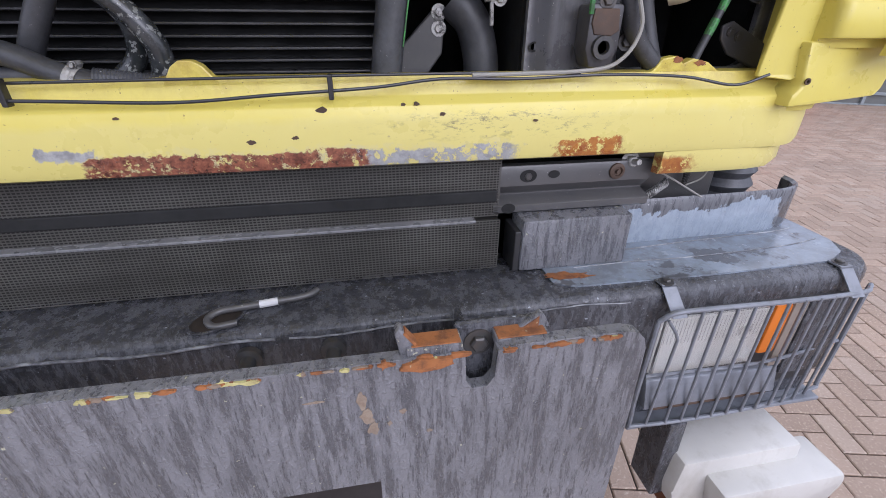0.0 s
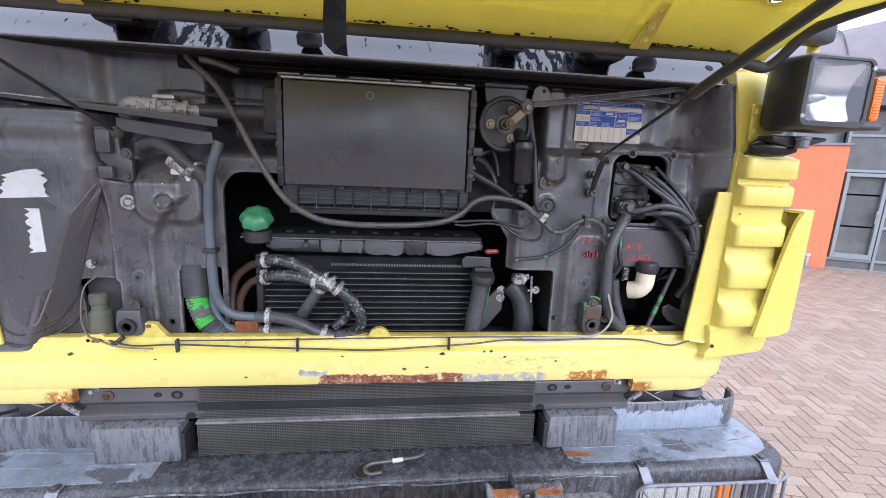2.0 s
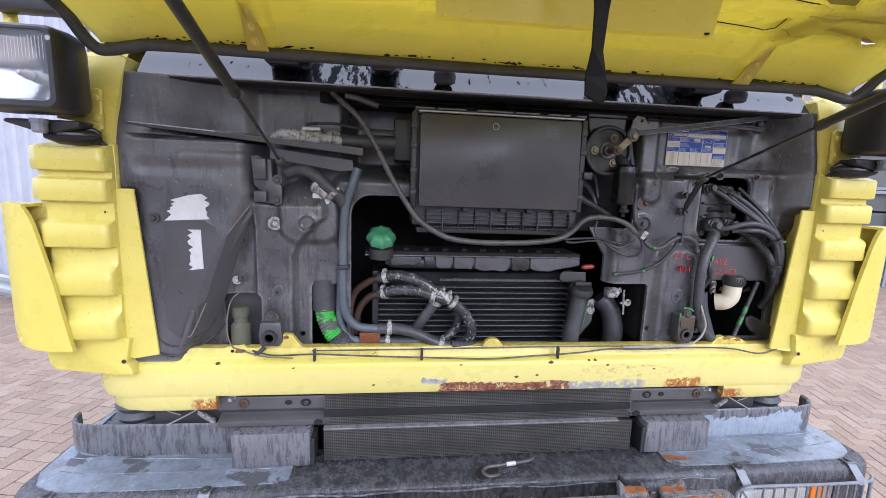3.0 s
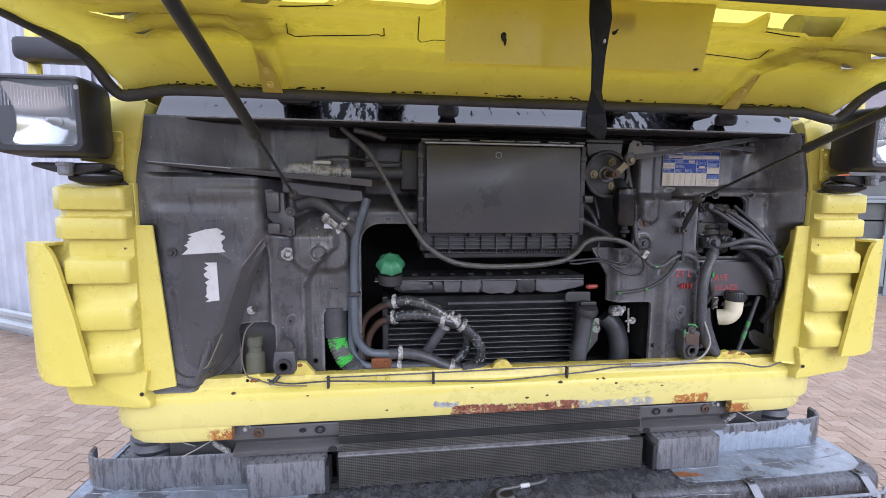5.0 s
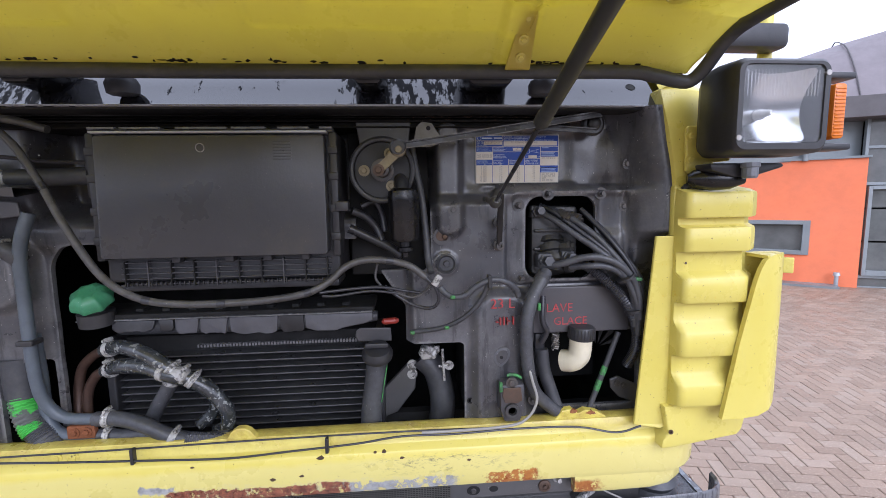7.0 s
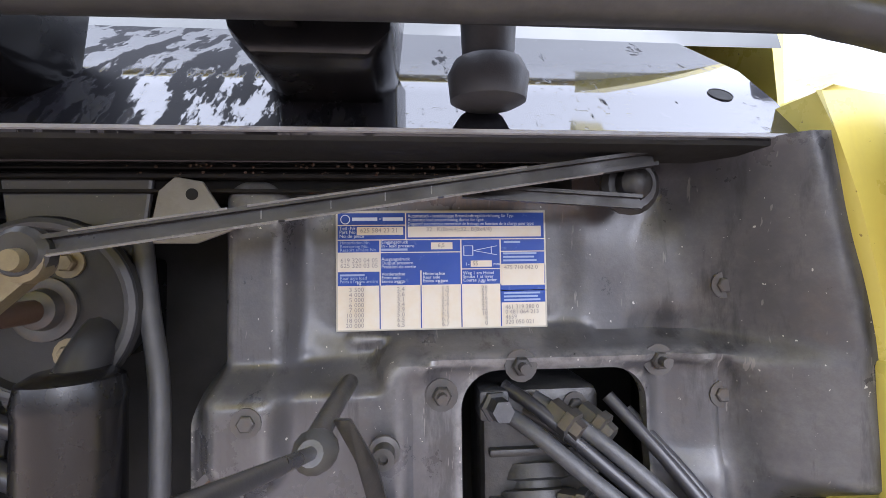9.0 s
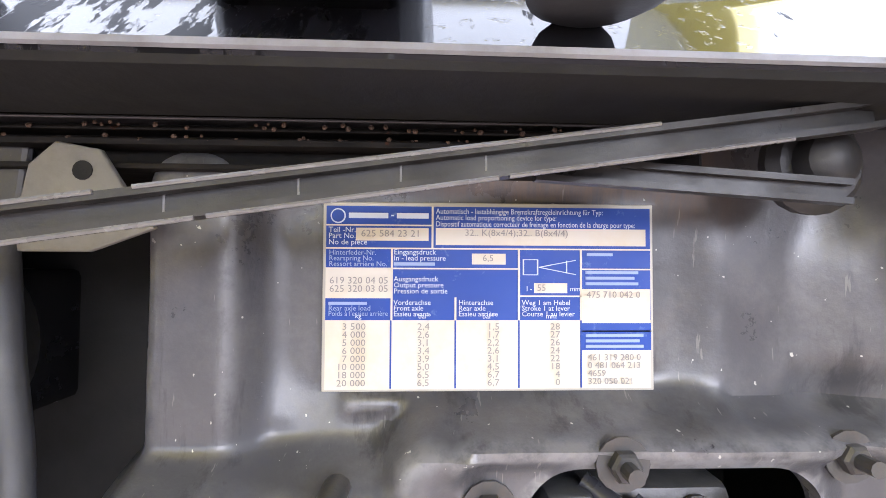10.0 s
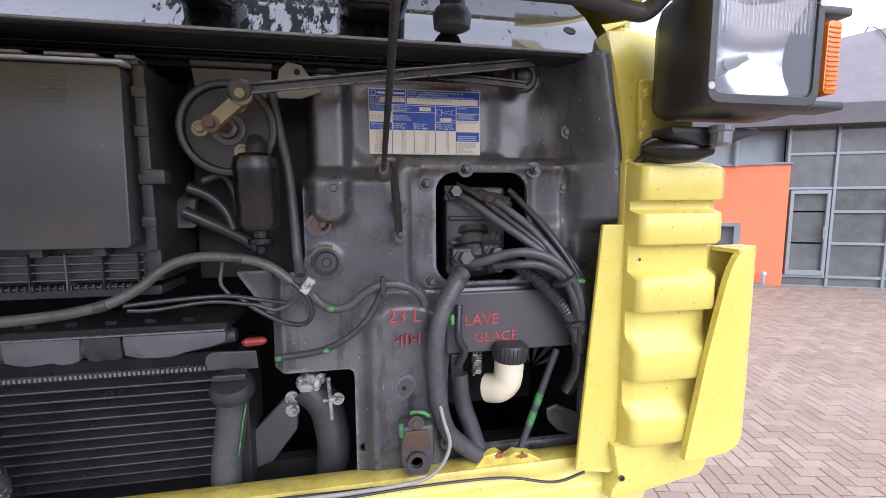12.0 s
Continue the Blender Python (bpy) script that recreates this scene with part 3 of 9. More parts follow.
def rod(p0, p1, r0, r1=None, seg=14, bm=None):
    """A capped round bar or cone from p0 to p1."""
    bm = bm or bmesh.new()
    r1 = r0 if r1 is None else r1
    p0, p1 = Vector(p0), Vector(p1)
    a, b = frame_of(p1 - p0)
    rings = []
    for p, r in ((p0, r0), (p1, r1)):
        rings.append([bm.verts.new(p + a * (r * math.cos(2 * math.pi * i / seg)) + b * (r * math.sin(2 * math.pi * i / seg))) for i in range(seg)])
    for i in range(seg):
        j = (i + 1) % seg
        bm.faces.new((rings[0][i], rings[0][j], rings[1][j], rings[1][i]))
    bm.faces.new(rings[0][::-1])
    bm.faces.new(rings[1])
    return bm


def turned(base, axis, profile, seg=20, bm=None):
    """A turned body: profile of (distance along the axis, radius)."""
    bm = bm or bmesh.new()
    base, d = Vector(base), Vector(axis).normalized()
    a, b = frame_of(d)
    rings = []
    for h, r in profile:
        rings.append([bm.verts.new(base + d * h + a * (r * math.cos(2 * math.pi * i / seg)) + b * (r * math.sin(2 * math.pi * i / seg))) for i in range(seg)])
    for lo, hi in zip(rings, rings[1:]):
        for i in range(seg):
            j = (i + 1) % seg
            bm.faces.new((lo[i], lo[j], hi[j], hi[i]))
    bm.faces.new(rings[0][::-1])
    bm.faces.new(rings[-1])
    return bm


def spline(pts, steps=8):
    """Catmull-Rom through the points."""
    P = [Vector(p) for p in pts]
    P = [P[0] * 2 - P[1]] + P + [P[-1] * 2 - P[-2]]
    out = []
    for i in range(1, len(P) - 2):
        for k in range(steps):
            t = k / steps
            a, b, c, d = P[i - 1:i + 3]
            out.append(0.5 * ((2 * b) + (c - a) * t + (2 * a - 5 * b + 4 * c - d) * t * t + (3 * b - a - 3 * c + d) * t ** 3))
    out.append(P[-2])
    return out


def tube(pts, r, seg=10, steps=8, ribs=0.0, rib_step=0.006, bm=None, straight=False):
    """A bent hose, pipe or cable. ribs: depth of a corrugation."""
    bm = bm or bmesh.new()
    line = [Vector(p) for p in pts] if straight else spline(pts, steps)
    if ribs:
        fine = [line[0]]
        for a, b in zip(line, line[1:]):
            n = max(1, round((b - a).length / (rib_step / 2)))
            fine += [a.lerp(b, (k + 1) / n) for k in range(n)]
        line = fine
    rings, a = [], None
    for i, p in enumerate(line):
        d = (line[min(i + 1, len(line) - 1)] - line[max(i - 1, 0)]).normalized()
        if a is None:
            a, _ = frame_of(d)
        a = (a - d * a.dot(d)).normalized()
        b = d.cross(a)
        rr = r - (ribs if ribs and i % 2 else 0.0)
        rings.append([bm.verts.new(p + a * (rr * math.cos(2 * math.pi * k / seg)) + b * (rr * math.sin(2 * math.pi * k / seg))) for k in range(seg)])
    for lo, hi in zip(rings, rings[1:]):
        for i in range(seg):
            j = (i + 1) % seg
            bm.faces.new((lo[i], lo[j], hi[j], hi[i]))
    bm.faces.new(rings[0][::-1])
    bm.faces.new(rings[-1])
    return bm


def slab(outline, y0, y1, bev=0.0, bm=None, seg=2):
    """A plate with an outline in x and z, from y0 to y1. y0 and y1 may be functions of x and z."""
    own = bmesh.new()
    f0 = y0 if callable(y0) else (lambda x, z: y0)
    f1 = y1 if callable(y1) else (lambda x, z: y1)
    a = [own.verts.new((x, f0(x, z), z)) for x, z in outline]
    b = [own.verts.new((x, f1(x, z), z)) for x, z in outline]
    own.faces.new(a)
    own.faces.new(b[::-1])
    n = len(a)
    for i in range(n):
        own.faces.new((a[i], b[i], b[(i + 1) % n], a[(i + 1) % n]))
    bmesh.ops.recalc_face_normals(own, faces=own.faces)
    if bev:
        bmesh.ops.bevel(own, geom=own.edges[:], offset=bev, segments=seg, affect="EDGES", profile=0.5, clamp_overlap=True)
    return merge(bm, own)


def sweep(path, profile, bm=None, closed=False):
    """Carries a profile of (outwards, z) along a path in plan; outwards is to the right of the way."""
    bm = bm or bmesh.new()
    rings = []
    n = len(path)
    for i, p in enumerate(path):
        a = Vector((*path[max(i - 1, 0)], 0))
        b = Vector((*path[min(i + 1, n - 1)], 0))
        d = (b - a).normalized()
        out = Vector((d.y, -d.x, 0))
        rings.append([bm.verts.new(Vector((*p, 0)) + out * o + Vector((0, 0, z))) for o, z in profile])
    k = len(profile)
    for lo, hi in zip(rings, rings[1:]):
        for i in range(k if closed else k - 1):
            j = (i + 1) % k
            bm.faces.new((lo[i], lo[j], hi[j], hi[i]))
    if closed:
        bm.faces.new(rings[0])
        bm.faces.new(rings[-1][::-1])
    return bm


def front_path(half, y, radius, back, centre=None, steps=8):
    """A path in plan along a truck's front: from one flank round the corner, across and back along the other flank."""
    c = CX if centre is None else centre
    right = [(half - radius + radius * math.sin(a), y + radius - radius * math.cos(a)) for a in [math.pi / 2 * i / steps for i in range(steps + 1)]]
    right.append((half, back))
    left = [(-x, yy) for x, yy in reversed(right)]
    mid = [(left[-1][0] + (right[0][0] - left[-1][0]) * i / 12, y) for i in range(1, 12)]
    return [(c + x, yy) for x, yy in left + mid + right]


def rounded(x0, x1, z0, z1, r, n=5):
    """The outline of a rectangle with round corners."""
    pts = []
    for cx, cz, a0 in ((x1 - r, z0 + r, -90), (x1 - r, z1 - r, 0), (x0 + r, z1 - r, 90), (x0 + r, z0 + r, 180)):
        pts += [(cx + r * math.cos(radians(a0 + 90 * i / n)), cz + r * math.sin(radians(a0 + 90 * i / n))) for i in range(n + 1)]
    return pts


def hexagon(p, axis, r, h, bm=None, washer=True):
    """A hexagon bolt head with its washer."""
    p, d = Vector(p), Vector(axis).normalized()
    bm = bm or bmesh.new()
    if washer:
        rod(p, p + d * 0.002, r * 1.7, seg=14, bm=bm)
    turned(p, d, ((0, r), (h * 0.8, r), (h, r * 0.82)), 6, bm)
    return bm


def bolt(parent, x, y, z, r=0.008, h=0.007, mat="bolt", axis=(0, -1, 0), name="bolt"):
    return part(name, hexagon((x, y, z), axis, r, h), mat, parent)


def clamp(parent, p, axis, r, w=0.014, mat="zinc"):
    """A hose clamp with its worm screw."""
    p, d = Vector(p), Vector(axis).normalized()
    a, b = frame_of(d)
    bm = turned(p - d * w / 2, d, ((0, r), (0, r + 0.0022), (w * 0.3, r + 0.0028), (w * 0.5, r + 0.0018), (w * 0.7, r + 0.0028), (w, r + 0.0022), (w, r)), 16)
    c = p + b * (r + 0.0045)
    rod(c - a * 0.010, c + a * 0.007, 0.0052, seg=6, bm=bm)
    rod(c + a * 0.006, c + a * 0.013, 0.0036, seg=8, bm=bm)
    rod(p - b * (r * 0.2) - a * (r + 0.001), p - b * (r * 0.2) - a * (r + 0.005), 0.006, seg=6, bm=bm)
    return part("hose_clamp", bm, mat, parent)


def lettering(body, size, x, y, z, material, parent, align="LEFT", squeeze=1.0, name="print"):
    """A line of raised print that faces the front."""
    cu = bpy.data.curves.new("print", "FONT")
    cu.body, cu.size, cu.align_x, cu.extrude = body, size, align, 0.00004
    cu.resolution_u = 2
    tmp = bpy.data.objects.new("tmp", cu)
    scene.collection.objects.link(tmp)
    dg = bpy.context.evaluated_depsgraph_get()
    me = bpy.data.meshes.new_from_object(tmp.evaluated_get(dg))
    bpy.data.objects.remove(tmp)
    me.transform(Matrix.Translation((x, y, z)) @ Matrix.Rotation(radians(90), 4, "X") @ Matrix.Diagonal((squeeze, 1, 1, 1)))
    me.materials.clear()
    me.materials.append(M[material])
    ob = new(name, me)
    ob.parent = parent
    return ob


def thing(name, label, category, at=(0, 0, 0), group="", kind=""):
    ob = new(name)
    ob.empty_display_size = 0.1
    return tagged(ob, label, category, group, kind)


def two(fn):
    """Builds a part on both flanks: fn(side)."""
    return [fn(-1), fn(1)]

# ---- truck: firewall sheet ----
truck = thing("truck", "yellow cab-over truck with its front flap open and engine bay bare", "truck")


def sd_box(x, z, cx, cz, hx, hz, r):
    qx, qz = np.abs(x - cx) - hx + r, np.abs(z - cz) - hz + r
    return np.minimum(np.maximum(qx, qz), 0) + np.hypot(np.maximum(qx, 0), np.maximum(qz, 0)) - r


def raised(x, z, x0, x1, z0, z1, r, soft):
    """1 on a rounded rectangle, falling to 0 over its soft flank."""
    d = sd_box(x, z, (x0 + x1) / 2, (z0 + z1) / 2, (x1 - x0) / 2, (z1 - z0) / 2, r)
    t = np.clip(0.5 - d / soft, 0, 1)
    return t * t * (3 - 2 * t)


def openings(x, z):
    """Negative inside the holes of the firewall."""
    d = sd_box(x, z, 0.02, 1.55, 0.395, 0.245, 0.06)            # radiator
    d = np.minimum(d, sd_box(x, z, 0.47, 1.42, 0.082, 0.125, 0.012))  # beside the radiator
    slope = (x - 0.415) * 0.83 + (z - 1.63) * 0.55
    d = np.maximum(d, np.where(z > 1.545, slope, -1.0))
    d = np.minimum(d, sd_box(x, z, 0.785, 1.788, 0.085, 0.098, 0.035))  # pedal-valve cutout
    d = np.minimum(d, sd_box(x, z, 0.391, 1.868, 0.086, 0.150, 0.03))   # behind the wiper drive
    d = np.minimum(d, sd_box(x, z, 0.855, 1.46, 0.135, 0.096, 0.03))   # lamp bay
    d = np.minimum(d, sd_box(x, z, -0.435, 1.44, 0.048, 0.098, 0.012))   # air tube
    d = np.minimum(d, sd_box(x, z, -0.668, 1.425, 0.052, 0.084, 0.012))  # bottle
    return d


def post_half(z):
    """Half the width between the corner posts, narrower towards the top."""
    return 0.977 - 0.048 * np.clip((z - 1.82) / 0.28, 0, 1.1) ** 1.7


def relief(x, z):
    """How far the firewall stands back from the front, in metres."""
    y = 0.085 + 0.0 * x
    y = y - 0.035 * np.maximum(raised(x, z, 0.425, 1.2, 1.30, 1.882, 0.03, 0.028), raised(x, z, 0.626, 1.2, 1.50, 1.905, 0.03, 0.022))
    y = y + 0.014 * raised(x, z, 0.655, 0.95, 1.665, 1.892, 0.03, 0.022) - 0.006 * raised(x, z, 0.66, 0.93, 1.68, 1.905, 0.03, 0.010)
    y = y + 0.007 * raised(x, z, 0.555, 0.815, 1.905, 2.05, 0.04, 0.03)
    y = y - 0.020 * raised(x, z, 0.492, 0.550, 1.80, 2.06, 0.025, 0.024)
    y = y - 0.022 * raised(x, z, 0.575, 0.705, 1.2, 1.665, 0.05, 0.03)
    y = y + 0.016 * raised(x, z, 0.722, 1.2, 1.2, 1.655, 0.03, 0.02)
    y = y - 0.018 * raised(x, z, 0.90, 1.2, 1.72, 2.04, 0.05, 0.06)
    y = y - 0.035 * raised(x, z, -1.2, -0.40, 1.30, 1.80, 0.04, 0.04)
    right = -0.527 + 0.085 * np.clip((z - 1.60) / 0.13, 0, 1) ** 2
    y = y - 0.024 * np.clip((x + 0.632) / 0.014 + 0.5, 0, 1) * np.clip((right - x) / 0.018 + 0.5, 0, 1) * np.clip((1.79 - z) / 0.03, 0, 1)
    y = y - 0.020 * raised(x, z, -0.56, -0.40, 1.66, 1.82, 0.05, 0.03)
    y = y - 0.025 * raised(x, z, -1.2, -0.64, 1.82, 2.10, 0.04, 0.05)
    y = y - 0.012 * raised(x, z, -0.42, 0.43, 1.785, 1.84, 0.02, 0.03)
    for cx, cz, r in ((0.51, 1.735, 0.024), (-0.486, 1.715, 0.024)):
        d = np.hypot(x - cx, z - cz)
        y = y - 0.0045 * np.exp(-((d - r) / 0.004) ** 2) + 0.004 * (d < r - 0.004)
    y = y + 0.095 * raised(x, z, -0.385, 0.475, 1.862, 2.30, 0.035, 0.05)
    # the passenger's footwell bulges forward, left of a slanting fold
    fold = np.where(z > 1.79, -0.592, -0.592 - (1.79 - z) * 0.40)
    b = np.clip((fold + 0.02 - x) / 0.085, 0, 1) * np.clip((1.950 - z) / 0.03, 0, 1)
    b = b * b * (3 - 2 * b)
    y = y + (-0.012 - 0.008 * np.clip((1.75 - z) / 0.4, 0, 1) - y) * b
    y = y - 0.005 * raised(x, z, -0.80, -0.62, 1.868, 1.895, 0.012, 0.02) * b + 0.004 * raised(x, z, -0.90, -0.70, 1.84, 1.865, 0.01, 0.03) * b
    # towards the corner posts the sheet sweeps forward
    u = np.abs(x - CX) + 0.977 - post_half(z)
    k = np.clip((u - np.where((x < 0) & (z > 1.93), 0.70, 0.895)) / np.where((x < 0) & (z > 1.93), 0.27, 0.075), 0, 1)
    y = y - (y + 0.022) * k * k * (3 - 2 * k) * np.clip((z - 1.775) / 0.03, 0, 1)
    y = y + 0.010 * raised(x, z, 0.875, 0.935, 1.80, 1.93, 0.02, 0.03) - 0.006 * raised(x, z, 0.60, 0.83, 1.906, 1.918, 0.004, 0.010)
    dents = 0.0009 * np.sin(x * 23 + 2 * np.sin(z * 19)) * np.sin(z * 27 + 1.3)
    return y + dents


def firewall_mesh():
    step = 0.0045
    xs, zs = np.arange(CX - 0.984, CX + 0.9841, step), np.arange(1.335, 2.081, step)
    X, Z = np.meshgrid(xs, zs)
    d = openings(X, Z)
    e = 1e-4
    gx, gz = (openings(X + e, Z) - d) / e, (openings(X, Z + e) - d) / e
    n2 = np.maximum(gx * gx + gz * gz, 0.25)
    close = np.abs(d) < step * 0.75
    X, Z = np.where(close, X - d * gx / n2, X), np.where(close, Z - d * gz / n2, Z)
    Y = relief(X, Z)
    rows, cols = X.shape
    idx = np.arange(rows * cols).reshape(rows, cols)
    quads = np.stack([idx[:-1, :-1], idx[:-1, 1:], idx[1:, 1:], idx[1:, :-1]], -1).reshape(-1, 4)
    solid = (d.ravel() > -1e-6) | close.ravel()
    keep = solid[quads].all(1) & (openings(X, Z).ravel()[quads].mean(1) > 0.0003)
    quads = quads[keep]
    me = bpy.data.meshes.new("firewall")
    me.from_pydata(np.stack([X.ravel(), Y.ravel(), Z.ravel()], -1).tolist(), [], quads.tolist())
    bm = bmesh.new()
    bm.from_mesh(me)
    bpy.data.meshes.remove(me)
    bmesh.ops.delete(bm, geom=[v for v in bm.verts if not v.link_faces], context="VERTS")
    # turn the rims of the holes inwards, as pressed sheet has them
    rim = [ed for ed in bm.edges if ed.is_boundary]
    made = bmesh.ops.extrude_edge_only(bm, edges=rim)["geom"]
    for v in made:
        if isinstance(v, bmesh.types.BMVert):
            v.co.y += 0.012
    return bm


firewall = part("firewall", firewall_mesh(), "grey", truck, "dark grey pressed steel firewall, dusty", smooth=True)

# near-black walls behind the holes; their colour stands in for the bay's shade
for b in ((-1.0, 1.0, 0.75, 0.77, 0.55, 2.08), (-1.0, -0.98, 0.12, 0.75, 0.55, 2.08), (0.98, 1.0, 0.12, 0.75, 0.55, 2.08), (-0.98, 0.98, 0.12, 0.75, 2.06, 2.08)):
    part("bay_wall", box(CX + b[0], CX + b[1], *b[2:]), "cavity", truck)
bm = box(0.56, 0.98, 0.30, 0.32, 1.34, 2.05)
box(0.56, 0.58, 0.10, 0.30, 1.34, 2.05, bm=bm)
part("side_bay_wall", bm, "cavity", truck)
# plate added in near-black for the shaded gap round the wiper drive
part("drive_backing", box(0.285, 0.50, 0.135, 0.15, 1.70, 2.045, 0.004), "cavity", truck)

# ---- truck: yellow body panels ----
sill_path = front_path(1.075, 0.0, 0.10, 0.55)
sill_profile = ((-0.06, 1.350), (-0.022, 1.366), (0.002, 1.364), (0.009, 1.349), (0.0105, 1.3385), (0.013, 1.3355), (0.0255, 1.3275), (0.0285, 1.3235), (0.0295, 1.300),
                (0.031, 1.285), (0.031, 1.248), (0.027, 1.236), (0.018, 1.232), (-0.02, 1.236))
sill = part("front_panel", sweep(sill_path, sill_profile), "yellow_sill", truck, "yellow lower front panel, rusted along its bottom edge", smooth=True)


def side_skirt(s):
    a = [(CX + s * 0.765, -0.012), (CX + s * 0.86, -0.014), (CX + s * 0.95, -0.012), (CX + s * 1.0, -0.002), (CX + s * 1.035, 0.02), (CX + s * 1.055, 0.06), (CX + s * 1.06, 0.5)]
    if s < 0:
        a.reverse()
    prof = ((-0.012, 1.236), (0.012, 1.236), (0.012, 1.203), (0.006, 1.192), (-0.012, 1.19))
    return part("skirt", sweep(a, prof, closed=True), "yellow_sill", truck, "yellow skirt corner with a rusted end", smooth=True)


two(side_skirt)


def lump(pts, y0, y1, name="tab", mat="yellow_sill"):
    return part(name, slab(pts, y0, y1, 0.002), mat, truck)


lump(((0.010, 1.355), (0.088, 1.355), (0.066, 1.382), (0.054, 1.388), (0.038, 1.388), (0.026, 1.380)), -0.006, 0.012)
lump(((0.745, 1.352), (0.905, 1.352), (0.862, 1.378), (0.832, 1.384), (0.815, 1.376), (0.80, 1.388), (0.775, 1.384), (0.765, 1.37)), 0.002, 0.022)
lump(((-0.64, 1.352), (-0.49, 1.352), (-0.512, 1.376), (-0.53, 1.40), (-0.555, 1.402), (-0.57, 1.378), (-0.60, 1.386), (-0.615, 1.368)), 0.0, 0.02)
lump(((-0.83, 1.340), (-0.64, 1.352), (-0.66, 1.372), (-0.70, 1.368), (-0.74, 1.352)), 0.0, 0.018)


def a_post(s):
    pts = [(0.976, 0.06), (0.977, -0.020), (0.982, -0.029), (1.01, -0.031), (1.05, -0.016), (1.09, 0.015), (1.12, 0.07), (1.135, 0.16), (1.14, 0.45), (1.145, 1.9)]
    pts = [(CX + s * x, y) for x, y in pts]
    if s < 0:
        pts.reverse()
    bm = sweep(pts, ((0.0, 1.30), (0.0, 1.80), (0.0, 1.86), (0.0, 1.92), (0.0, 1.97), (0.0, 2.02), (-0.002, 2.05), (-0.004, 2.075), (-0.012, 2.11), (-0.04, 2.13)))
    for v in bm.verts:
        near = min(1.0, max(0.0, (1.06 - abs(v.co.x - CX)) / 0.07))
        v.co.x -= s * near * (0.977 - float(post_half(v.co.z)))
    post = part("corner_post", bm, "yellow", truck, "yellow cab corner post", smooth=True)
    up = [(1.118, 0.26), (1.122, 0.22), (1.13, 0.21), (1.137, 0.26), (1.14, 0.45), (1.145, 1.9)]
    up = [(CX + s * x, y) for x, y in up]
    if s < 0:
        up.reverse()
    part("screen_pillar", sweep(up, ((-0.004, 2.07), (-0.01, 2.12), (-0.016, 2.25), (-0.03, 2.6), (-0.05, 2.95))), "yellow", post, smooth=True)
    return post


two(a_post)


def inner_flange(s):
    pts = ((0.934, 1.795), (0.985, 1.795), (0.982, 1.36), (0.957, 1.352), (0.900, 1.358))
    pts = [(CX + s * x, z) for x, z in pts]
    bm = slab(pts, lambda x, z: -0.040 + 0.35 * max(0.0, 0.93 + (z - 1.36) * 0.06 - abs(x - CX)), lambda x, z: -0.032 + 0.35 * max(0.0, 0.93 + (z - 1.36) * 0.06 - abs(x - CX)), 0.002)
    return part("flange", bm, "yellow", truck)


two(inner_flange)


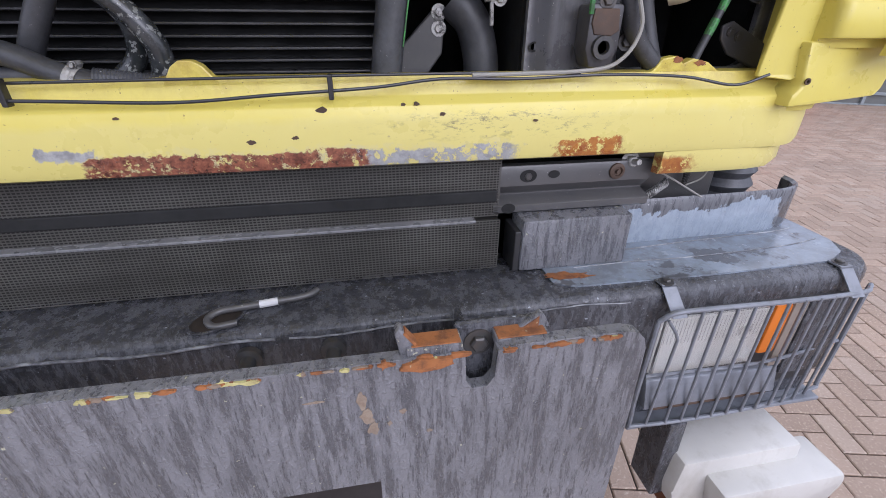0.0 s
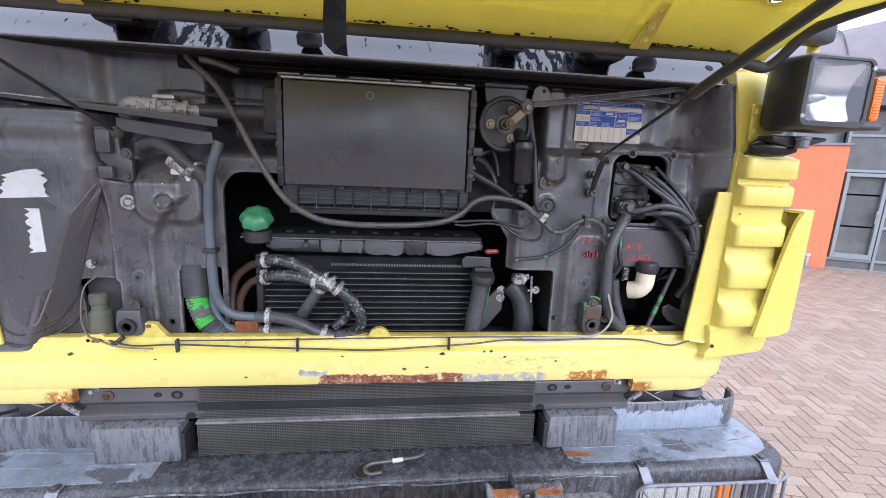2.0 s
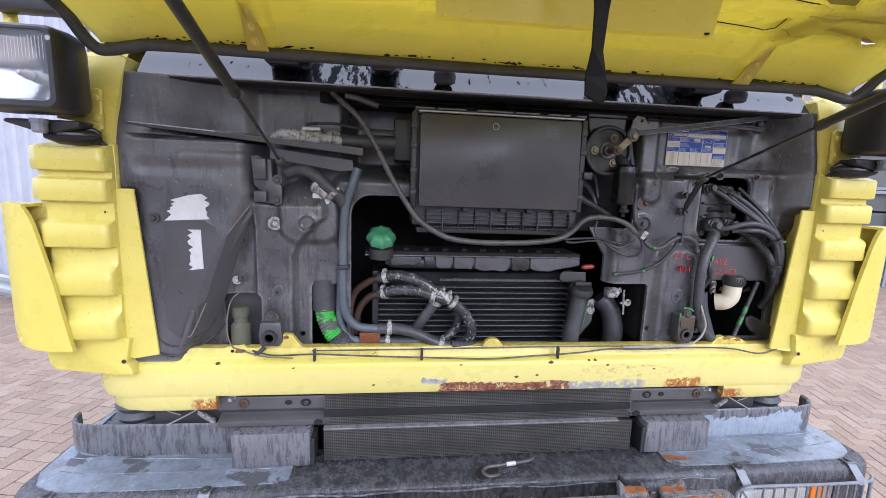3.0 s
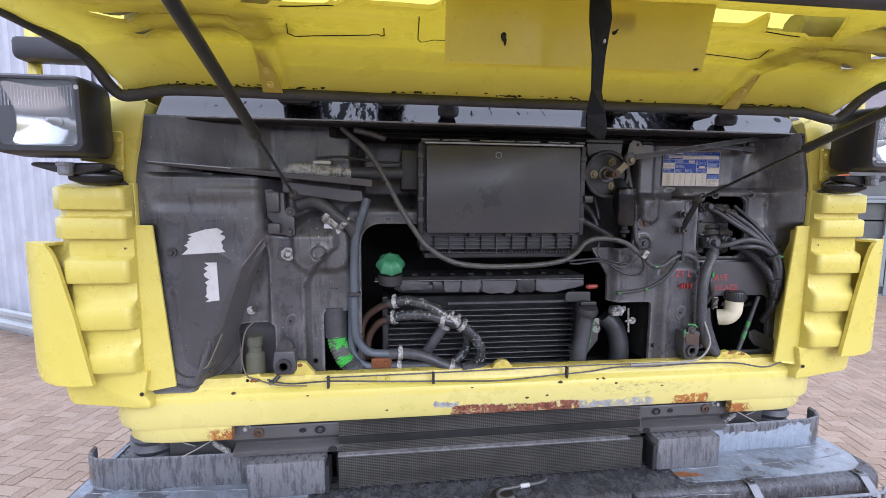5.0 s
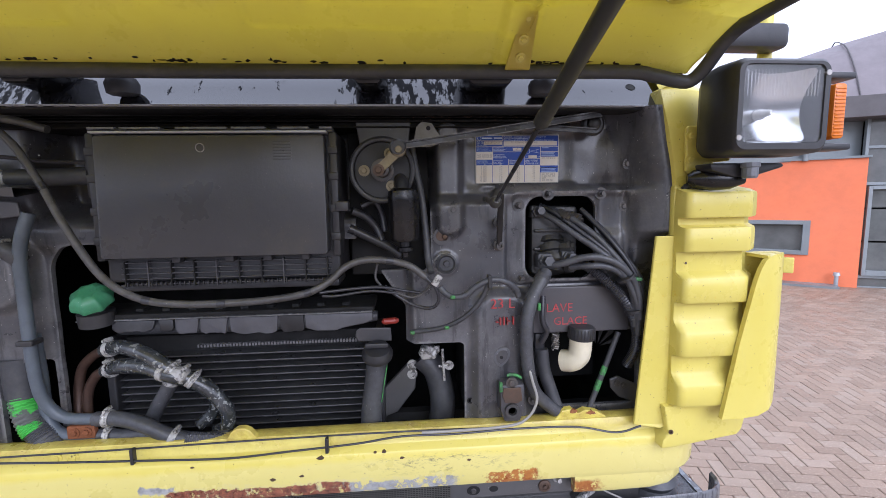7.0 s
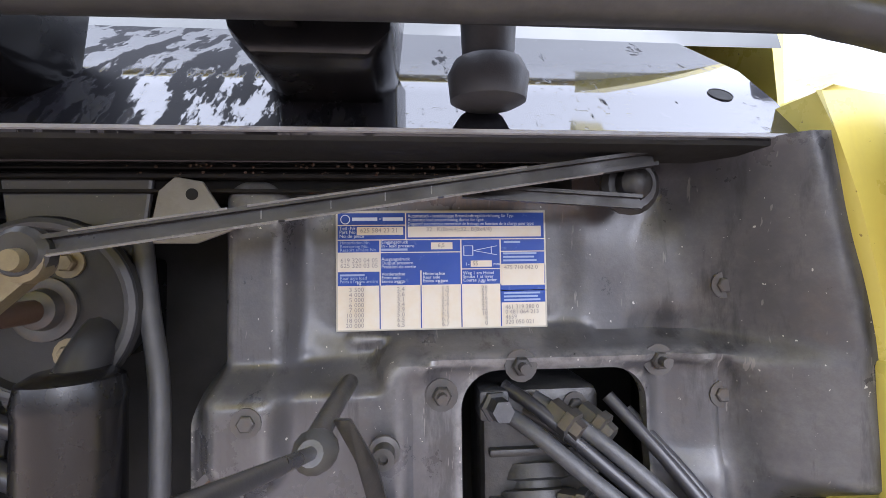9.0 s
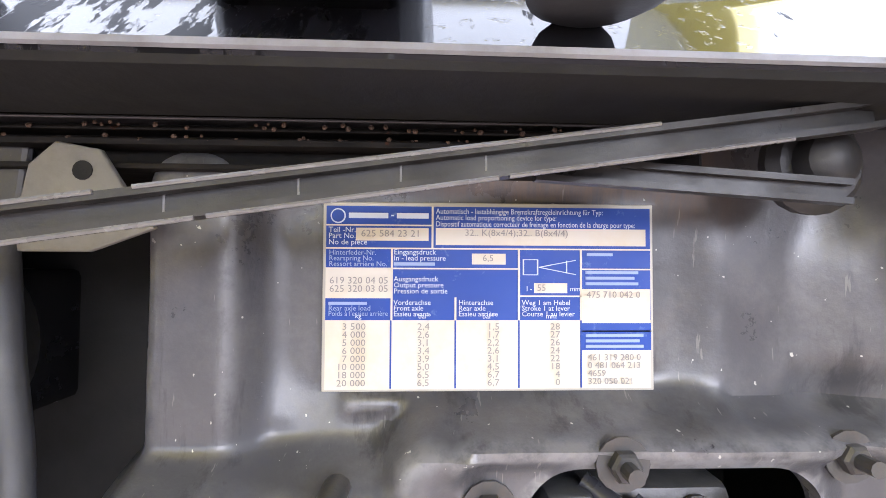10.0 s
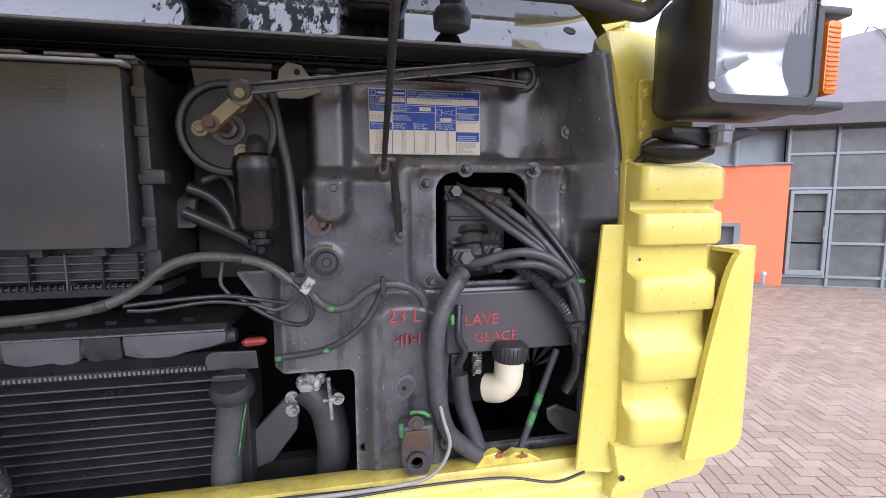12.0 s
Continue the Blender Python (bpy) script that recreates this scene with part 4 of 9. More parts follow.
def deflector(s):
    """The corner air deflector: a back sheet with five steps, an outer vane and a foot."""
    back = [(0.968, 1.905), (1.115, 1.900), (1.145, 1.86), (1.15, 1.42), (0.97, 1.40)]
    body = part("air_deflector", slab([(CX + s * x, z) for x, z in back], lambda x, z: -0.036 + 0.9 * max(0, abs(x - CX) - 1.118), lambda x, z: -0.016 + 0.9 * max(0, abs(x - CX) - 1.118), 0.006),
                "yellow", truck, "yellow corner air deflector with stepped ribs", smooth=True)
    # sawtooth front: each step stands upright, then slopes back up to the foot of the next
    prof = [(1.402, -0.052)]
    for z0, z1, top in ((1.415, 1.468, 0.046), (1.529, 1.588, 0.046), (1.649, 1.708, 0.022), (1.761, 1.814, 0.012), (1.834, 1.890, 0.012)):
        prof += [(z0 - 0.003, -0.053), (z0, -0.0535), (z0 + 0.002, -0.072), (z0 + 0.006, -0.0745), (z1 - 0.005, -0.0740), (z1, -0.071), (z1 + top * 0.35, -0.0575), (z1 + top * 0.5, -0.054)]
    bm = bmesh.new()
    lines = []
    for i in range(25):
        u = 0.971 + 0.186 * i / 24
        edge = 0.0 if 2 <= i else 0.010 - 0.005 * i
        row = []
        for z, y in prof:
            far = 0.9 * max(0.0, u - 1.118)
            row.append(bm.verts.new((CX + s * (u + (0.005 if y < -0.06 and i == 0 else 0.0)), (y + edge if y < -0.06 else y + edge * 0.5) + far, z)))
        row = [bm.verts.new((CX + s * u, -0.02 + 0.9 * max(0.0, u - 1.118), prof[0][0]))] + row + [bm.verts.new((CX + s * u, -0.02 + 0.9 * max(0.0, u - 1.118), prof[-1][0] + 0.006))]
        lines.append(row)
    for a, b in zip(lines, lines[1:]):
        for k in range(len(a) - 1):
            bm.faces.new((a[k], b[k], b[k + 1], a[k + 1]))
    bm.faces.new(lines[0])
    bm.faces.new(lines[-1][::-1])
    part("stepped_front", bm, "yellow", body, "yellow moulded front with five steps", smooth=True)
    def vy(x, z):
        u = abs(x - CX)
        return -0.088 + 0.055 * max(0, (u - 1.15) / 0.085) ** 2
    # outer vane: rows from its slanting inner edge to the rolled outer edge, rounded at top and bottom
    bm = bmesh.new()
    grid = []
    for z, u0, u1 in ((1.392, 1.068, 1.115), (1.396, 1.069, 1.152), (1.404, 1.0705, 1.185), (1.415, 1.0725, 1.205), (1.44, 1.077, 1.219), (1.50, 1.088, 1.225), (1.56, 1.098, 1.228), (1.62, 1.111, 1.230),
                      (1.67, 1.122, 1.231), (1.70, 1.129, 1.231), (1.725, 1.137, 1.230), (1.742, 1.146, 1.226), (1.751, 1.156, 1.219), (1.756, 1.170, 1.207)):
        grid.append([bm.verts.new((CX + s * (u0 + (u1 - u0) * k / 10), vy(CX + u0 + (u1 - u0) * k / 10, z), z)) for k in range(11)])
    for lo, hi in zip(grid, grid[1:]):
        for k in range(10):
            bm.faces.new((lo[k], lo[k + 1], hi[k + 1], hi[k]) if s > 0 else (lo[k], hi[k], hi[k + 1], lo[k + 1]))
    edge = [ed for ed in bm.edges if ed.is_boundary]
    out = bmesh.ops.extrude_edge_only(bm, edges=edge)["geom"]
    for v in out:
        if isinstance(v, bmesh.types.BMVert):
            v.co.y += 0.012
    part("vane", bm, "yellow", body, "smooth yellow outer vane", smooth=True)
    bm = slab([(CX + s * x, z) for x, z in ((1.10, 1.752), (1.222, 1.752), (1.220, 1.60), (1.206, 1.42), (1.09, 1.42))], -0.024, -0.014, 0.003)
    slab([(CX + s * x, z) for x, z in ((1.152, 1.746), (1.222, 1.748), (1.222, 1.754), (1.152, 1.753))], lambda x, z: vy(x, z) + 0.004, -0.016, 0.0, bm)
    box(CX + s * 1.155 - 0.022, CX + s * 1.155 + 0.022, -0.05, -0.016, 1.665, 1.678, 0.003, bm)
    part("vane_back", bm, "yellow", body)
    foot = [(0.955, 1.412), (1.15, 1.405), (1.185, 1.395), (1.165, 1.333), (1.15, 1.322), (0.985, 1.312), (0.952, 1.31), (0.955, 1.33), (0.968, 1.345)]
    part("foot", slab([(CX + s * x, z) for x, z in foot], lambda x, z: -0.056 + 0.6 * max(0, abs(x - CX) - 1.08) ** 1.3, 0.01, 0.006), "yellow", body, smooth=True)
    bolt(body, CX + s * 0.990, -0.051, 1.737, 0.0034, 0.003, "rust_dark", name="screw")
    bolt(body, CX + s * 0.972, -0.057, 1.352, 0.0032, 0.002, "rust_dark", name="screw")


two(deflector)

# ---- truck: cowl below the windscreen ----
bm = bmesh.new()
path = [(CX - 0.925, 0.0), (CX - 0.6, -0.004), (CX, -0.006), (CX + 0.6, -0.004), (CX + 0.945, 0.0)]
sweep(path, ((0.003, 2.0745), (0.004, 2.078), (-0.002, 2.083), (-0.030, 2.120), (-0.070, 2.165), (-0.16, 2.24)), bm)
cowl = part("cowl", bm, "wet", truck, "glossy black cowl strip wet with rain", smooth=True)
# underside coloured near-black in place of the shade below the cowl
part("cowl_fold", sweep(path, ((-0.055, 2.070), (-0.02, 2.068), (0.002, 2.071), (0.003, 2.0745))), "cavity", cowl, "folded underside of the cowl, near-black for its shade", smooth=True)
# pale strip painted as the sky's reflection in the rounded edge
part("cowl_lip", sweep(path, ((0.0042, 2.0762), (0.0066, 2.0768), (0.0064, 2.0796), (0.0030, 2.0803)), closed=True), "lip_white", cowl, "pale strip for the sky reflected in the cowl's edge")
for x, z in ((CX - 0.885, 2.124), (CX + 0.898, 2.126)):
    p = Vector((x, 0.033, z))
    part("hole_ring", turned(p + Vector((0, 0.003, 0.001)), (0, -0.747, 0.664), ((-0.004, 0.0108), (0.0012, 0.0108), (0.0014, 0.0098), (0.0008, 0.0094)), 24), "cavity", cowl, "round drain hole")
for x0, x1 in ((0.515, 0.608), (0.29, 0.35)):
    for s in (-1, 1):
        a, b = sorted((CX + s * x0, CX + s * x1))
        bm = slab(((a - 0.012, 2.20), (b + 0.012, 2.20), (b + 0.004, 2.125), (b - 0.01, 2.108), (a + 0.01, 2.108), (a - 0.004, 2.125)), -0.06, 0.05, 0.006)
        box(a + 0.02, a + 0.04, -0.068, -0.055, 2.125, 2.17, 0.002, bm)
        part("hinge_box", bm, "gloss_black", truck, "black plastic hinge housing", smooth=True)
for x in (-0.125, 0.715):
    bm = turned((x, -0.012, 2.095), (0, -0.10, 1.0), ((0, 0.020), (0.004, 0.028), (0.022, 0.030), (0.032, 0.025), (0.034, 0.019), (0.09, 0.022), (0.10, 0.03), (0.14, 0.03)), 20)
    part("rubber_stop", bm, "rubber", truck, "round rubber flap stop", smooth=True)
# rusty seam, with the dark gap's shade also put into its colour
channel = part("cowl_channel", box(-0.46, 0.81, 0.070, 0.20, 2.046, 2.085, 0.003), "grime", truck, "rusty folded seam below the cowl")
for z, y, h, m_ in ((2.078, 0.064, 0.0022, "cavity"), (2.071, 0.060, 0.0016, "sheet"), (2.0645, 0.058, 0.0018, "grime"), (2.056, 0.055, 0.0035, "grime"), (2.044, 0.058, 0.003, "grime")):
    part("seam", box(-0.44, 0.80, y, 0.071, z, z + h, 0.0006), m_, channel)
rng = random.Random(77)
crumbs = bmesh.new()
for i in range(120):
    x, z = rng.uniform(0.42, 0.80), rng.choice((2.080, 2.0665, 2.0595)) + rng.uniform(-0.0015, 0.0015)
    r = rng.uniform(0.0006, 0.0018)
    turned((x, 0.062 if z > 2.07 else 0.056, z), (rng.uniform(-0.3, 0.3), -1, 0.2), ((0, r), (0.001, r * 0.5)), 6, crumbs)
tagged(part("rust_crumbs", crumbs, "rust_dark", channel, "flaking rust along the seam"), kind="stuff")

# ---- truck: the open front flap overhead ----
FLAP_END = -0.80
bm = bmesh.new()
grid = [[bm.verts.new((CX - 0.985 + 1.97 * i / 20, FLAP_END + (-0.10 - FLAP_END) * j / 8, 2.262 + 0.012 * math.sin(math.pi * i / 20))) for j in range(9)] for i in range(21)]
for lo, hi in zip(grid, grid[1:]):
    for j in range(8):
        bm.faces.new((lo[j], lo[j + 1], hi[j + 1], hi[j]))
flap = part("front_flap", bm, "yellow_thin", truck, "yellow moulded front flap propped open overhead", smooth=True)


def sd_line(u, y, pts):
    """Distance to a slit given as (u, y, half width) points."""
    d = np.full_like(u, 9.0)
    for (u0, y0, r0), (u1, y1, r1) in zip(pts, pts[1:]):
        k = np.clip(((u - u0) * (u1 - u0) + (y - y0) * (y1 - y0)) / ((u1 - u0) ** 2 + (y1 - y0) ** 2), 0, 1)
        d = np.minimum(d, np.hypot(u - u0 - k * (u1 - u0), y - y0 - k * (y1 - y0)) - r0 - k * (r1 - r0))
    return d


# slots cut to stand in for the shade on crescent pressings
CRESCENTS = (((0.535, -0.362, 0.002), (0.715, -0.358, 0.004), (0.773, -0.340, 0.010), (0.835, -0.305, 0.022), (0.862, -0.318, 0.016), (0.866, -0.338, 0.004)),
           ((0.535, -0.288, 0.0015), (0.702, -0.276, 0.003), (0.793, -0.251, 0.007), (0.840, -0.222, 0.014), (0.856, -0.229, 0.006)),
           ((0.60, -0.455, 0.004), (0.74, -0.435, 0.008), (0.83, -0.415, 0.010), (0.90, -0.425, 0.004)))
GAPS = (((0.518, -0.325), (0.524, -0.292), (0.512, -0.276), (0.36, -0.283), (0.337, -0.290), (0.331, -0.303), (0.331, -0.345)),
        ((0.318, -0.420), (0.40, -0.412), (0.515, -0.400)), ((0.266, -0.405), (0.262, -0.30), (0.255, -0.284), (0.20, -0.280)))


def flap_openings(u, y):
    d = np.minimum(sd_box(u, y, 0.296, -0.473, 0.064, 0.034, 0.012), sd_box(u - (y + 0.453) * 0.8, y, 0.470, -0.453, 0.078, 0.052, 0.004))
    for pts in CRESCENTS:
        d = np.minimum(d, sd_line(u, y, pts))
    return d


def skin_z(u, y):
    """Height of the pressed inner skin: rounded rear edge and raised fields."""
    z = 2.128 + 0.067 * np.clip((-0.10 - y) / 0.10, 0, 1) ** 0.8 - 0.014 * np.clip((u - 0.78) / 0.2, 0, None) ** 2
    for x0, x1, y0, y1, h, soft in ((0.335, 0.520, -0.345, -0.280, 0.009, 0.010), (0.27, 0.53, -0.42, -0.383, 0.007, 0.014), (0.635, 0.90, -0.345, -0.262, 0.007, 0.03), (0.62, 0.93, -0.50, -0.40, 0.010, 0.03),
                                    (0.645, 0.92, -0.262, -0.20, 0.006, 0.02), (0.25, 0.60, -0.238, -0.215, 0.005, 0.016), (0.02, 0.24, -0.46, -0.20, 0.006, 0.03)):
        z = z + h * raised(u, y, x0, x1, y0, y1, 0.02, soft)
    z = z - 0.012 * raised(u, y, 0.560, 0.612, -0.36, -0.11, 0.015, 0.018) - 0.006 * raised(u, y, 0.14, 0.62, -0.205, -0.165, 0.01, 0.02)
    return z + 0.0014 * np.sin(u * 31 + 3 * np.sin(y * 17)) * np.sin(y * 41 + u * 6)


def flap_skin():
    """The pressed inner skin with its slots."""
    step = 0.0025
    us, ys = np.linspace(-1, 1, 801), np.arange(FLAP_END, -0.0949, step)
    T, Y = np.meshgrid(us, ys)
    X = CX + T * (0.985 - 0.045 * np.clip((Y + 0.23) / 0.135, 0, 1) ** 1.2)
    inner = Y < -0.11
    U = np.abs(X - CX)
    d = flap_openings(U, Y)
    e = 1e-4
    gu, gy = (flap_openings(U + e, Y) - d) / e, (flap_openings(U, Y + e) - d) / e
    n2 = np.maximum(gu * gu + gy * gy, 0.3)
    close = (np.abs(d) < step * 0.8) & inner
    U2, Y = np.where(close, U - d * gu / n2, U), np.where(close, Y - d * gy / n2, Y)
    X = CX + np.sign(X - CX) * U2
    U = U2
    Z = skin_z(U, Y)
    rows, cols = X.shape
    idx = np.arange(rows * cols).reshape(rows, cols)
    quads = np.stack([idx[:-1, :-1], idx[:-1, 1:], idx[1:, 1:], idx[1:, :-1]], -1).reshape(-1, 4)
    keep = (flap_openings(U, Y).ravel()[quads].mean(1) > 0.0002)
    me = bpy.data.meshes.new("skin")
    me.from_pydata(np.stack([X.ravel(), Y.ravel(), Z.ravel()], -1).tolist(), [], quads[keep].tolist())
    bm = bmesh.new()
    bm.from_mesh(me)
    bpy.data.meshes.remove(me)
    bmesh.ops.delete(bm, geom=[v for v in bm.verts if not v.link_faces], context="VERTS")
    rim = [ed for ed in bm.edges if ed.is_boundary]
    made = bmesh.ops.extrude_edge_only(bm, edges=rim)["geom"]
    for v in made:
        if isinstance(v, bmesh.types.BMVert):
            v.co.z += 0.008
    return bm


skin = part("inner_skin", flap_skin(), "yellow_chip", flap, "yellow pressed inner skin with slots", smooth=True)
for s in (-1, 1):
    for pts in CRESCENTS:
        # added tube that blocks light above the slot
        part("stiffener", tube([(CX + s * u, y, 2.235) for u, y, r in pts], 0.027, 10, 4), "yellow_dull", skin, "dull tube added behind a crescent slot to keep it dark", smooth=True)
    # thin black tubes laid on the skin draw the shade of panel gaps
    for pts in GAPS:
        line = [(a[0] + (b[0] - a[0]) * k / 8, a[1] + (b[1] - a[1]) * k / 8) for a, b in zip(pts, pts[1:]) for k in range(8)] + [pts[-1]]
        part("panel_gap", tube([(CX + s * u, y, float(skin_z(np.array(u), np.array(y)))) for u, y in line], 0.0011, 6, straight=True), "grime", skin)
rng = random.Random(31)
chips = bmesh.new()
for i in range(260):
    x, y = CX + rng.uniform(-0.84, 0.84), -0.1072 + rng.gauss(0, 0.0018)
    if math.sin(x * 21) + math.sin(x * 8.3 + 1) + rng.uniform(-1.2, 1.2) < 0.1:
        continue
    w, h = rng.uniform(0.002, 0.011), rng.uniform(0.0008, 0.0022)
    rim = []
    for k in range(8):
        px, py = x + w * math.cos(k * math.pi / 4) * rng.uniform(0.5, 1.1), y + h * math.sin(k * math.pi / 4) * rng.uniform(0.6, 1.3)
        rim.append(chips.verts.new((px, py, float(skin_z(np.array(abs(px - CX)), np.array(py))) - 0.0012)))
    chips.faces.new(rim)
tagged(part("chipping", chips, "grime", skin, "black chips along the flap's rear edge"), kind="stuff")
bm = bmesh.new()
rows = []
for i in range(11):
    k = i / 10
    row = []
    for x, z in ((-0.196 + k * 0.454, 2.083 + k * 0.004), (-0.196 + k * 0.455, 2.086 + k * 0.004), (-0.196 + k * 0.460, 2.15), (-0.196 + k * 0.466, 2.215)):
        row.append(bm.verts.new((x, -0.500 - 0.15 * (z - 2.066) + (0.006 if z < 2.0875 and not row else 0.0) + 0.0015 * math.sin(x * 17 + z * 30), z)))
    rows.append(row)
for lo, hi in zip(rows, rows[1:]):
    for j in range(3):
        bm.faces.new((lo[j], hi[j], hi[j + 1], lo[j + 1]))
patch_panel = part("cover_panel", bm, "yellow_thin", flap, "smooth yellow cover panel with paint chips")
for x, z, w, h in ((-0.100, 2.128, 0.0042, 0.0065), (-0.097, 2.121, 0.002, 0.006), (0.090, 2.143, 0.0035, 0.0025), (0.094, 2.147, 0.0015, 0.001), (0.247, 2.0925, 0.004, 0.0015)):
    bm = slab([(x + w * math.cos(a) * (1 + 0.3 * math.sin(3 * a)), z + h * math.sin(a)) for a in [i * math.pi / 5 for i in range(10)]], -0.5045 - 0.15 * (z - 2.066), -0.499 - 0.15 * (z - 2.066))
    part("paint_chip", bm, "grime", patch_panel)
for i in range(7):
    z = 2.152 + 0.004 * i
    part("embossing", box(0.062 + 0.004 * (i % 3), 0.128 - 0.006 * (i % 2), -0.5125, -0.505, z, z + 0.0015), "yellow_chip", patch_panel)
# the black seal round the edge
for s in (-1, 1):
    side = [(0.0, -0.098, 2.119), (0.45, -0.099, 2.120), (0.80, -0.103, 2.121), (0.87, -0.103, 2.115), (0.920, -0.105, 2.104), (0.944, -0.110, 2.104), (0.958, -0.128, 2.122), (0.968, -0.158, 2.154), (0.978, -0.198, 2.176), (0.986, -0.33, 2.186), (0.990, -0.6, 2.188), (0.990, FLAP_END, 2.188)]
    part("edge_seal", tube([(CX + s * x, y, z) for x, y, z in side], 0.013, 10, 6), "rubber", flap, "black rubber edge seal", smooth=True)
bm = box(CX - 0.935, CX + 0.935, -0.097, -0.085, 2.115, 2.27)
part("flap_rear", bm, "black", flap)
bm = tube([(CX + x, y, z) for x, y, z in ((-0.50, -0.79, 2.20), (-0.47, -0.80, 2.12), (-0.40, -0.80, 2.092), (-0.34, -0.80, 2.084), (0.0, -0.80, 2.082), (0.31, -0.80, 2.084), (0.37, -0.80, 2.092), (0.44, -0.80, 2.12), (0.47, -0.79, 2.20))], 0.014, 12, 8)
part("handle_bar", bm, "black", flap, "dark grip bar under the flap")
for s in (-1, 1):
    bm = slab([(CX + s * x, z) for x, z in ((0.575, 2.118), (0.622, 2.118), (0.614, 2.20), (0.590, 2.20))], lambda x, z: -0.128 - 1.1 * (z - 2.12), lambda x, z: -0.120 - 1.1 * (z - 2.12), 0.002)
    strap_plate = part("hinge_strap", bm, "yellow_chip", flap)
    for z in (2.133, 2.155, 2.18):
        bolt(strap_plate, CX + s * 0.599, -0.129 - 1.1 * (z - 2.12), z, 0.0055, 0.005, "yellow", (0, -0.7, -0.7))
# webbing strap that hangs from the flap
bm = bmesh.new()
line = [(0.018, -0.60, 2.20, 0.013), (0.016, -0.615, 2.12, 0.013), (0.013, -0.62, 2.07, 0.0105), (0.011, -0.622, 2.02, 0.0105), (0.010, -0.625, 1.985, 0.0125), (0.011, -0.628, 1.962, 0.0125), (0.017, -0.629, 1.950, 0.007)]
rings = []
for i, (x, y, z, w) in enumerate(line):
    tw = 0.007 * math.sin(i * 1.7)
    rings.append([bm.verts.new((x - w, y + tw, z)), bm.verts.new((x + w, y - tw, z)), bm.verts.new((x + w, y - tw + 0.004, z)), bm.verts.new((x - w, y + tw + 0.004, z))])
for lo, hi in zip(rings, rings[1:]):
    for i in range(4):
        bm.faces.new((lo[i], lo[(i + 1) % 4], hi[(i + 1) % 4], hi[i]))
bm.faces.new(rings[0])
bm.faces.new(rings[-1][::-1])
pull = part("pull_strap", bm, "webbing", flap, "black webbing pull strap")
part("stitch", box(0.0165, 0.0185, -0.627, -0.622, 2.084, 2.089, 0.0005), "cable_grey", pull)


def gas_strut(s):
    foot, end = Vector((CX + s * 0.568, -0.072, 1.876)), Vector((CX + s * 0.558, -0.79, 2.108))
    d = (end - foot).normalized()
    mid = foot + d * 0.335
    strut = part("gas_strut", rod(mid, end, 0.0095, seg=16), "black", truck, "black gas strut holding the flap up", smooth=True)
    part("strut_rod", rod(foot, mid + d * 0.01, 0.0036, seg=12), "cable", strut, smooth=True)
    part("collar", turned(mid - d * 0.006, d, ((0, 0.007), (0.004, 0.0105), (0.02, 0.0105), (0.024, 0.0095)), 16), "black", strut, smooth=True)
    part("ball_joint", turned(foot - d * 0.012, d, ((0, 0.006), (0.006, 0.012), (0.018, 0.012), (0.026, 0.007)), 14), "bolt", strut, smooth=True)
    return strut


two(gas_strut)

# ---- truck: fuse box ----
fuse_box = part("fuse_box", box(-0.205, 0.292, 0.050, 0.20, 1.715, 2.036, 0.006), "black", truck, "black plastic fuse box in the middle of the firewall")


def lean(z):
    return 0.018 - 0.012 * (2.03 - z) / 0.265


bm = slab(rounded(-0.188, 0.272, 1.772, 2.024, 0.006, 2), lambda x, z: lean(z), 0.06, 0.004)
lid = part("lid", bm, "lid", fuse_box, "dusty black fuse box lid", smooth=True)
part("emblem_ring", turned((0.022, lean(2.0) + 0.002, 1.998), (0, -1, -0.1), ((0, 0.0092), (0.0045, 0.0092), (0.0045, 0.0078), (0.0, 0.0078)), 24), "steel", lid)
for i in range(7):
    z = 1.972 + 0.006 * i
    part("moulded_bar", box(0.168, 0.205, lean(z) - 0.0008, lean(z) + 0.002, z, z + 0.0022), "lid", lid)
part("moulded_mark", slab([(0.052 + 0.006 * math.cos(a), 1.916 + 0.004 * math.sin(a)) for a in [i * 0.7 for i in range(9)]], lean(1.916) - 0.001, lean(1.916) + 0.002), "lid", lid)
# pale strips painted for sky glints along the lid's top
bm = box(-0.192, 0.278, 0.013, 0.05, 2.0275, 2.0315, 0.0012)
part("top_rim", bm, "lip_white", fuse_box, "pale strip for the highlight on the top rim", smooth=True)
bm = box(-0.204, 0.290, 0.030, 0.085, 2.030, 2.038, 0.002)
part("top_frame", bm, "black", fuse_box, smooth=True)
for a, b in ((-0.202, -0.150), (-0.140, -0.062), (-0.030, 0.072), (0.082, 0.150), (0.176, 0.240), (0.262, 0.288)):
    part("top_clip", box(a, b, 0.026, 0.06, 2.037, 2.0415, 0.001), "rim", fuse_box, "pale strip for the broken highlight above the top rim", smooth=True)
for x in (-0.205, 0.286):
    rail = part("side_rail", box(x - 0.006, x + 0.010, 0.03, 0.10, 1.765, 2.03, 0.003), "black", fuse_box, smooth=True)
    for z in (1.80, 1.862, 1.93, 1.985):
        part("rail_clip", box(x - 0.008, x + 0.0115, 0.027, 0.05, z, z + 0.016, 0.002), "black", rail, smooth=True)
part("latch", box(0.290, 0.318, 0.018, 0.045, 1.862, 1.884, 0.004), "black", fuse_box, smooth=True)
grille = part("vent", box(-0.165, 0.268, 0.085, 0.12, 1.705, 1.768, 0.003), "cavity", fuse_box, "slatted vent under the lid")
for i in range(5):
    z = 1.710 + 0.0118 * i
    part("slat", box(-0.172, 0.272, 0.040, 0.086, z, z + 0.0024, 0.0008), "sheet", grille, "thin dusty slat")
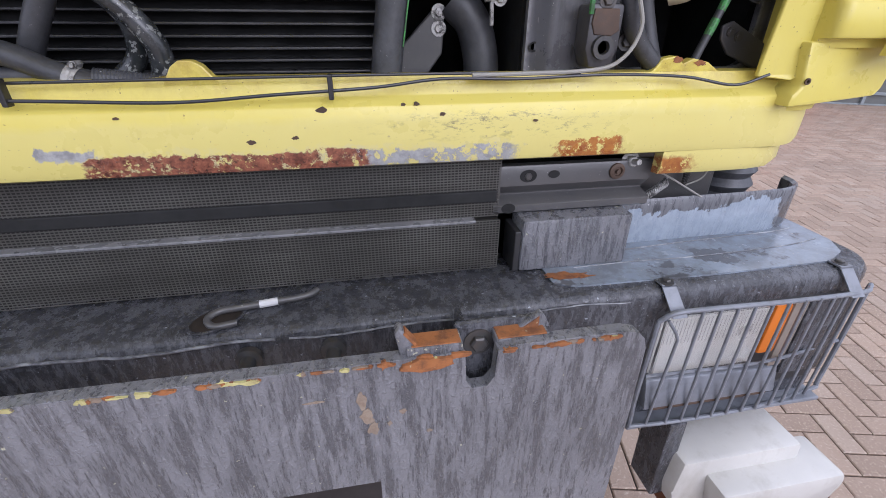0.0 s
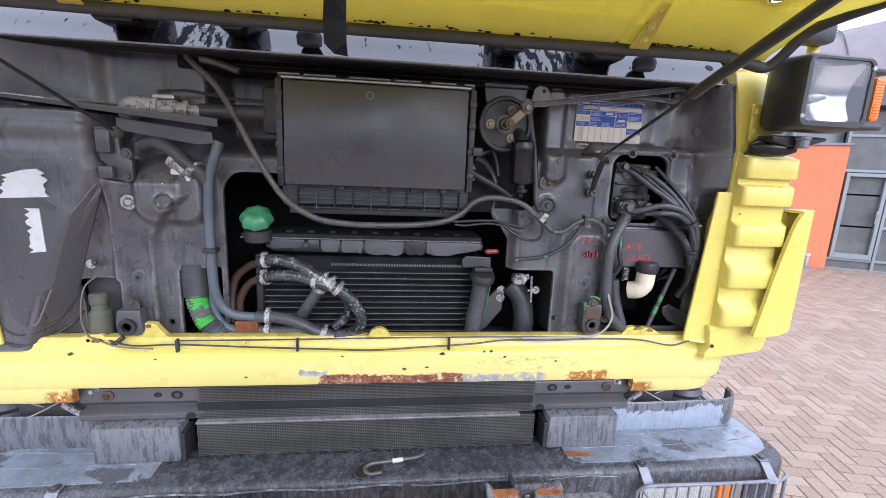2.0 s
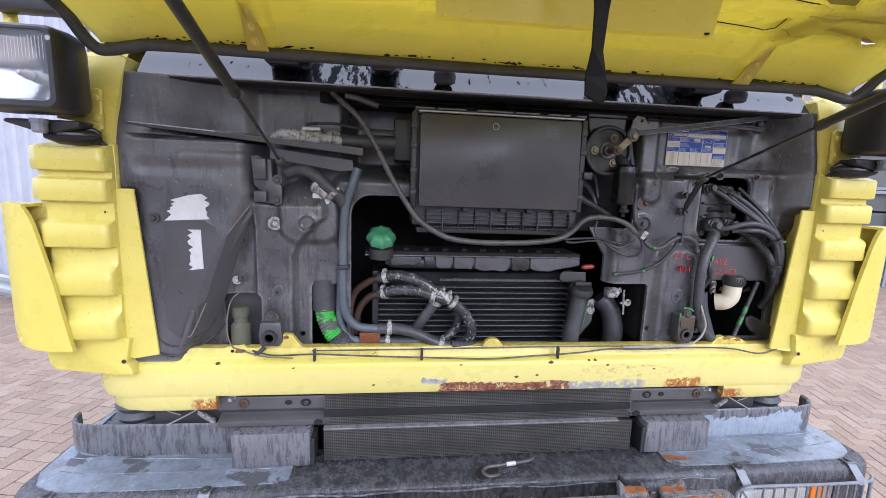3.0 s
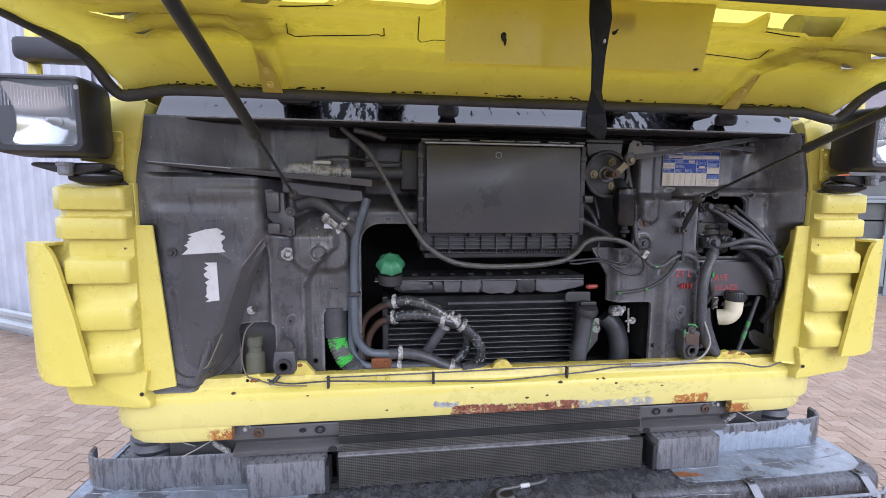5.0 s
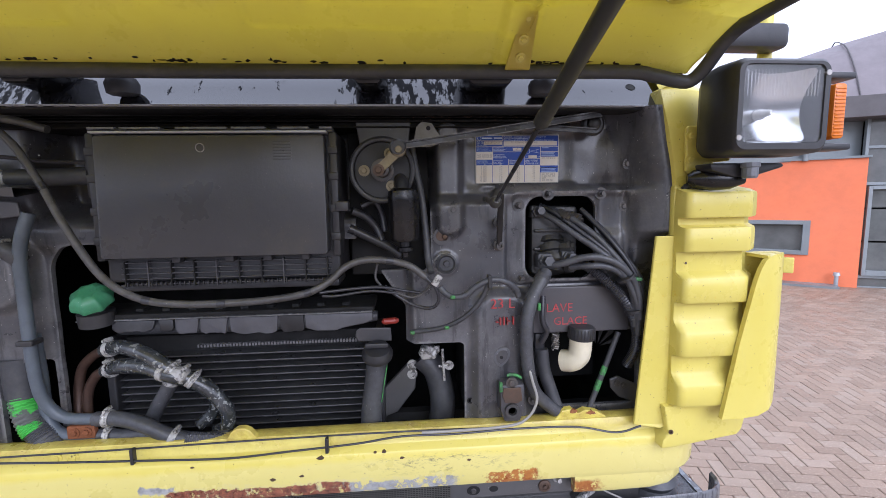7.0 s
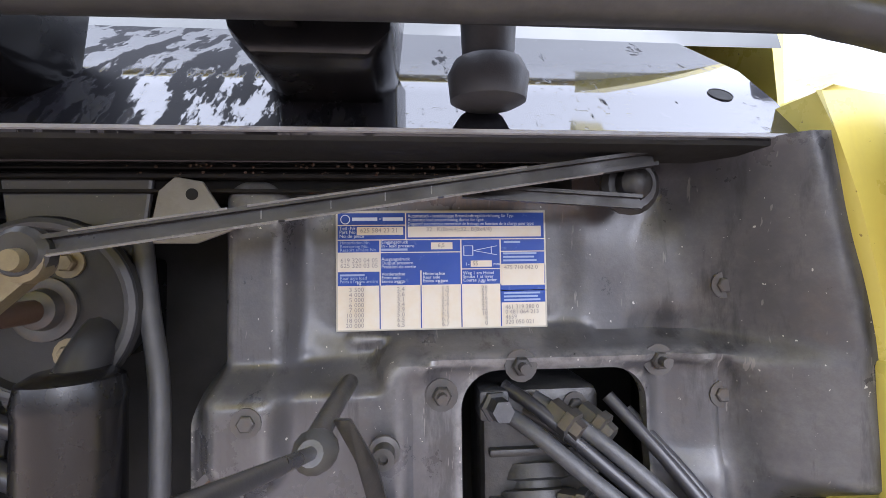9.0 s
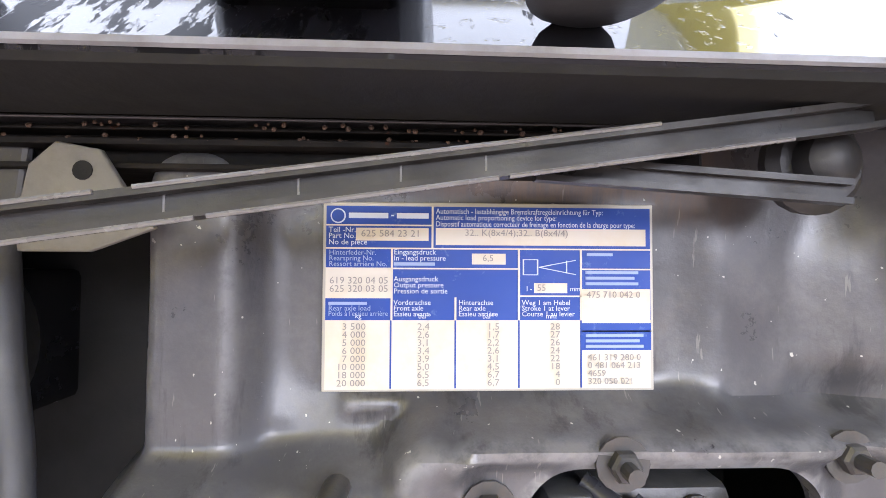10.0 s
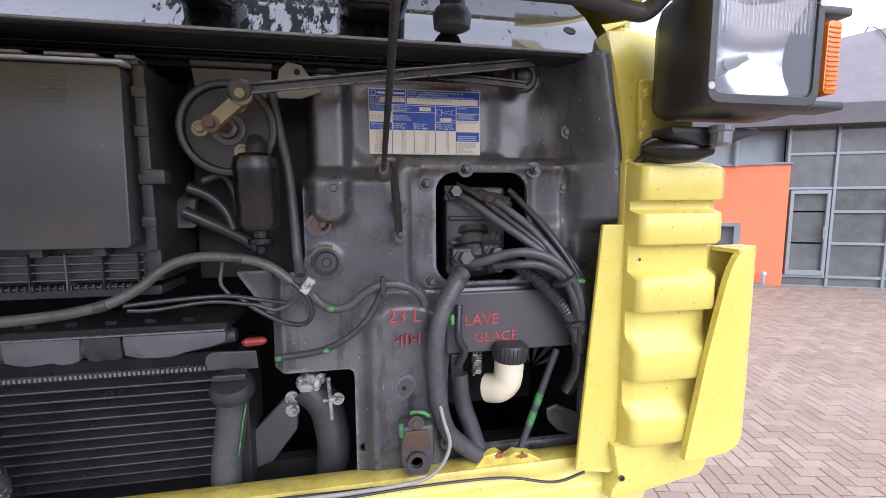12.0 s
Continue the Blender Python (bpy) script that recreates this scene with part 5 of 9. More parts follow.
for i in range(10):
    x = -0.165 + 0.0475 * i
    part("rib", box(x, x + 0.0028, 0.037, 0.086, 1.706, 1.762, 0.0008), "sheet" if i % 3 == 1 else "cavity", grille)
teeth = bmesh.new()
for i in range(44):
    x = -0.160 + 0.0098 * i
    box(x, x + 0.0022, 0.036, 0.042, 1.7085, 1.7165, bm=teeth)
tagged(part("comb", teeth, "black", grille, "fine comb of the lowest slat"), kind="stuff")
for x in (-0.06, 0.05, 0.13, 0.21):
    part("clip", box(x, x + 0.018, 0.028, 0.05, 1.758, 1.776, 0.003), "black", grille, smooth=True)
part("carrier", box(-0.19, 0.285, 0.06, 0.16, 1.692, 1.708, 0.004), "black", fuse_box, smooth=True)

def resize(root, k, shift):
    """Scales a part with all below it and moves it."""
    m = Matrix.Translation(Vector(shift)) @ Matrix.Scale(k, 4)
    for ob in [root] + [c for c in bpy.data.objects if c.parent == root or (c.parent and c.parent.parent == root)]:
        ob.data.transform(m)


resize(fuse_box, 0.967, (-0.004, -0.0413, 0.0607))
part("box_mount", box(-0.17, 0.25, 0.09, 0.20, 1.74, 2.0, 0.005), "black", fuse_box)

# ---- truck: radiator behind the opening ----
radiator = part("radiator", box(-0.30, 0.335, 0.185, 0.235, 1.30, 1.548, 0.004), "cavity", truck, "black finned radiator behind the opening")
for i in range(11):
    z = 1.317 + 0.0186 * i
    part("fin", box(-0.296, 0.333, 0.146, 0.186, z, z + 0.0042, 0.0014), "fins", radiator)
crest = bpy.data.meshes.new("crest")
box(-0.0021, 0.0021, -0.006, 0.006, -0.0035, 0.0035).to_mesh(crest)
crest.materials.append(M["rim"])
for i in range(56):
    ob = new("crest", crest)
    ob.parent = radiator
    ob.location = (-0.098 + 0.0077 * i, 0.144, 1.5315)
for x in (-0.314, 0.335):
    part("side_plate", box(x, x + 0.02, 0.13, 0.24, 1.30, 1.56, 0.004), "black", radiator)
tank = part("header_tank", turned((-0.275, 0.115, 1.592), (1, 0, 0.012), ((0, 0.006), (0.02, 0.017), (0.10, 0.020), (0.30, 0.023), (0.56, 0.021), (0.62, 0.012)), 14), "rubber", truck, "black radiator header with foam wrap", smooth=True)
rng = random.Random(15)
for x0, x1, z0, mat in ((-0.262, -0.165, 1.588, "rubber"), (-0.158, -0.126, 1.586, "black"), (-0.122, -0.068, 1.580, "foam"), (-0.064, -0.003, 1.577, "foam"), (0.001, 0.112, 1.573, "foam"), (0.114, 0.172, 1.574, "black"), (0.176, 0.335, 1.574, "foam")):
    n = 7
    low = [(x0 + (x1 - x0) * i / n, z0 + rng.uniform(-0.0025, 0.002) + (0.034 * max(0.0, i / n - 0.45) if x1 > 0.3 else 0.0)) for i in range(n + 1)]
    low[0], low[-1] = (x0 + rng.uniform(-0.003, 0.006), low[0][1] + 0.006), (x1 - rng.uniform(-0.003, 0.006), low[-1][1] + 0.006)
    part("foam_wrap", slab(low + [(x1, 1.614), (x0, 1.615)], lambda x, z: 0.086 + 9.0 * (z - 1.600) ** 2 + 0.0018 * math.sin(x * 130), 0.13, 0.002), mat, tank, "worn grey foam strip" if mat == "foam" else "", smooth=True)
part("header_edge", box(-0.335, 0.335, 0.082, 0.090, 1.6165, 1.6195, 0.001), "rim", tank, "bright front edge")
for i in range(9):
    x = -0.22 + 0.06 * i
    part("header_lug", box(x, x + 0.018, 0.11, 0.14, 1.628, 1.637, 0.002), "cavity", tank)
part("header_cover", box(-0.335, 0.338, 0.088, 0.22, 1.615, 1.630, 0.003), "cavity", tank)
filler = part("filler_neck", turned((-0.287, 0.085, 1.612), (0, -0.12, 1), ((0, 0.036), (0.03, 0.036), (0.032, 0.024), (0.075, 0.024)), 20), "black", truck, smooth=True)
bm = bmesh.new()
prof = ((0.0, 0.034), (0.002, 0.040), (0.008, 0.041), (0.018, 0.0385), (0.027, 0.033), (0.033, 0.025), (0.0345, 0.017), (0.0335, 0.015), (0.033, 0.004))
base, axis = Vector((-0.287, 0.078, 1.664)), Vector((0.05, -0.55, 0.83)).normalized()
a, b = frame_of(axis)
rings = []
for h, r in prof:
    rings.append([bm.verts.new(base + axis * h + (a * math.cos(t) + b * math.sin(t)) * r * (0.97 + 0.11 * abs(math.cos(4 * t)) ** 4 * min(1.0, r / 0.025))) for t in [2 * math.pi * i / 80 for i in range(80)]])
for lo, hi in zip(rings, rings[1:]):
    for i in range(80):
        bm.faces.new((lo[i], lo[(i + 1) % 80], hi[(i + 1) % 80], hi[i]))
bm.faces.new(rings[0][::-1])
bm.faces.new(rings[-1])
part("filler_cap", bm, "green", filler, "green ribbed coolant cap", smooth=True)

# ---- truck: coolant hoses in front of the radiator ----
hoses = part("hose_bracket", box(-0.345, -0.285, 0.035, 0.048, 1.362, 1.392, 0.003), "rust", truck, "rusty pipe bracket with two bolts")
for x in (-0.328, -0.302):
    bolt(hoses, x, 0.035, 1.378, 0.007, 0.006, "rust")
coolant = (
    ("upper_hose", ((-0.290, 0.10, 1.545), (-0.235, 0.075, 1.558), (-0.165, 0.05, 1.545), (-0.105, 0.04, 1.505), (-0.045, 0.05, 1.462), (-0.008, 0.06, 1.405), (-0.014, 0.07, 1.355), (-0.045, 0.09, 1.335)), 0.0165, "hose_flaky"),
    ("lower_hose", ((-0.292, 0.10, 1.495), (-0.235, 0.07, 1.515), (-0.170, 0.05, 1.516), (-0.115, 0.035, 1.502), (-0.085, 0.04, 1.490)), 0.0165, "hose_flaky"),
    ("branch_hose", ((-0.118, 0.055, 1.488), (-0.135, 0.062, 1.460), (-0.158, 0.066, 1.425), (-0.182, 0.072, 1.385), (-0.20, 0.08, 1.35)), 0.0160, "hose"),
    ("return_hose", ((-0.058, 0.07, 1.465), (-0.044, 0.085, 1.430), (-0.052, 0.095, 1.385), (-0.085, 0.09, 1.352)), 0.0145, "hose_flaky"),
    ("heater_hose", ((-0.290, 0.05, 1.400), (-0.240, 0.04, 1.404), (-0.180, 0.028, 1.394), (-0.115, 0.020, 1.366), (-0.050, 0.022, 1.352), (0.005, 0.03, 1.350)), 0.0165, "hose"),
    ("heater_return", ((-0.285, 0.05, 1.362), (-0.220, 0.04, 1.362), (-0.16, 0.035, 1.366), (-0.11, 0.03, 1.352)), 0.0145, "hose"),
)
made = {}
for name, pts, r, mat in coolant:
    made[name] = part(name, tube(pts, r, 14, 7), mat, truck, "weathered rubber coolant hose", smooth=True)
part("hose_braid", tube(((-0.075, 0.008, 1.366), (-0.03, 0.012, 1.36), (0.008, 0.022, 1.352)), 0.0135, 12, 10, 0.0015, 0.005), "hose", made["heater_hose"])
for h, p, ax, r in (("upper_hose", (-0.272, 0.092, 1.550), (1, -0.3, 0.25), 0.0165), ("lower_hose", (-0.275, 0.092, 1.500), (1, -0.4, 0.3), 0.0165), ("upper_hose", (-0.112, 0.041, 1.511), (0.8, -0.1, -0.6), 0.0168),
                    ("branch_hose", (-0.121, 0.055, 1.482), (-0.4, 0.1, -0.9), 0.0162), ("lower_hose", (-0.128, 0.037, 1.507), (1, -0.3, -0.2), 0.0166), ("heater_hose", (-0.258, 0.042, 1.404), (1, 0, 0), 0.0168),
                    ("heater_hose", (-0.108, 0.019, 1.363), (0.9, 0, -0.4), 0.0168), ("heater_return", (-0.262, 0.044, 1.362), (1, 0, 0), 0.0148)):
    clamp(made[h], p, ax, r)
joint = part("tee_joint", turned((-0.125, 0.04, 1.508), (0.9, 0, -0.3), ((0, 0.012), (0.004, 0.019), (0.030, 0.020), (0.045, 0.019), (0.05, 0.013)), 14), "zinc", truck, "corroded white alloy hose junction", smooth=True)
for p, ax in (((-0.092, 0.041, 1.500), (0.8, -0.1, -0.6)), ((-0.072, 0.046, 1.484), (0.75, 0.1, -0.65))):
    clamp(joint, p, ax, 0.0172)
for name, pts in (("brown_pipe", ((-0.285, 0.10, 1.545), (-0.325, 0.115, 1.528), (-0.368, 0.13, 1.488), (-0.382, 0.13, 1.42), (-0.372, 0.11, 1.36))), ("brown_pipe", ((-0.288, 0.10, 1.495), (-0.325, 0.115, 1.478), (-0.356, 0.125, 1.43), (-0.36, 0.12, 1.36)))):
    part(name, tube(pts, 0.011, 12, 8), "copper", truck, "rusty brown metal pipe", smooth=True)
for pts, r in ((((-0.352, 0.018, 1.868), (-0.366, 0.012, 1.82), (-0.382, 0.020, 1.772), (-0.390, 0.028, 1.70), (-0.392, 0.03, 1.60), (-0.392, 0.034, 1.50), (-0.382, 0.04, 1.445), (-0.350, 0.045, 1.410), (-0.29, 0.048, 1.401)), 0.0125),
               (((-0.398, 0.05, 1.60), (-0.402, 0.06, 1.50), (-0.403, 0.062, 1.42), (-0.385, 0.058, 1.376), (-0.345, 0.052, 1.362), (-0.285, 0.05, 1.362)), 0.0125)):
    part("coolant_pipe", tube(pts, r, 12, 8), "pipe_blue", truck, "slate blue rigid coolant pipe", smooth=True)
part("pipe_clip", box(-0.408, -0.374, 0.012, 0.045, 1.586, 1.598, 0.003), "black", truck)

# oil filler tube and its brackets
dip = part("oil_filler", tube(((0.344, 0.080, 1.525), (0.343, 0.080, 1.50), (0.336, 0.080, 1.44), (0.327, 0.08, 1.38), (0.322, 0.085, 1.32)), 0.0255, 16, 6), "hose", truck, "dark oil filler tube with a black cap", smooth=True)
part("filler_lid", turned((0.344, 0.080, 1.508), (0.03, -0.45, 1), ((0, 0.030), (0.002, 0.0365), (0.012, 0.0375), (0.016, 0.035), (0.020, 0.034), (0.026, 0.030), (0.027, 0.01)), 24), "black", dip, smooth=True)
part("lid_grip", box(0.317, 0.371, 0.060, 0.070, 1.534, 1.546, 0.003), "black", dip)
part("paint_run", tube(((0.3675, 0.066, 1.49), (0.360, 0.062, 1.45), (0.352, 0.062, 1.40)), 0.0013, 6), "green_mark", dip)
bm = slab(((0.423, 1.460), (0.430, 1.460), (0.438, 1.452), (0.434, 1.383), (0.385, 1.320), (0.33, 1.300), (0.33, 1.365)), 0.165, 0.180, 0.003)
stay = part("stay", bm, "rail", truck, "grey bolted stay plate")
for z in (1.450, 1.424):
    bolt(stay, 0.427, 0.165, z, 0.008, 0.006, "zinc")
valve = part("drain_valve", box(0.448, 0.488, 0.10, 0.135, 1.484, 1.516, 0.008), "zinc", truck, "corroded white alloy drain valve", smooth=True)
rng = random.Random(21)
for i in range(8):
    p = Vector((rng.uniform(0.447, 0.490), rng.uniform(0.100, 0.108), rng.uniform(1.486, 1.514)))
    d = Vector((rng.uniform(-1, 1), -0.6, rng.uniform(-1, 1)))
    part("valve_lug", turned(p, d, ((-0.006, 0.009), (0.002, rng.uniform(0.006, 0.010)), (0.007, 0.006), (0.009, 0.003)), 7), "zinc", valve)
part("valve_pin", rod((0.503, 0.10, 1.512), (0.507, 0.10, 1.43), 0.0035, seg=8), "zinc", valve)
part("valve_cross", rod((0.493, 0.098, 1.468), (0.516, 0.098, 1.470), 0.004, seg=8), "zinc", valve)
bolt(valve, 0.519, 0.10, 1.470, 0.007, 0.006, "zinc")
part("dark_duct", tube(((0.455, 0.17, 1.47), (0.49, 0.16, 1.43), (0.505, 0.15, 1.36), (0.50, 0.15, 1.30)), 0.033, 14, 6), "rubber", truck, smooth=True)
part("red_tag", turned((0.355, 0.11, 1.585), (1, 0, 0.05), ((0, 0.004), (0.006, 0.008), (0.034, 0.008), (0.042, 0.004)), 10), "red", truck, "red plastic plug")
part("tank_bracket", slab(((0.288, 1.545), (0.296, 1.534), (0.378, 1.532), (0.376, 1.566), (0.300, 1.568), (0.290, 1.560)), 0.118, 0.124, 0.002), "sheet", truck)

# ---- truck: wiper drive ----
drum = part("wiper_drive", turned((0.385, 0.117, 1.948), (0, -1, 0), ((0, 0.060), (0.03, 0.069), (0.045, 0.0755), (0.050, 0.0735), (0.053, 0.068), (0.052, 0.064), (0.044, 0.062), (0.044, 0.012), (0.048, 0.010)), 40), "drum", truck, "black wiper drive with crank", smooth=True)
part("rim_ring", turned((0.385, 0.0675, 1.948), (0, -1, 0), ((-0.0062, 0.073), (0, 0.074), (0.0025, 0.0735), (0.0045, 0.0695), (0.0035, 0.0655), (-0.0062, 0.065)), 40), "rubber", drum, "grey rim", smooth=True)
for a in (181, 299, 65):
    bolt(drum, 0.385 + 0.041 * math.cos(radians(a)), 0.073, 1.948 + 0.041 * math.sin(radians(a)), 0.0075, 0.007, "brass")
part("hub", turned((0.385, 0.073, 1.948), (0, -1, 0), ((0, 0.026), (0.003, 0.026), (0.004, 0.022), (0.003, 0.017), (0.010, 0.015), (0.012, 0.010)), 24), "bolt", drum, "rusty hub", smooth=True)
part("spindle", rod((0.385, 0.075, 1.948), (0.382, 0.004, 1.945), 0.009), "rust_dark", drum, smooth=True)
bm = bmesh.new()
d0, d1 = Vector((0.374, 0.004, 1.938)), Vector((0.425, 0.006, 1.985))
side = Vector((-0.6, 0, 0.8)).normalized() * 0.0095
dn = Vector((0, 0.012, 0))
v = [bm.verts.new(p) for p in (d0 - side, d1 - side, d1 + side, d0 + side)]
w = [bm.verts.new(p + dn) for p in (d0 - side, d1 - side, d1 + side, d0 + side)]
bm.faces.new(v)
bm.faces.new(w[::-1])
for i in range(4):
    bm.faces.new((v[i], w[i], w[(i + 1) % 4], v[(i + 1) % 4]))
part("crank", bm, "brass", drum, "worn brass-coloured crank")
part("crank_nut", hexagon((0.381, 0.004, 1.944), (0, -1, 0), 0.0075, 0.008), "rust_dark", drum)
part("crank_pin", turned((0.424, 0.016, 1.986), (0, -1, 0), ((0, 0.014), (0.006, 0.016), (0.014, 0.015), (0.016, 0.008), (0.022, 0.007)), 18), "brass", drum, smooth=True)


part("drive_mount", box(0.345, 0.425, 0.10, 0.22, 1.90, 1.99, 0.006), "gloss_black", drum)
part("drive_bracket", slab(((0.325, 2.060), (0.452, 2.060), (0.446, 2.012), (0.43, 1.985), (0.345, 1.985), (0.332, 2.012)), 0.098, 0.104, 0.003), "sheet", drum, "dark mounting plate of the drive")
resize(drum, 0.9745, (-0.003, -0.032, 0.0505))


def link_rod(p0, p1, wide, thick):
    """A flanged pressed-steel link."""
    p0, p1 = Vector(p0), Vector(p1)
    d = (p1 - p0).normalized()
    up = Vector((0, -1, 0)).cross(d).normalized()
    if up.z < 0:
        up = -up
    out = up.cross(d).normalized()
    if out.y > 0:
        out = -out
    prof = ((-wide / 2, 0.0), (-wide / 2, thick), (-wide / 2 + 0.003, thick), (-wide / 2 + 0.003, 0.003), (wide / 2 - 0.003, 0.003), (wide / 2 - 0.003, thick), (wide / 2, thick), (wide / 2, 0.0))
    bm = bmesh.new()
    ends = [[bm.verts.new(p + up * u + out * o) for u, o in prof] for p in (p0, p1)]
    for i in range(8):
        bm.faces.new((ends[0][i], ends[0][(i + 1) % 8], ends[1][(i + 1) % 8], ends[1][i]))
    bm.faces.new(ends[0][::-1])
    bm.faces.new(ends[1])
    return bm


linkage = part("wiper_link", link_rod((0.4076, -0.022, 1.993), (0.86, 0.024, 2.066), 0.0135, 0.009), "link", truck, "dark pressed steel wiper link")
p0, p1 = Vector((0.4095, -0.0302, 1.9862)), Vector((0.842, 0.0138, 2.0562))
for k0, k1 in ((0.02, 0.36), (0.37, 0.62), (0.63, 0.93)):
    part("worn_lip", rod(p0.lerp(p1, k0), p0.lerp(p1, k1), 0.0012, seg=6), "rim", linkage, "bright lower lip")
for k0, k1 in ((0.06, 0.28), (0.31, 0.78)):
    a, b = Vector((0.412, -0.0308, 2.0002)), Vector((0.842, 0.0132, 2.0698))
    part("worn_lip", rod(a.lerp(b, k0), a.lerp(b, k1), 0.0010, seg=6), "rim", linkage, "bright upper lip")
for k in (0.33, 0.44, 0.53, 0.61):
    q = p0.lerp(p1, k)
    part("tick", box(q.x - 0.0004, q.x + 0.0004, q.y + 0.005, q.y + 0.0075, q.z + 0.003, q.z + 0.0125), "rim", linkage)
part("link_end", turned((0.409, -0.020, 1.990), (0, -1, 0), ((0, 0.018), (0.008, 0.018), (0.012, 0.014)), 18), "link", linkage, smooth=True)
part("lever_arm", link_rod((0.70, 0.030, 2.040), (0.85, 0.028, 2.030), 0.012, 0.007), "link", linkage)
part("pivot", turned((0.852, 0.050, 2.048), (0, -1, 0), ((0, 0.026), (0.006, 0.027), (0.010, 0.022), (0.010, 0.016), (0.018, 0.014), (0.022, 0.008)), 20), "link", linkage, smooth=True)
bm = slab(((0.440, 2.000), (0.449, 2.044), (0.462, 2.056), (0.484, 2.052), (0.498, 2.030), (0.512, 2.012), (0.48, 2.000)), 0.050, 0.054, 0.001)
lug = part("wiper_bracket", bm, "lug_steel", truck, "pale bare steel bracket with a hole")
part("hole", rod((0.476, 0.0495, 2.041), (0.476, 0.052, 2.041), 0.005, seg=14), "cavity", lug)
motor = part("wiper_motor", turned((0.416, 0.008, 1.900), (0.02, -0.02, -1), ((-0.008, 0.022), (-0.002, 0.031), (0.012, 0.0335), (0.018, 0.0325), (0.098, 0.0325), (0.106, 0.027), (0.108, 0.012), (0.118, 0.012), (0.12, 0.018), (0.128, 0.018), (0.132, 0.008), (0.142, 0.007)), 24), "gloss_black", truck, "black wiper motor hanging below its drive", smooth=True)
part("motor_neck", tube(((0.41, 0.05, 1.93), (0.415, 0.025, 1.915), (0.416, 0.008, 1.895)), 0.016, 12), "black", motor, smooth=True)

# ---- truck: data plate ----
PX, PZ, PW, PH, PY = 0.5895, 1.9200, 0.1965, 0.1090, 0.0865
plate = part("data_plate", box(PX - 0.002, PX + PW + 0.002, PY, PY + 0.002, PZ - 0.0015, PZ + PH + 0.0025, 0.0006), "plate_rim", truck, "blue and cream brake load data plate, scuffed")


def field(u0, u1, v0, v1, mat, level=1, name="field"):
    """A printed field of the plate; u from its side, v from its top, both 0 to 1."""
    y = PY - 0.0004 * level
    return part(name, box(PX + PW * u0, PX + PW * u1, y, PY + 0.0005, PZ + PH * (1 - v1), PZ + PH * (1 - v0)), mat, plate)


def words(body, u, v, size, mat="print", align="LEFT", squeeze=1.0):
    return lettering(body, size, PX + PW * u, PY - 0.00145, PZ + PH * (1 - v), mat, plate, align, squeeze)


def bars(u0, u1, v, n=1, h=0.018, mat="print_worn", pitch=0.043):
    """Print too worn to be read, as plain bars."""
    for i in range(n):
        vv = v + pitch * i
        y = PY - 0.0013
        part("worn_print", box(PX + PW * u0, PX + PW * (u1 - 0.012 * (i % 2)), y, PY, PZ + PH * (1 - vv - h), PZ + PH * (1 - vv)), mat, plate)


field(0, 1, 0, 0.625, "plate_blue")
field(0, 0.197, 0.345, 0.505, "plate_white", 2)
field(0.09, 0.310, 0.120, 0.190, "plate_white", 2)
field(0.332, 0.985, 0.118, 0.212, "plate_white", 2)
field(0.443, 0.547, 0.258, 0.318, "plate_white", 2)
field(0.635, 0.738, 0.420, 0.475, "plate_white", 2)
field(0.783, 0.997, 0.452, 0.640, "plate_white", 2)
field(0, 0.778, 0.625, 1.0, "plate_white")
field(0.783, 1.0, 0.640, 0.79, "plate_blue", 2)
field(0.783, 1.0, 0.79, 1.0, "plate_white")
for u0, u1, v in ((0, 0.32, 0.105), (0, 1, 0.232), (0, 0.59, 0.342), (0.783, 1.0, 0.342), (0.587, 0.783, 0.492), (0.783, 1.0, 0.685)):
    field(u0, u1, v - 0.004, v + 0.004, "plate_white", 2, "rule")
for u, v0, v1 in ((0.322, 0.0, 0.232), (0.199, 0.232, 0.625), (0.393, 0.50, 0.625), (0.588, 0.232, 0.625), (0.781, 0.232, 0.625)):
    field(u - 0.003, u + 0.003, v0, v1, "plate_white", 2, "rule")
for u in (0.197, 0.393, 0.588, 0.781):
    field(u - 0.0025, u + 0.0025, 0.625, 0.995, "plate_blue", 2, "rule")
bm = turned((PX + PW * 0.036, PY - 0.0006, PZ + PH * 0.945), (0, -1, 0), ((0, 0.0045), (0.0006, 0.0045)), 22)
part("maker_mark", turned((PX + PW * 0.036, PY - 0.0012, PZ + PH * 0.945), (0, -1, 0), ((0, 0.0037), (0.0003, 0.0037)), 20), "plate_blue", plate)
part("maker_mark", bm, "print", plate, "round maker's mark")
part("maker_name", box(PX + PW * 0.068, PX + PW * 0.187, PY - 0.0012, PY, PZ + PH * 0.933, PZ + PH * 0.962), "print", plate)
part("maker_name", box(PX + PW * 0.196, PX + PW * 0.204, PY - 0.0012, PY, PZ + PH * 0.945, PZ + PH * 0.952), "print", plate)
part("maker_name", box(PX + PW * 0.213, PX + PW * 0.310, PY - 0.0012, PY, PZ + PH * 0.933, PZ + PH * 0.962), "print", plate)
words("Automatisch - lastabhängige Bremskraftregeleinrichtung für Typ:", 0.332, 0.040, 0.0046, squeeze=0.85)
words("Automatic load proportioning device for type:", 0.332, 0.074, 0.0046, squeeze=0.85)
words("Dispositif automatique correcteur de freinage en fonction de la charge pour type:", 0.332, 0.110, 0.0046, squeeze=0.80)
words("Teil -Nr.", 0.008, 0.145, 0.0046)
words("Part No.", 0.008, 0.178, 0.0046)
words("No de pièce", 0.008, 0.212, 0.0046)
words("625 584 23 21", 0.105, 0.168, 0.0058, "ink", squeeze=1.05)
words("32.. K(8x4/4);32.. B(8x4/4)", 0.42, 0.160, 0.0056, "ink", squeeze=1.05)
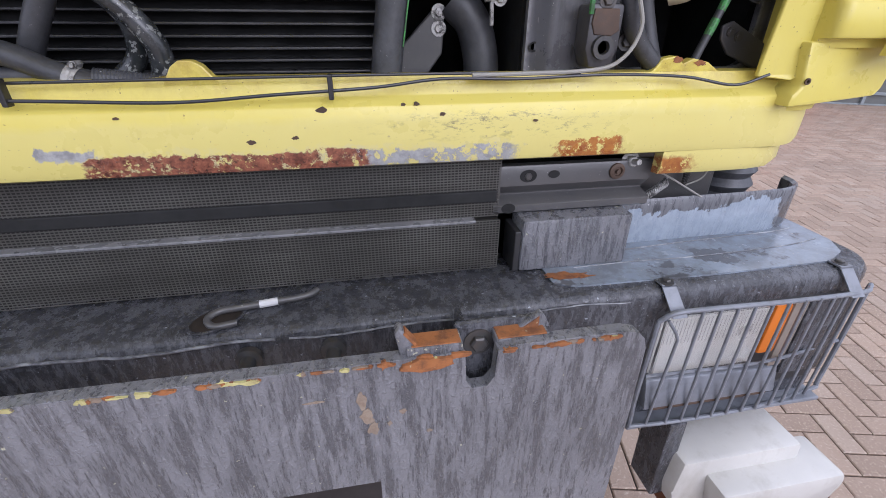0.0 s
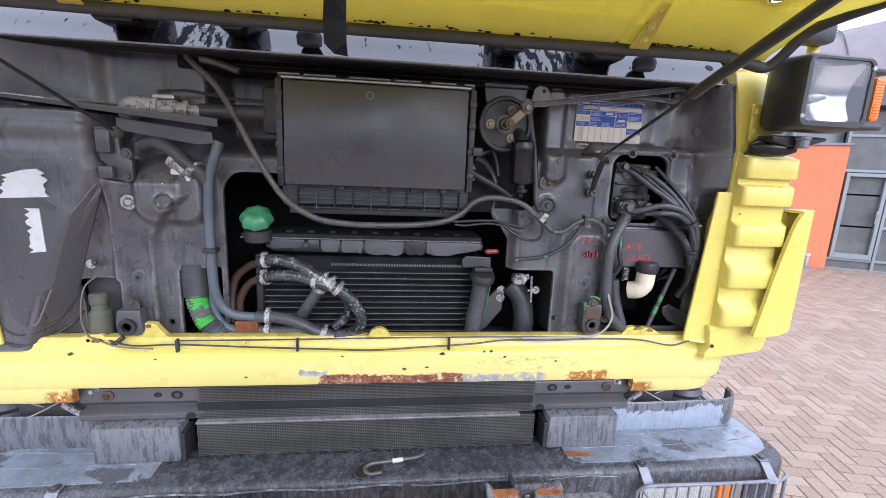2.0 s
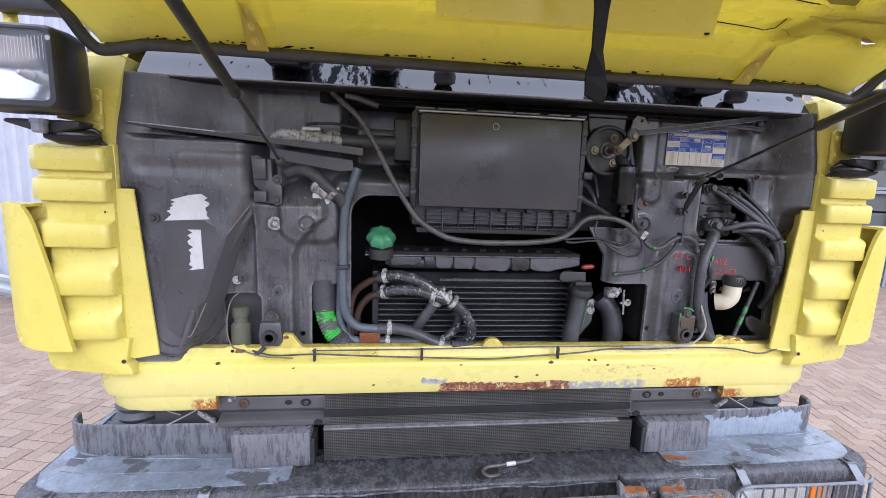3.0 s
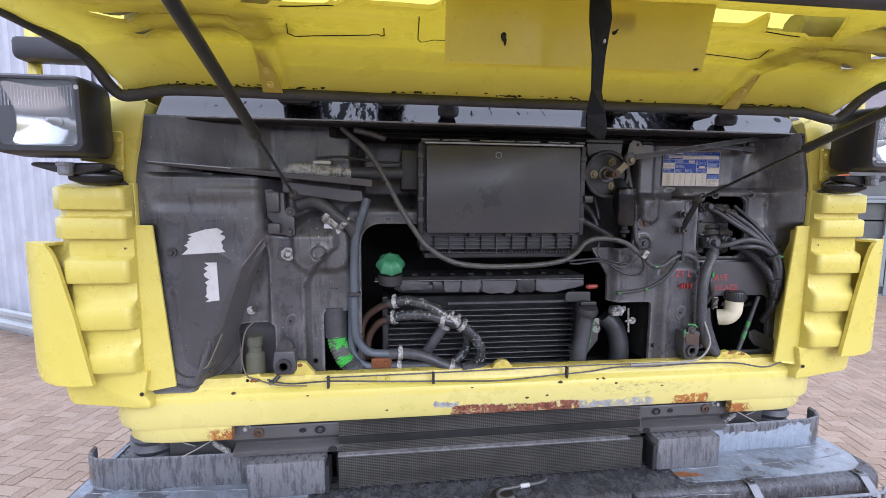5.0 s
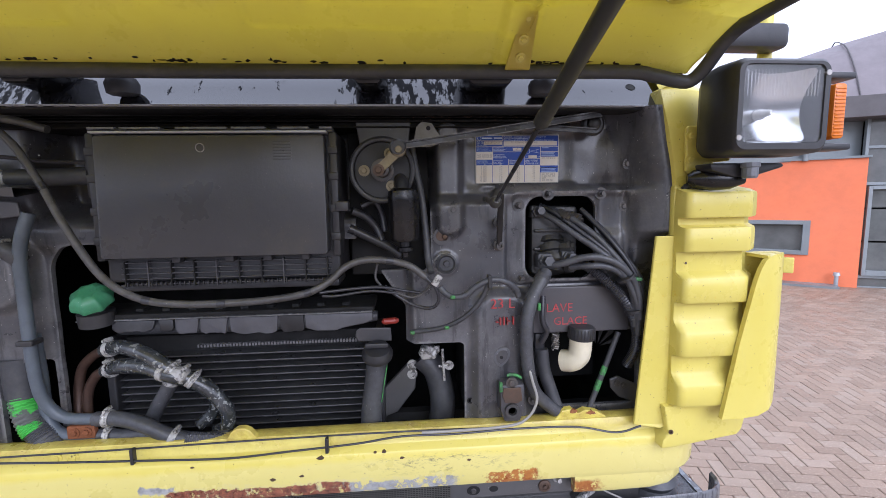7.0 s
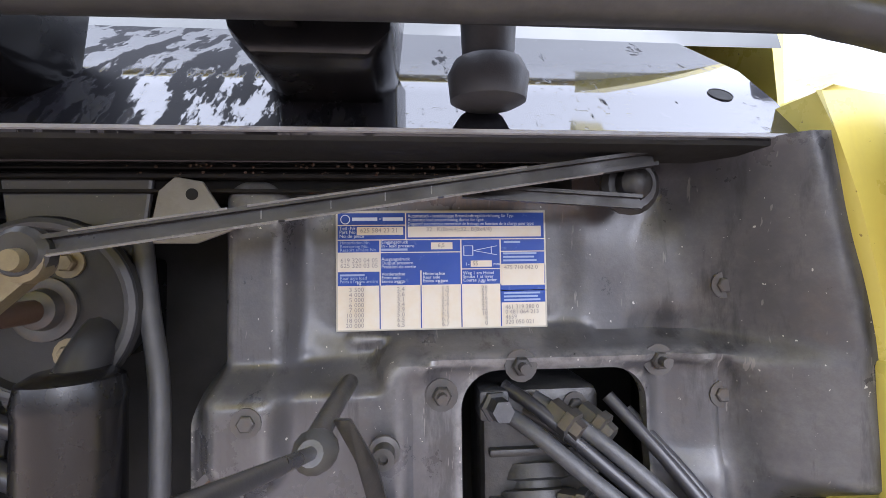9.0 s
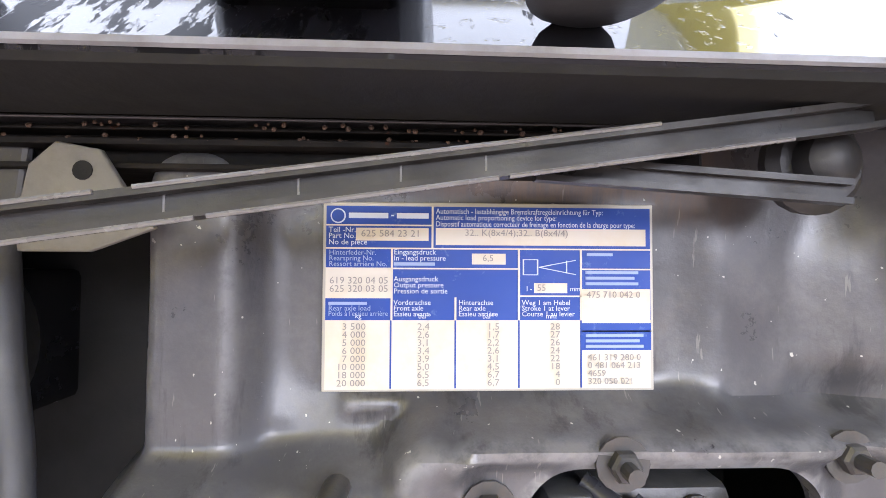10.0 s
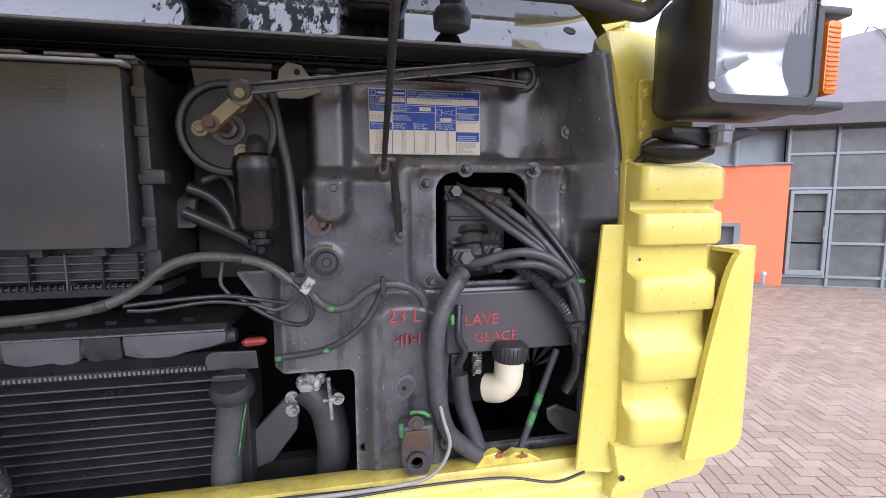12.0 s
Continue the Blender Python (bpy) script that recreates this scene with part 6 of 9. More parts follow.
words("6,5", 0.475, 0.300, 0.0056, "ink")
words("619 320 04 05", 0.012, 0.425, 0.0058, "ink", squeeze=1.03)
words("625 320 03 05", 0.012, 0.470, 0.0058, "ink", squeeze=1.03)
words("Eingangsdruck", 0.205, 0.265, 0.0044)
words("In - lead pressure", 0.205, 0.298, 0.0044)
bars(0.205, 0.33, 0.308)
for i, t in enumerate(("Hinterfeder-Nr.", "Rearspring No.", "Ressort arrière No.")):
    words(t, 0.010, 0.268 + 0.031 * i, 0.0043, "print_worn")
words("Ausgangsdruck", 0.205, 0.412, 0.0044)
words("Output pressure", 0.205, 0.445, 0.0044)
words("Pression de sortie", 0.205, 0.478, 0.0044)
bars(0.010, 0.125, 0.525, 1, 0.016, "print_worn", 0.031)
words("Rear axle load", 0.010, 0.571, 0.0043, "print_worn")
words("Poids à l'essieu arrière", 0.010, 0.600, 0.0043, "print_worn", squeeze=0.9)
words("kg", 0.09, 0.612, 0.0042)
for u, lines in ((0.205, ("Vorderachse", "Front axle", "Essieu avant")), (0.402, ("Hinterachse", "Rear axle", "Essieu arrière")), (0.596, ("Weg 1 am Hebel", "Stroke 1 at lever", "Course 1 au levier"))):
    for i, t in enumerate(lines):
        words(t, u, 0.540 + 0.031 * i, 0.0043)
words("bar*", 0.28, 0.614, 0.0043)
words("bar*", 0.475, 0.614, 0.0043)
words("mm", 0.67, 0.614, 0.0043)
words("l -", 0.61, 0.463, 0.0044)
words("55", 0.643, 0.462, 0.0056, "ink")
words("mm", 0.745, 0.463, 0.0042)
bars(0.80, 0.88, 0.252, 1, 0.016)
bars(0.795, 0.96, 0.352, 3, 0.016, "print_worn", 0.031)
bars(0.795, 0.975, 0.700, 3, 0.016, "print_worn", 0.030)
words("475 710 042 0", 0.797, 0.500, 0.0058, "ink", squeeze=0.98)
for i, t in enumerate(("461 319 280 0", "0 481 064 213", "4659", "320 050 021")):
    words(t, 0.800, 0.845 + 0.0435 * i, 0.0056, "ink", squeeze=1.0)
for i, (a, b, c, d) in enumerate((("3 500", "2,4", "1,5", "28"), ("4 000", "2,6", "1,7", "27"), ("5 000", "3,1", "2,2", "26"), ("6 000", "3,4", "2,6", "24"), ("7 000", "3,9", "3,1", "22"), ("10 000", "5,0", "4,5", "18"), ("18 000", "6,5", "6,7", "4"), ("20 000", "6,5", "6,7", "0"))):
    v = 0.675 + 0.0435 * i
    words(a, 0.123, v, 0.0056, "ink", "RIGHT", 1.1)
    words(b, 0.277, v, 0.0056, "ink", "LEFT", 1.1)
    words(c, 0.490, v, 0.0056, "ink", "LEFT", 1.1)
    words(d, 0.715, v, 0.0056, "ink", "RIGHT", 1.1)
for u0, u1, v0, v1 in ((0.600, 0.648, 0.288, 0.292), (0.600, 0.648, 0.372, 0.376), (0.600, 0.604, 0.288, 0.376), (0.644, 0.648, 0.288, 0.376), (0.735, 0.738, 0.295, 0.365)):
    field(u0, u1, v0, v1, "print", 2, "diagram_line")
for v1 in (0.292, 0.372):
    p0 = Vector((PX + PW * 0.650, PY - 0.0009, PZ + PH * (1 - 0.332)))
    p1 = Vector((PX + PW * 0.765, PY - 0.0009, PZ + PH * (1 - v1)))
    part("diagram_line", rod(p0, p1, 0.0003, seg=6), "print", plate)

# ---- truck: things on the passenger side of the firewall ----
shelf = part("ledge", sweep([(-0.915, -0.020), (-0.77, -0.024), (-0.56, -0.032), (-0.45, -0.036), (-0.335, -0.030)], ((-0.10, 1.966), (-0.002, 1.958), (0.001, 1.9595), (0.003, 1.957), (0.001, 1.953), (-0.004, 1.952), (-0.10, 1.956))), "sheet", truck, "dark grey sloping sheet ledge", smooth=True)
for v in shelf.data.vertices:
    k = (v.co.x + 0.905) / 0.57
    v.co.z -= 0.040 * k + (0.012 * k if v.co.z < 1.9555 else 0.0)
# pale strip laid on the lip where it catches the light
part("bare_lip", tube([(x, y, 1.9592 - 0.040 * (x + 0.905) / 0.57) for x, y in ((-0.905, -0.0225), (-0.84, -0.0245), (-0.77, -0.0265), (-0.70, -0.029))], 0.0016, 6, 4), "lip_white", shelf, "pale strip for the light on the ledge's lip", smooth=True)
elbow = part("heater_elbow", tube(((-0.572, 0.055, 1.915), (-0.568, 0.045, 1.938), (-0.545, 0.035, 1.948), (-0.505, 0.035, 1.945)), 0.021, 14, 6), "zinc", truck, "corroded white alloy pipe elbow", smooth=True)
part("ledge_stay", slab(((-0.58, 1.915), (-0.365, 1.890), (-0.362, 1.862), (-0.40, 1.858), (-0.58, 1.885)), 0.010, 0.016, 0.002), "sheet", truck, "folded stay under the ledge")
heater_valve = valve = part("heater_valve", turned((-0.505, 0.036, 1.944), (1, 0, -0.05), ((0, 0.020), (0.004, 0.025), (0.014, 0.025), (0.016, 0.019), (0.03, 0.022), (0.055, 0.022), (0.06, 0.017), (0.068, 0.017), (0.07, 0.023), (0.084, 0.023), (0.086, 0.017), (0.11, 0.017)), 16), "zinc", truck, "corroded alloy heater valve", smooth=True)
for x in (-0.492, -0.432):
    bolt(valve, x, 0.016, 1.922, 0.005, 0.006, "bolt")
part("valve_top", box(-0.50, -0.45, 0.02, 0.06, 1.962, 1.974, 0.003), "steel", valve)
part("control_wire", tube(((-0.49, 0.03, 1.98), (-0.42, 0.03, 1.985), (-0.33, 0.04, 1.975), (-0.25, 0.05, 1.972)), 0.004, 8), "cable", valve)
part("heater_pipe", tube(((-0.40, 0.038, 1.940), (-0.34, 0.05, 1.942), (-0.25, 0.06, 1.945)), 0.019, 14, 6), "rubber", truck, smooth=True)
part("heater_box", box(-0.255, -0.175, 0.045, 0.19, 1.895, 2.012, 0.008), "black", truck, "black heater valve housing", smooth=True)
bm = slab(((-0.628, 1.892), (-0.576, 1.882), (-0.574, 1.828), (-0.550, 1.815), (-0.550, 1.765), (-0.604, 1.768), (-0.606, 1.80), (-0.622, 1.815)), 0.006, 0.020, 0.003)
for z0, z1 in ((1.83, 1.885), (1.77, 1.80)):
    box(-0.618, -0.585, -0.012, 0.01, z0, z1, 0.005, bm)
bracket = part("strut_bracket", bm, "sheet", truck, "grey bolted strut bracket with scuffs", smooth=True)
for x, z in ((-0.612, 1.878), (-0.561, 1.83), (-0.562, 1.776)):
    bolt(bracket, x, 0.006, z, 0.008, 0.006, "bolt")
part("heater_hose_elbow", tube(((-0.54, 0.03, 1.850), (-0.50, 0.02, 1.860), (-0.465, 0.016, 1.845), (-0.43, 0.012, 1.815), (-0.40, 0.015, 1.79), (-0.385, 0.03, 1.765)), 0.017, 14, 6), "rubber", truck, smooth=True)
wh = part("white_fitting", turned((-0.470, 0.025, 1.826), (0.75, -0.1, -0.62), ((0, 0.012), (0.006, 0.022), (0.018, 0.023), (0.022, 0.018), (0.05, 0.018), (0.054, 0.013)), 14), "zinc", truck, "white corroded alloy hose end", smooth=True)
clamp(wh, (-0.415, 0.014, 1.795), (0.75, -0.1, -0.62), 0.0175)
rng = random.Random(5)
bm = slab([(-0.447 + (0.026 + 0.004 * rng.random()) * math.cos(a), 1.794 + (0.026 + 0.004 * rng.random()) * math.sin(a)) for a in [i * math.pi / 9 for i in range(18)]], 0.026, 0.034, 0.001)
part("corrosion", bm, "white", wh, "white powdery corrosion")

# thin cover plate with torn tape on the bulge, and the rolled lower lip of the sheet
cover_pts = [(-0.825, 1.823), (-0.612, 1.789), (-0.632, 1.735), (-0.668, 1.64), (-0.702, 1.54), (-0.728, 1.46), (-0.745, 1.425), (-0.775, 1.402), (-0.815, 1.40), (-0.842, 1.425), (-0.850, 1.50), (-0.846, 1.62), (-0.838, 1.72)]


def cover_y(x, z):
    return float(relief(np.array(x), np.array(z))) - 0.0032


def plate_grid(outline, lift, thick):
    """A thin plate that follows the bulge inside an outline."""
    bm = bmesh.new()
    front = [bm.verts.new((x, cover_y(x, z) - lift, z)) for x, z in outline]
    back = [bm.verts.new((x, cover_y(x, z) - lift + thick, z)) for x, z in outline]
    n = len(outline)
    cx, cz = sum(x for x, z in outline) / n, sum(z for x, z in outline) / n
    rings = [front]
    for k in (0.75, 0.5, 0.25):
        rings.append([bm.verts.new((cx + (x - cx) * k, cover_y(cx + (x - cx) * k, cz + (z - cz) * k) - lift, cz + (z - cz) * k)) for x, z in outline])
    for lo, hi in zip(rings, rings[1:]):
        for i in range(n):
            bm.faces.new((lo[i], lo[(i + 1) % n], hi[(i + 1) % n], hi[i]))
    bm.faces.new(rings[-1])
    for i in range(n):
        bm.faces.new((front[i], back[i], back[(i + 1) % n], front[(i + 1) % n]))
    return bm


cover = part("side_cover", plate_grid(cover_pts, 0.0, 0.006), "sheet", truck, "thin dark grey cover plate with torn tape")
for pts, r in ((((-0.905, 1.405), (-0.876, 1.366), (-0.834, 1.351), (-0.790, 1.361), (-0.752, 1.385), (-0.726, 1.418)), 0.0034), (((-0.885, 1.425), (-0.862, 1.392), (-0.832, 1.378), (-0.795, 1.386), (-0.764, 1.408), (-0.740, 1.445)), 0.0028)):
    part("lip_roll", tube([(x, cover_y(x, z) + 0.0028, z) for x, z in pts], r, 10, 6), "black", firewall, smooth=True)
part("crease", tube(((-0.795, -0.026, 1.405), (-0.783, -0.027, 1.411), (-0.768, -0.0265, 1.44), (-0.742, -0.0245, 1.50)), 0.0022, 8, 6), "crease", cover, "dusty yellow crease")


def torn(x0, x1, z0, z1, seed, ragged):
    """A strip of tape with one torn side."""
    r = random.Random(seed)
    pts = [(x0, z0), (x1, z0 + 0.004), (x1 - 0.004, z1)] if ragged == "side" else [(x0, z0), (x1, z0 + 0.006)]
    if ragged == "side":
        n = 14
        pts += [(x0 + r.uniform(-0.002, 0.013), z1 - (z1 - z0) * i / n) for i in range(n)]
    else:
        n = 9
        pts += [(x1 - r.uniform(0.0, 0.016), z0 + (z1 - z0) * (0.15 + 0.8 * i / n)) for i in range(n)]
        pts += [(x1 - 0.020, z1), (x1 - 0.05, z1 - 0.004)]
        pts += [(x0 + r.uniform(0.0, 0.018) + 0.012 * i / n, z0 + (z1 - z0) * (0.15 + 0.6 * i / n)) for i in range(n, 0, -1)]
    return slab(pts, lambda x, z: cover_y(x, z) - 0.0012, lambda x, z: cover_y(x, z) + 0.002)


part("tape", torn(-0.838, -0.727, 1.716, 1.787, 3, "both"), "tape", cover, "torn silver tape remains")
part("tape", torn(-0.784, -0.747, 1.587, 1.694, 8, "side"), "tape", cover, "torn silver tape remains")
bolt(cover, -0.863, -0.0175, 1.722, 0.008, 0.009, "bolt")

for x, y, z, r, mat in ((-0.573, 0.018, 1.712, 0.011, "zinc"), (-0.680, 0.026, 1.551, 0.007, "zinc"), (-0.668, 0.026, 1.556, 0.006, "bolt")):
    bolt(truck, x, y, z, r, 0.008, mat, name="panel_bolt")
part("bracket_ear", slab(((-0.598, 1.73), (-0.548, 1.728), (-0.545, 1.70), (-0.57, 1.69), (-0.60, 1.695)), 0.018, 0.024, 0.002), "sheet", truck)
latch = part("flap_latch", slab(((-0.612, 1.440), (-0.556, 1.440), (-0.552, 1.385), (-0.562, 1.37), (-0.612, 1.37), (-0.618, 1.40)), -0.012, 0.03, 0.006), "sheet", truck, "grey flap latch with a round socket", smooth=True)
part("latch_ear", slab([(-0.584 + 0.021 * math.cos(a), 1.446 + 0.020 * math.sin(a)) for a in [i * math.pi / 8 for i in range(16)]], 0.004, 0.012, 0.002), "bolt", latch)
bolt(latch, -0.584, 0.004, 1.456, 0.008, 0.006, "bolt")
part("socket", turned((-0.586, -0.01, 1.398), (0, -1, 0), ((0, 0.021), (0.012, 0.021), (0.012, 0.012), (0.002, 0.011)), 20), "black", latch, smooth=True)
part("latch_hook", tube(((-0.60, -0.012, 1.37), (-0.615, -0.018, 1.356), (-0.625, -0.02, 1.352)), 0.006, 8), "black", latch)
part("bottle_bay", box(-0.735, -0.60, 0.085, 0.092, 1.33, 1.53, 0.002), "sheet", truck, "dark sheet behind the washer bottle")
bottle = part("washer_bottle", turned((-0.674, 0.030, 1.345), (0, 0, 1), ((0, 0.024), (0.02, 0.027), (0.075, 0.027), (0.085, 0.019), (0.10, 0.019), (0.102, 0.022), (0.125, 0.022), (0.13, 0.016)), 18), "bottle", truck, "dirty clouded green washer bottle", smooth=True)
part("bottle_wire", tube(((-0.672, 0.03, 1.52), (-0.695, 0.012, 1.49), (-0.702, 0.0, 1.42), (-0.69, -0.004, 1.372), (-0.665, -0.01, 1.362), (-0.60, -0.034, 1.352), (-0.52, -0.036, 1.347)), 0.0021, 8), "wire_dull", truck, "thin dull wire", smooth=True)
duct = part("air_duct", turned((-0.452, 0.075, 1.545), (0.02, -0.05, -1), ((0, 0.036), (0.05, 0.036), (0.09, 0.034), (0.093, 0.030)), 22), "rubber", truck, "black air duct with a corrugated hose", smooth=True)
part("corrugated_hose", tube(((-0.450, 0.07, 1.462), (-0.443, 0.066, 1.43), (-0.425, 0.055, 1.395), (-0.398, 0.045, 1.362), (-0.37, 0.04, 1.335)), 0.0285, 18, 8, 0.003, 0.007), "hose", duct, "grey corrugated hose sprayed green")
part("green_spray", tube(((-0.450, 0.066, 1.462), (-0.444, 0.060, 1.432), (-0.428, 0.052, 1.398), (-0.415, 0.048, 1.38)), 0.0291, 18, 8, 0.003, 0.007), "green_spray", duct, "bright green paint")
bm = slab(((-0.50, 1.535), (-0.405, 1.537), (-0.402, 1.63), (-0.42, 1.66), (-0.46, 1.63), (-0.495, 1.58)), 0.052, 0.058, 0.001)
part("cover_plate", bm, "sheet", truck, "flat grey cover plate")
for x, z in ((-0.509, 1.388), (0.565, 1.40)):
    part("drain_hole", turned((x, relief(np.array(x), np.array(z)) - 0.001, z), (0, -1, 0), ((0, 0.007), (0.002, 0.008), (0.002, 0.0055), (0, 0.005)), 14), "cavity", truck)

for x, z, k in ((-0.571, 1.520, 1.0), (0.638, 1.516, 1.1)):
    yy = float(relief(np.array(x), np.array(z)))
    drop = [(x + k * (0.017 * math.cos(a) + 0.004 * math.sin(a)), z + k * (0.019 * math.sin(a) - 0.006 * (1 - abs(math.cos(a))) * (math.sin(a) < 0))) for a in [i * math.pi / 10 for i in range(20)]]
    dimple = part("drain_dimple", slab(drop, yy - 0.0022, yy + 0.004, 0.0016), "foam", truck, "drop-shaped pressed drain dimple", smooth=True)
    part("dimple_floor", slab([(x + (px - x) * 0.72, z + (pz - z) * 0.72) for px, pz in drop], yy - 0.0032, yy, 0.001), "sheet", dimple)
    part("hole", turned((x - 0.002, yy - 0.0032, z - 0.003), (0, -1, 0), ((0, 0.0042), (0.0008, 0.0040)), 12), "cavity", dimple)

# main cable loom across the fuse box
loom = part("cable_loom", tube(((-0.420, 0.03, 2.065), (-0.395, 0.015, 2.042), (-0.345, 0.0, 1.996), (-0.298, -0.01, 1.92), (-0.262, -0.02, 1.852), (-0.225, -0.028, 1.79), (-0.190, -0.034, 1.742), (-0.15, -0.042, 1.712), (-0.100, -0.045, 1.690), (-0.03, -0.048, 1.681), (0.046, -0.048, 1.680), (0.14, -0.042, 1.683), (0.215, -0.034, 1.694), (0.258, -0.022, 1.715), (0.290, -0.010, 1.742), (0.330, -0.004, 1.755), (0.385, -0.002, 1.752), (0.43, 0.0, 1.738), (0.462, 0.0, 1.712)), 0.0076, 12, 6), "cable_pale", truck, "dusty taped cable loom", smooth=True)
for p, ax in (((-0.10, -0.045, 1.690), (1, 0, -0.2)), ((0.046, -0.048, 1.680), (1, 0, 0)), ((0.215, -0.034, 1.694), (1, 0.1, 0.3)), ((0.385, -0.002, 1.752), (1, 0, -0.1)), ((-0.298, -0.01, 1.92), (0.5, -0.1, -0.8))):
    d = Vector(ax).normalized()
    part("tape_band", turned(Vector(p) - d * 0.008, d, ((0, 0.0083), (0.016, 0.0083)), 12), "cable", loom)
part("cable_stub", tube(((-0.385, 0.02, 2.058), (-0.35, 0.02, 2.052), (-0.298, 0.02, 2.036)), 0.0085, 10), "cable_pale", truck, "short dusty cable end", smooth=True)
for pts, r, mat in (
    (((0.235, -0.02, 1.690), (0.30, 0.0, 1.692), (0.36, 0.02, 1.69), (0.41, 0.035, 1.678), (0.45, 0.03, 1.672)), 0.0035, "cable"),
    (((0.24, -0.02, 1.683), (0.27, -0.01, 1.68), (0.34, 0.01, 1.684), (0.40, 0.03, 1.672)), 0.003, "cable"),
    (((0.462, 0.0, 1.712), (0.482, 0.0, 1.69), (0.490, 0.005, 1.66), (0.475, 0.015, 1.64), (0.44, 0.025, 1.643), (0.40, 0.03, 1.665), (0.37, 0.03, 1.69)), 0.004, "cable"),
    (((0.40, 0.03, 1.672), (0.43, 0.03, 1.662), (0.455, 0.025, 1.672), (0.47, 0.01, 1.69)), 0.003, "cable_pale"),
    (((0.493, 0.0, 1.690), (0.505, -0.002, 1.676), (0.525, -0.004, 1.667), (0.55, -0.006, 1.672), (0.575, -0.008, 1.692), (0.60, -0.008, 1.703), (0.63, -0.006, 1.702), (0.66, 0.0, 1.685), (0.672, 0.01, 1.662)), 0.007, "hose"),
    (((0.60, -0.004, 1.695), (0.590, 0.0, 1.668), (0.572, 0.004, 1.640), (0.54, 0.01, 1.612), (0.50, 0.02, 1.592), (0.46, 0.03, 1.583), (0.425, 0.04, 1.578)), 0.0055, "rubber"),
    (((0.355, 0.03, 1.742), (0.35, 0.03, 1.71), (0.362, 0.03, 1.69)), 0.003, "cable_pale"),
    (((0.30, 0.06, 1.86), (0.33, 0.07, 1.845), (0.352, 0.075, 1.82), (0.365, 0.07, 1.79)), 0.009, "cable"),
    (((0.29, 0.07, 1.82), (0.33, 0.075, 1.80), (0.38, 0.07, 1.775), (0.41, 0.06, 1.755)), 0.011, "cable"),
    (((0.437, 0.05, 2.005), (0.446, 0.045, 1.95), (0.457, 0.04, 1.89), (0.464, 0.03, 1.82), (0.469, 0.02, 1.75), (0.475, 0.0, 1.722)), 0.0078, "rubber"),
    (((0.32, 0.07, 1.87), (0.35, 0.075, 1.88), (0.365, 0.08, 1.85), (0.372, 0.075, 1.81)), 0.007, "cable"),
):
    part("cable", tube(pts, r, 10, 8), mat, truck, smooth=True)
conn = part("connector", box(-0.0075, 0.0075, -0.006, 0.006, -0.013, 0.013, 0.002), "zinc", truck, "white plug connector")
conn.matrix_basis = pose(0.486, -0.004, 1.706, 0, 35, 0)
for p in ((0.520, -0.005, 1.668), (0.508, 0.018, 1.593), (0.43, 0.038, 1.578)):
    part("green_tag", box(p[0] - 0.006, p[0] + 0.006, p[1] - 0.0085, p[1] + 0.004, p[2] - 0.0042, p[2] + 0.0042, 0.003), "green_mark", truck, "green marker paint")
part("green_tag", box(0.712, 0.719, -0.010, 0.0, 1.630, 1.648, 0.002), "green_mark", truck, "green marker paint")
part("loom_tie", box(0.598, 0.606, -0.018, 0.006, 1.686, 1.716, 0.002), "black", truck)

# ---- truck: driver's side ----
pcx, pcz = 0.785, 1.788
for x, z in ((0.683, 1.866), (0.752, 1.891), (0.880, 1.891), (0.690, 1.695)):
    y0 = float(relief(np.array(x), np.array(z)))
    st = part("stud", hexagon((x, y0, z), (0, -1, 0), 0.0085, 0.008), "bolt", truck, "stud with nut and washer")
    part("thread", rod((x, y0 - 0.007, z), (x, y0 - 0.017, z), 0.0045, seg=10), "bolt", st)
lever = part("strut_lever", slab(((0.612, 1.892), (0.622, 1.892), (0.632, 1.84), (0.638, 1.79), (0.638, 1.768), (0.628, 1.768), (0.625, 1.80), (0.617, 1.85)), lambda x, z: 0.026 - 0.095 * max(0.0, (z - 1.79) / 0.1) ** 1.3, lambda x, z: 0.031 - 0.095 * max(0.0, (z - 1.79) / 0.1) ** 1.3, 0.001), "link", truck, "narrow rusty strut lever", smooth=True)
part("lever_foot", tube(((0.605, 0.05, 1.882), (0.602, 0.0, 1.880), (0.600, -0.06, 1.877)), 0.007, 10), "bolt", lever, smooth=True)
for x, y, z in ((0.634, 0.024, 1.828), (0.633, 0.022, 1.776)):
    part("screw", turned((x, y + 0.016, z), (0, -1, 0), ((0, 0.013), (0.004, 0.013), (0.005, 0.009), (0.018, 0.009), (0.018, 0.004), (0.013, 0.0035)), 16), "bolt", lever, smooth=True)
ear = part("rusty_ring", turned((0.502, 0.052, 1.798), (0, -1, 0), ((0, 0.020), (0.010, 0.020), (0.010, 0.009), (0.003, 0.008)), 20), "sheet", truck, smooth=True)
part("rust_spot", turned((0.500, 0.0425, 1.800), (0, -1, 0), ((0, 0.012), (0.001, 0.011)), 14), "rust_dark", ear)
bolt(ear, 0.508, 0.044, 1.798, 0.006, 0.009, "rust_dark")
part("grommet", turned((0.512, 0.05, 1.735), (0, -1, 0), ((0, 0.024), (0.008, 0.024), (0.010, 0.02), (0.005, 0.016), (0.005, 0.008), (0.011, 0.006)), 22), "rubber", truck, smooth=True)
for x, z in ((0.528, 1.858), (0.938, 1.958), (0.935, 1.86)):
    bolt(truck, x, float(relief(np.array(x), np.array(z))) + 0.001, z, 0.007, 0.005, "bolt", name="panel_bolt")
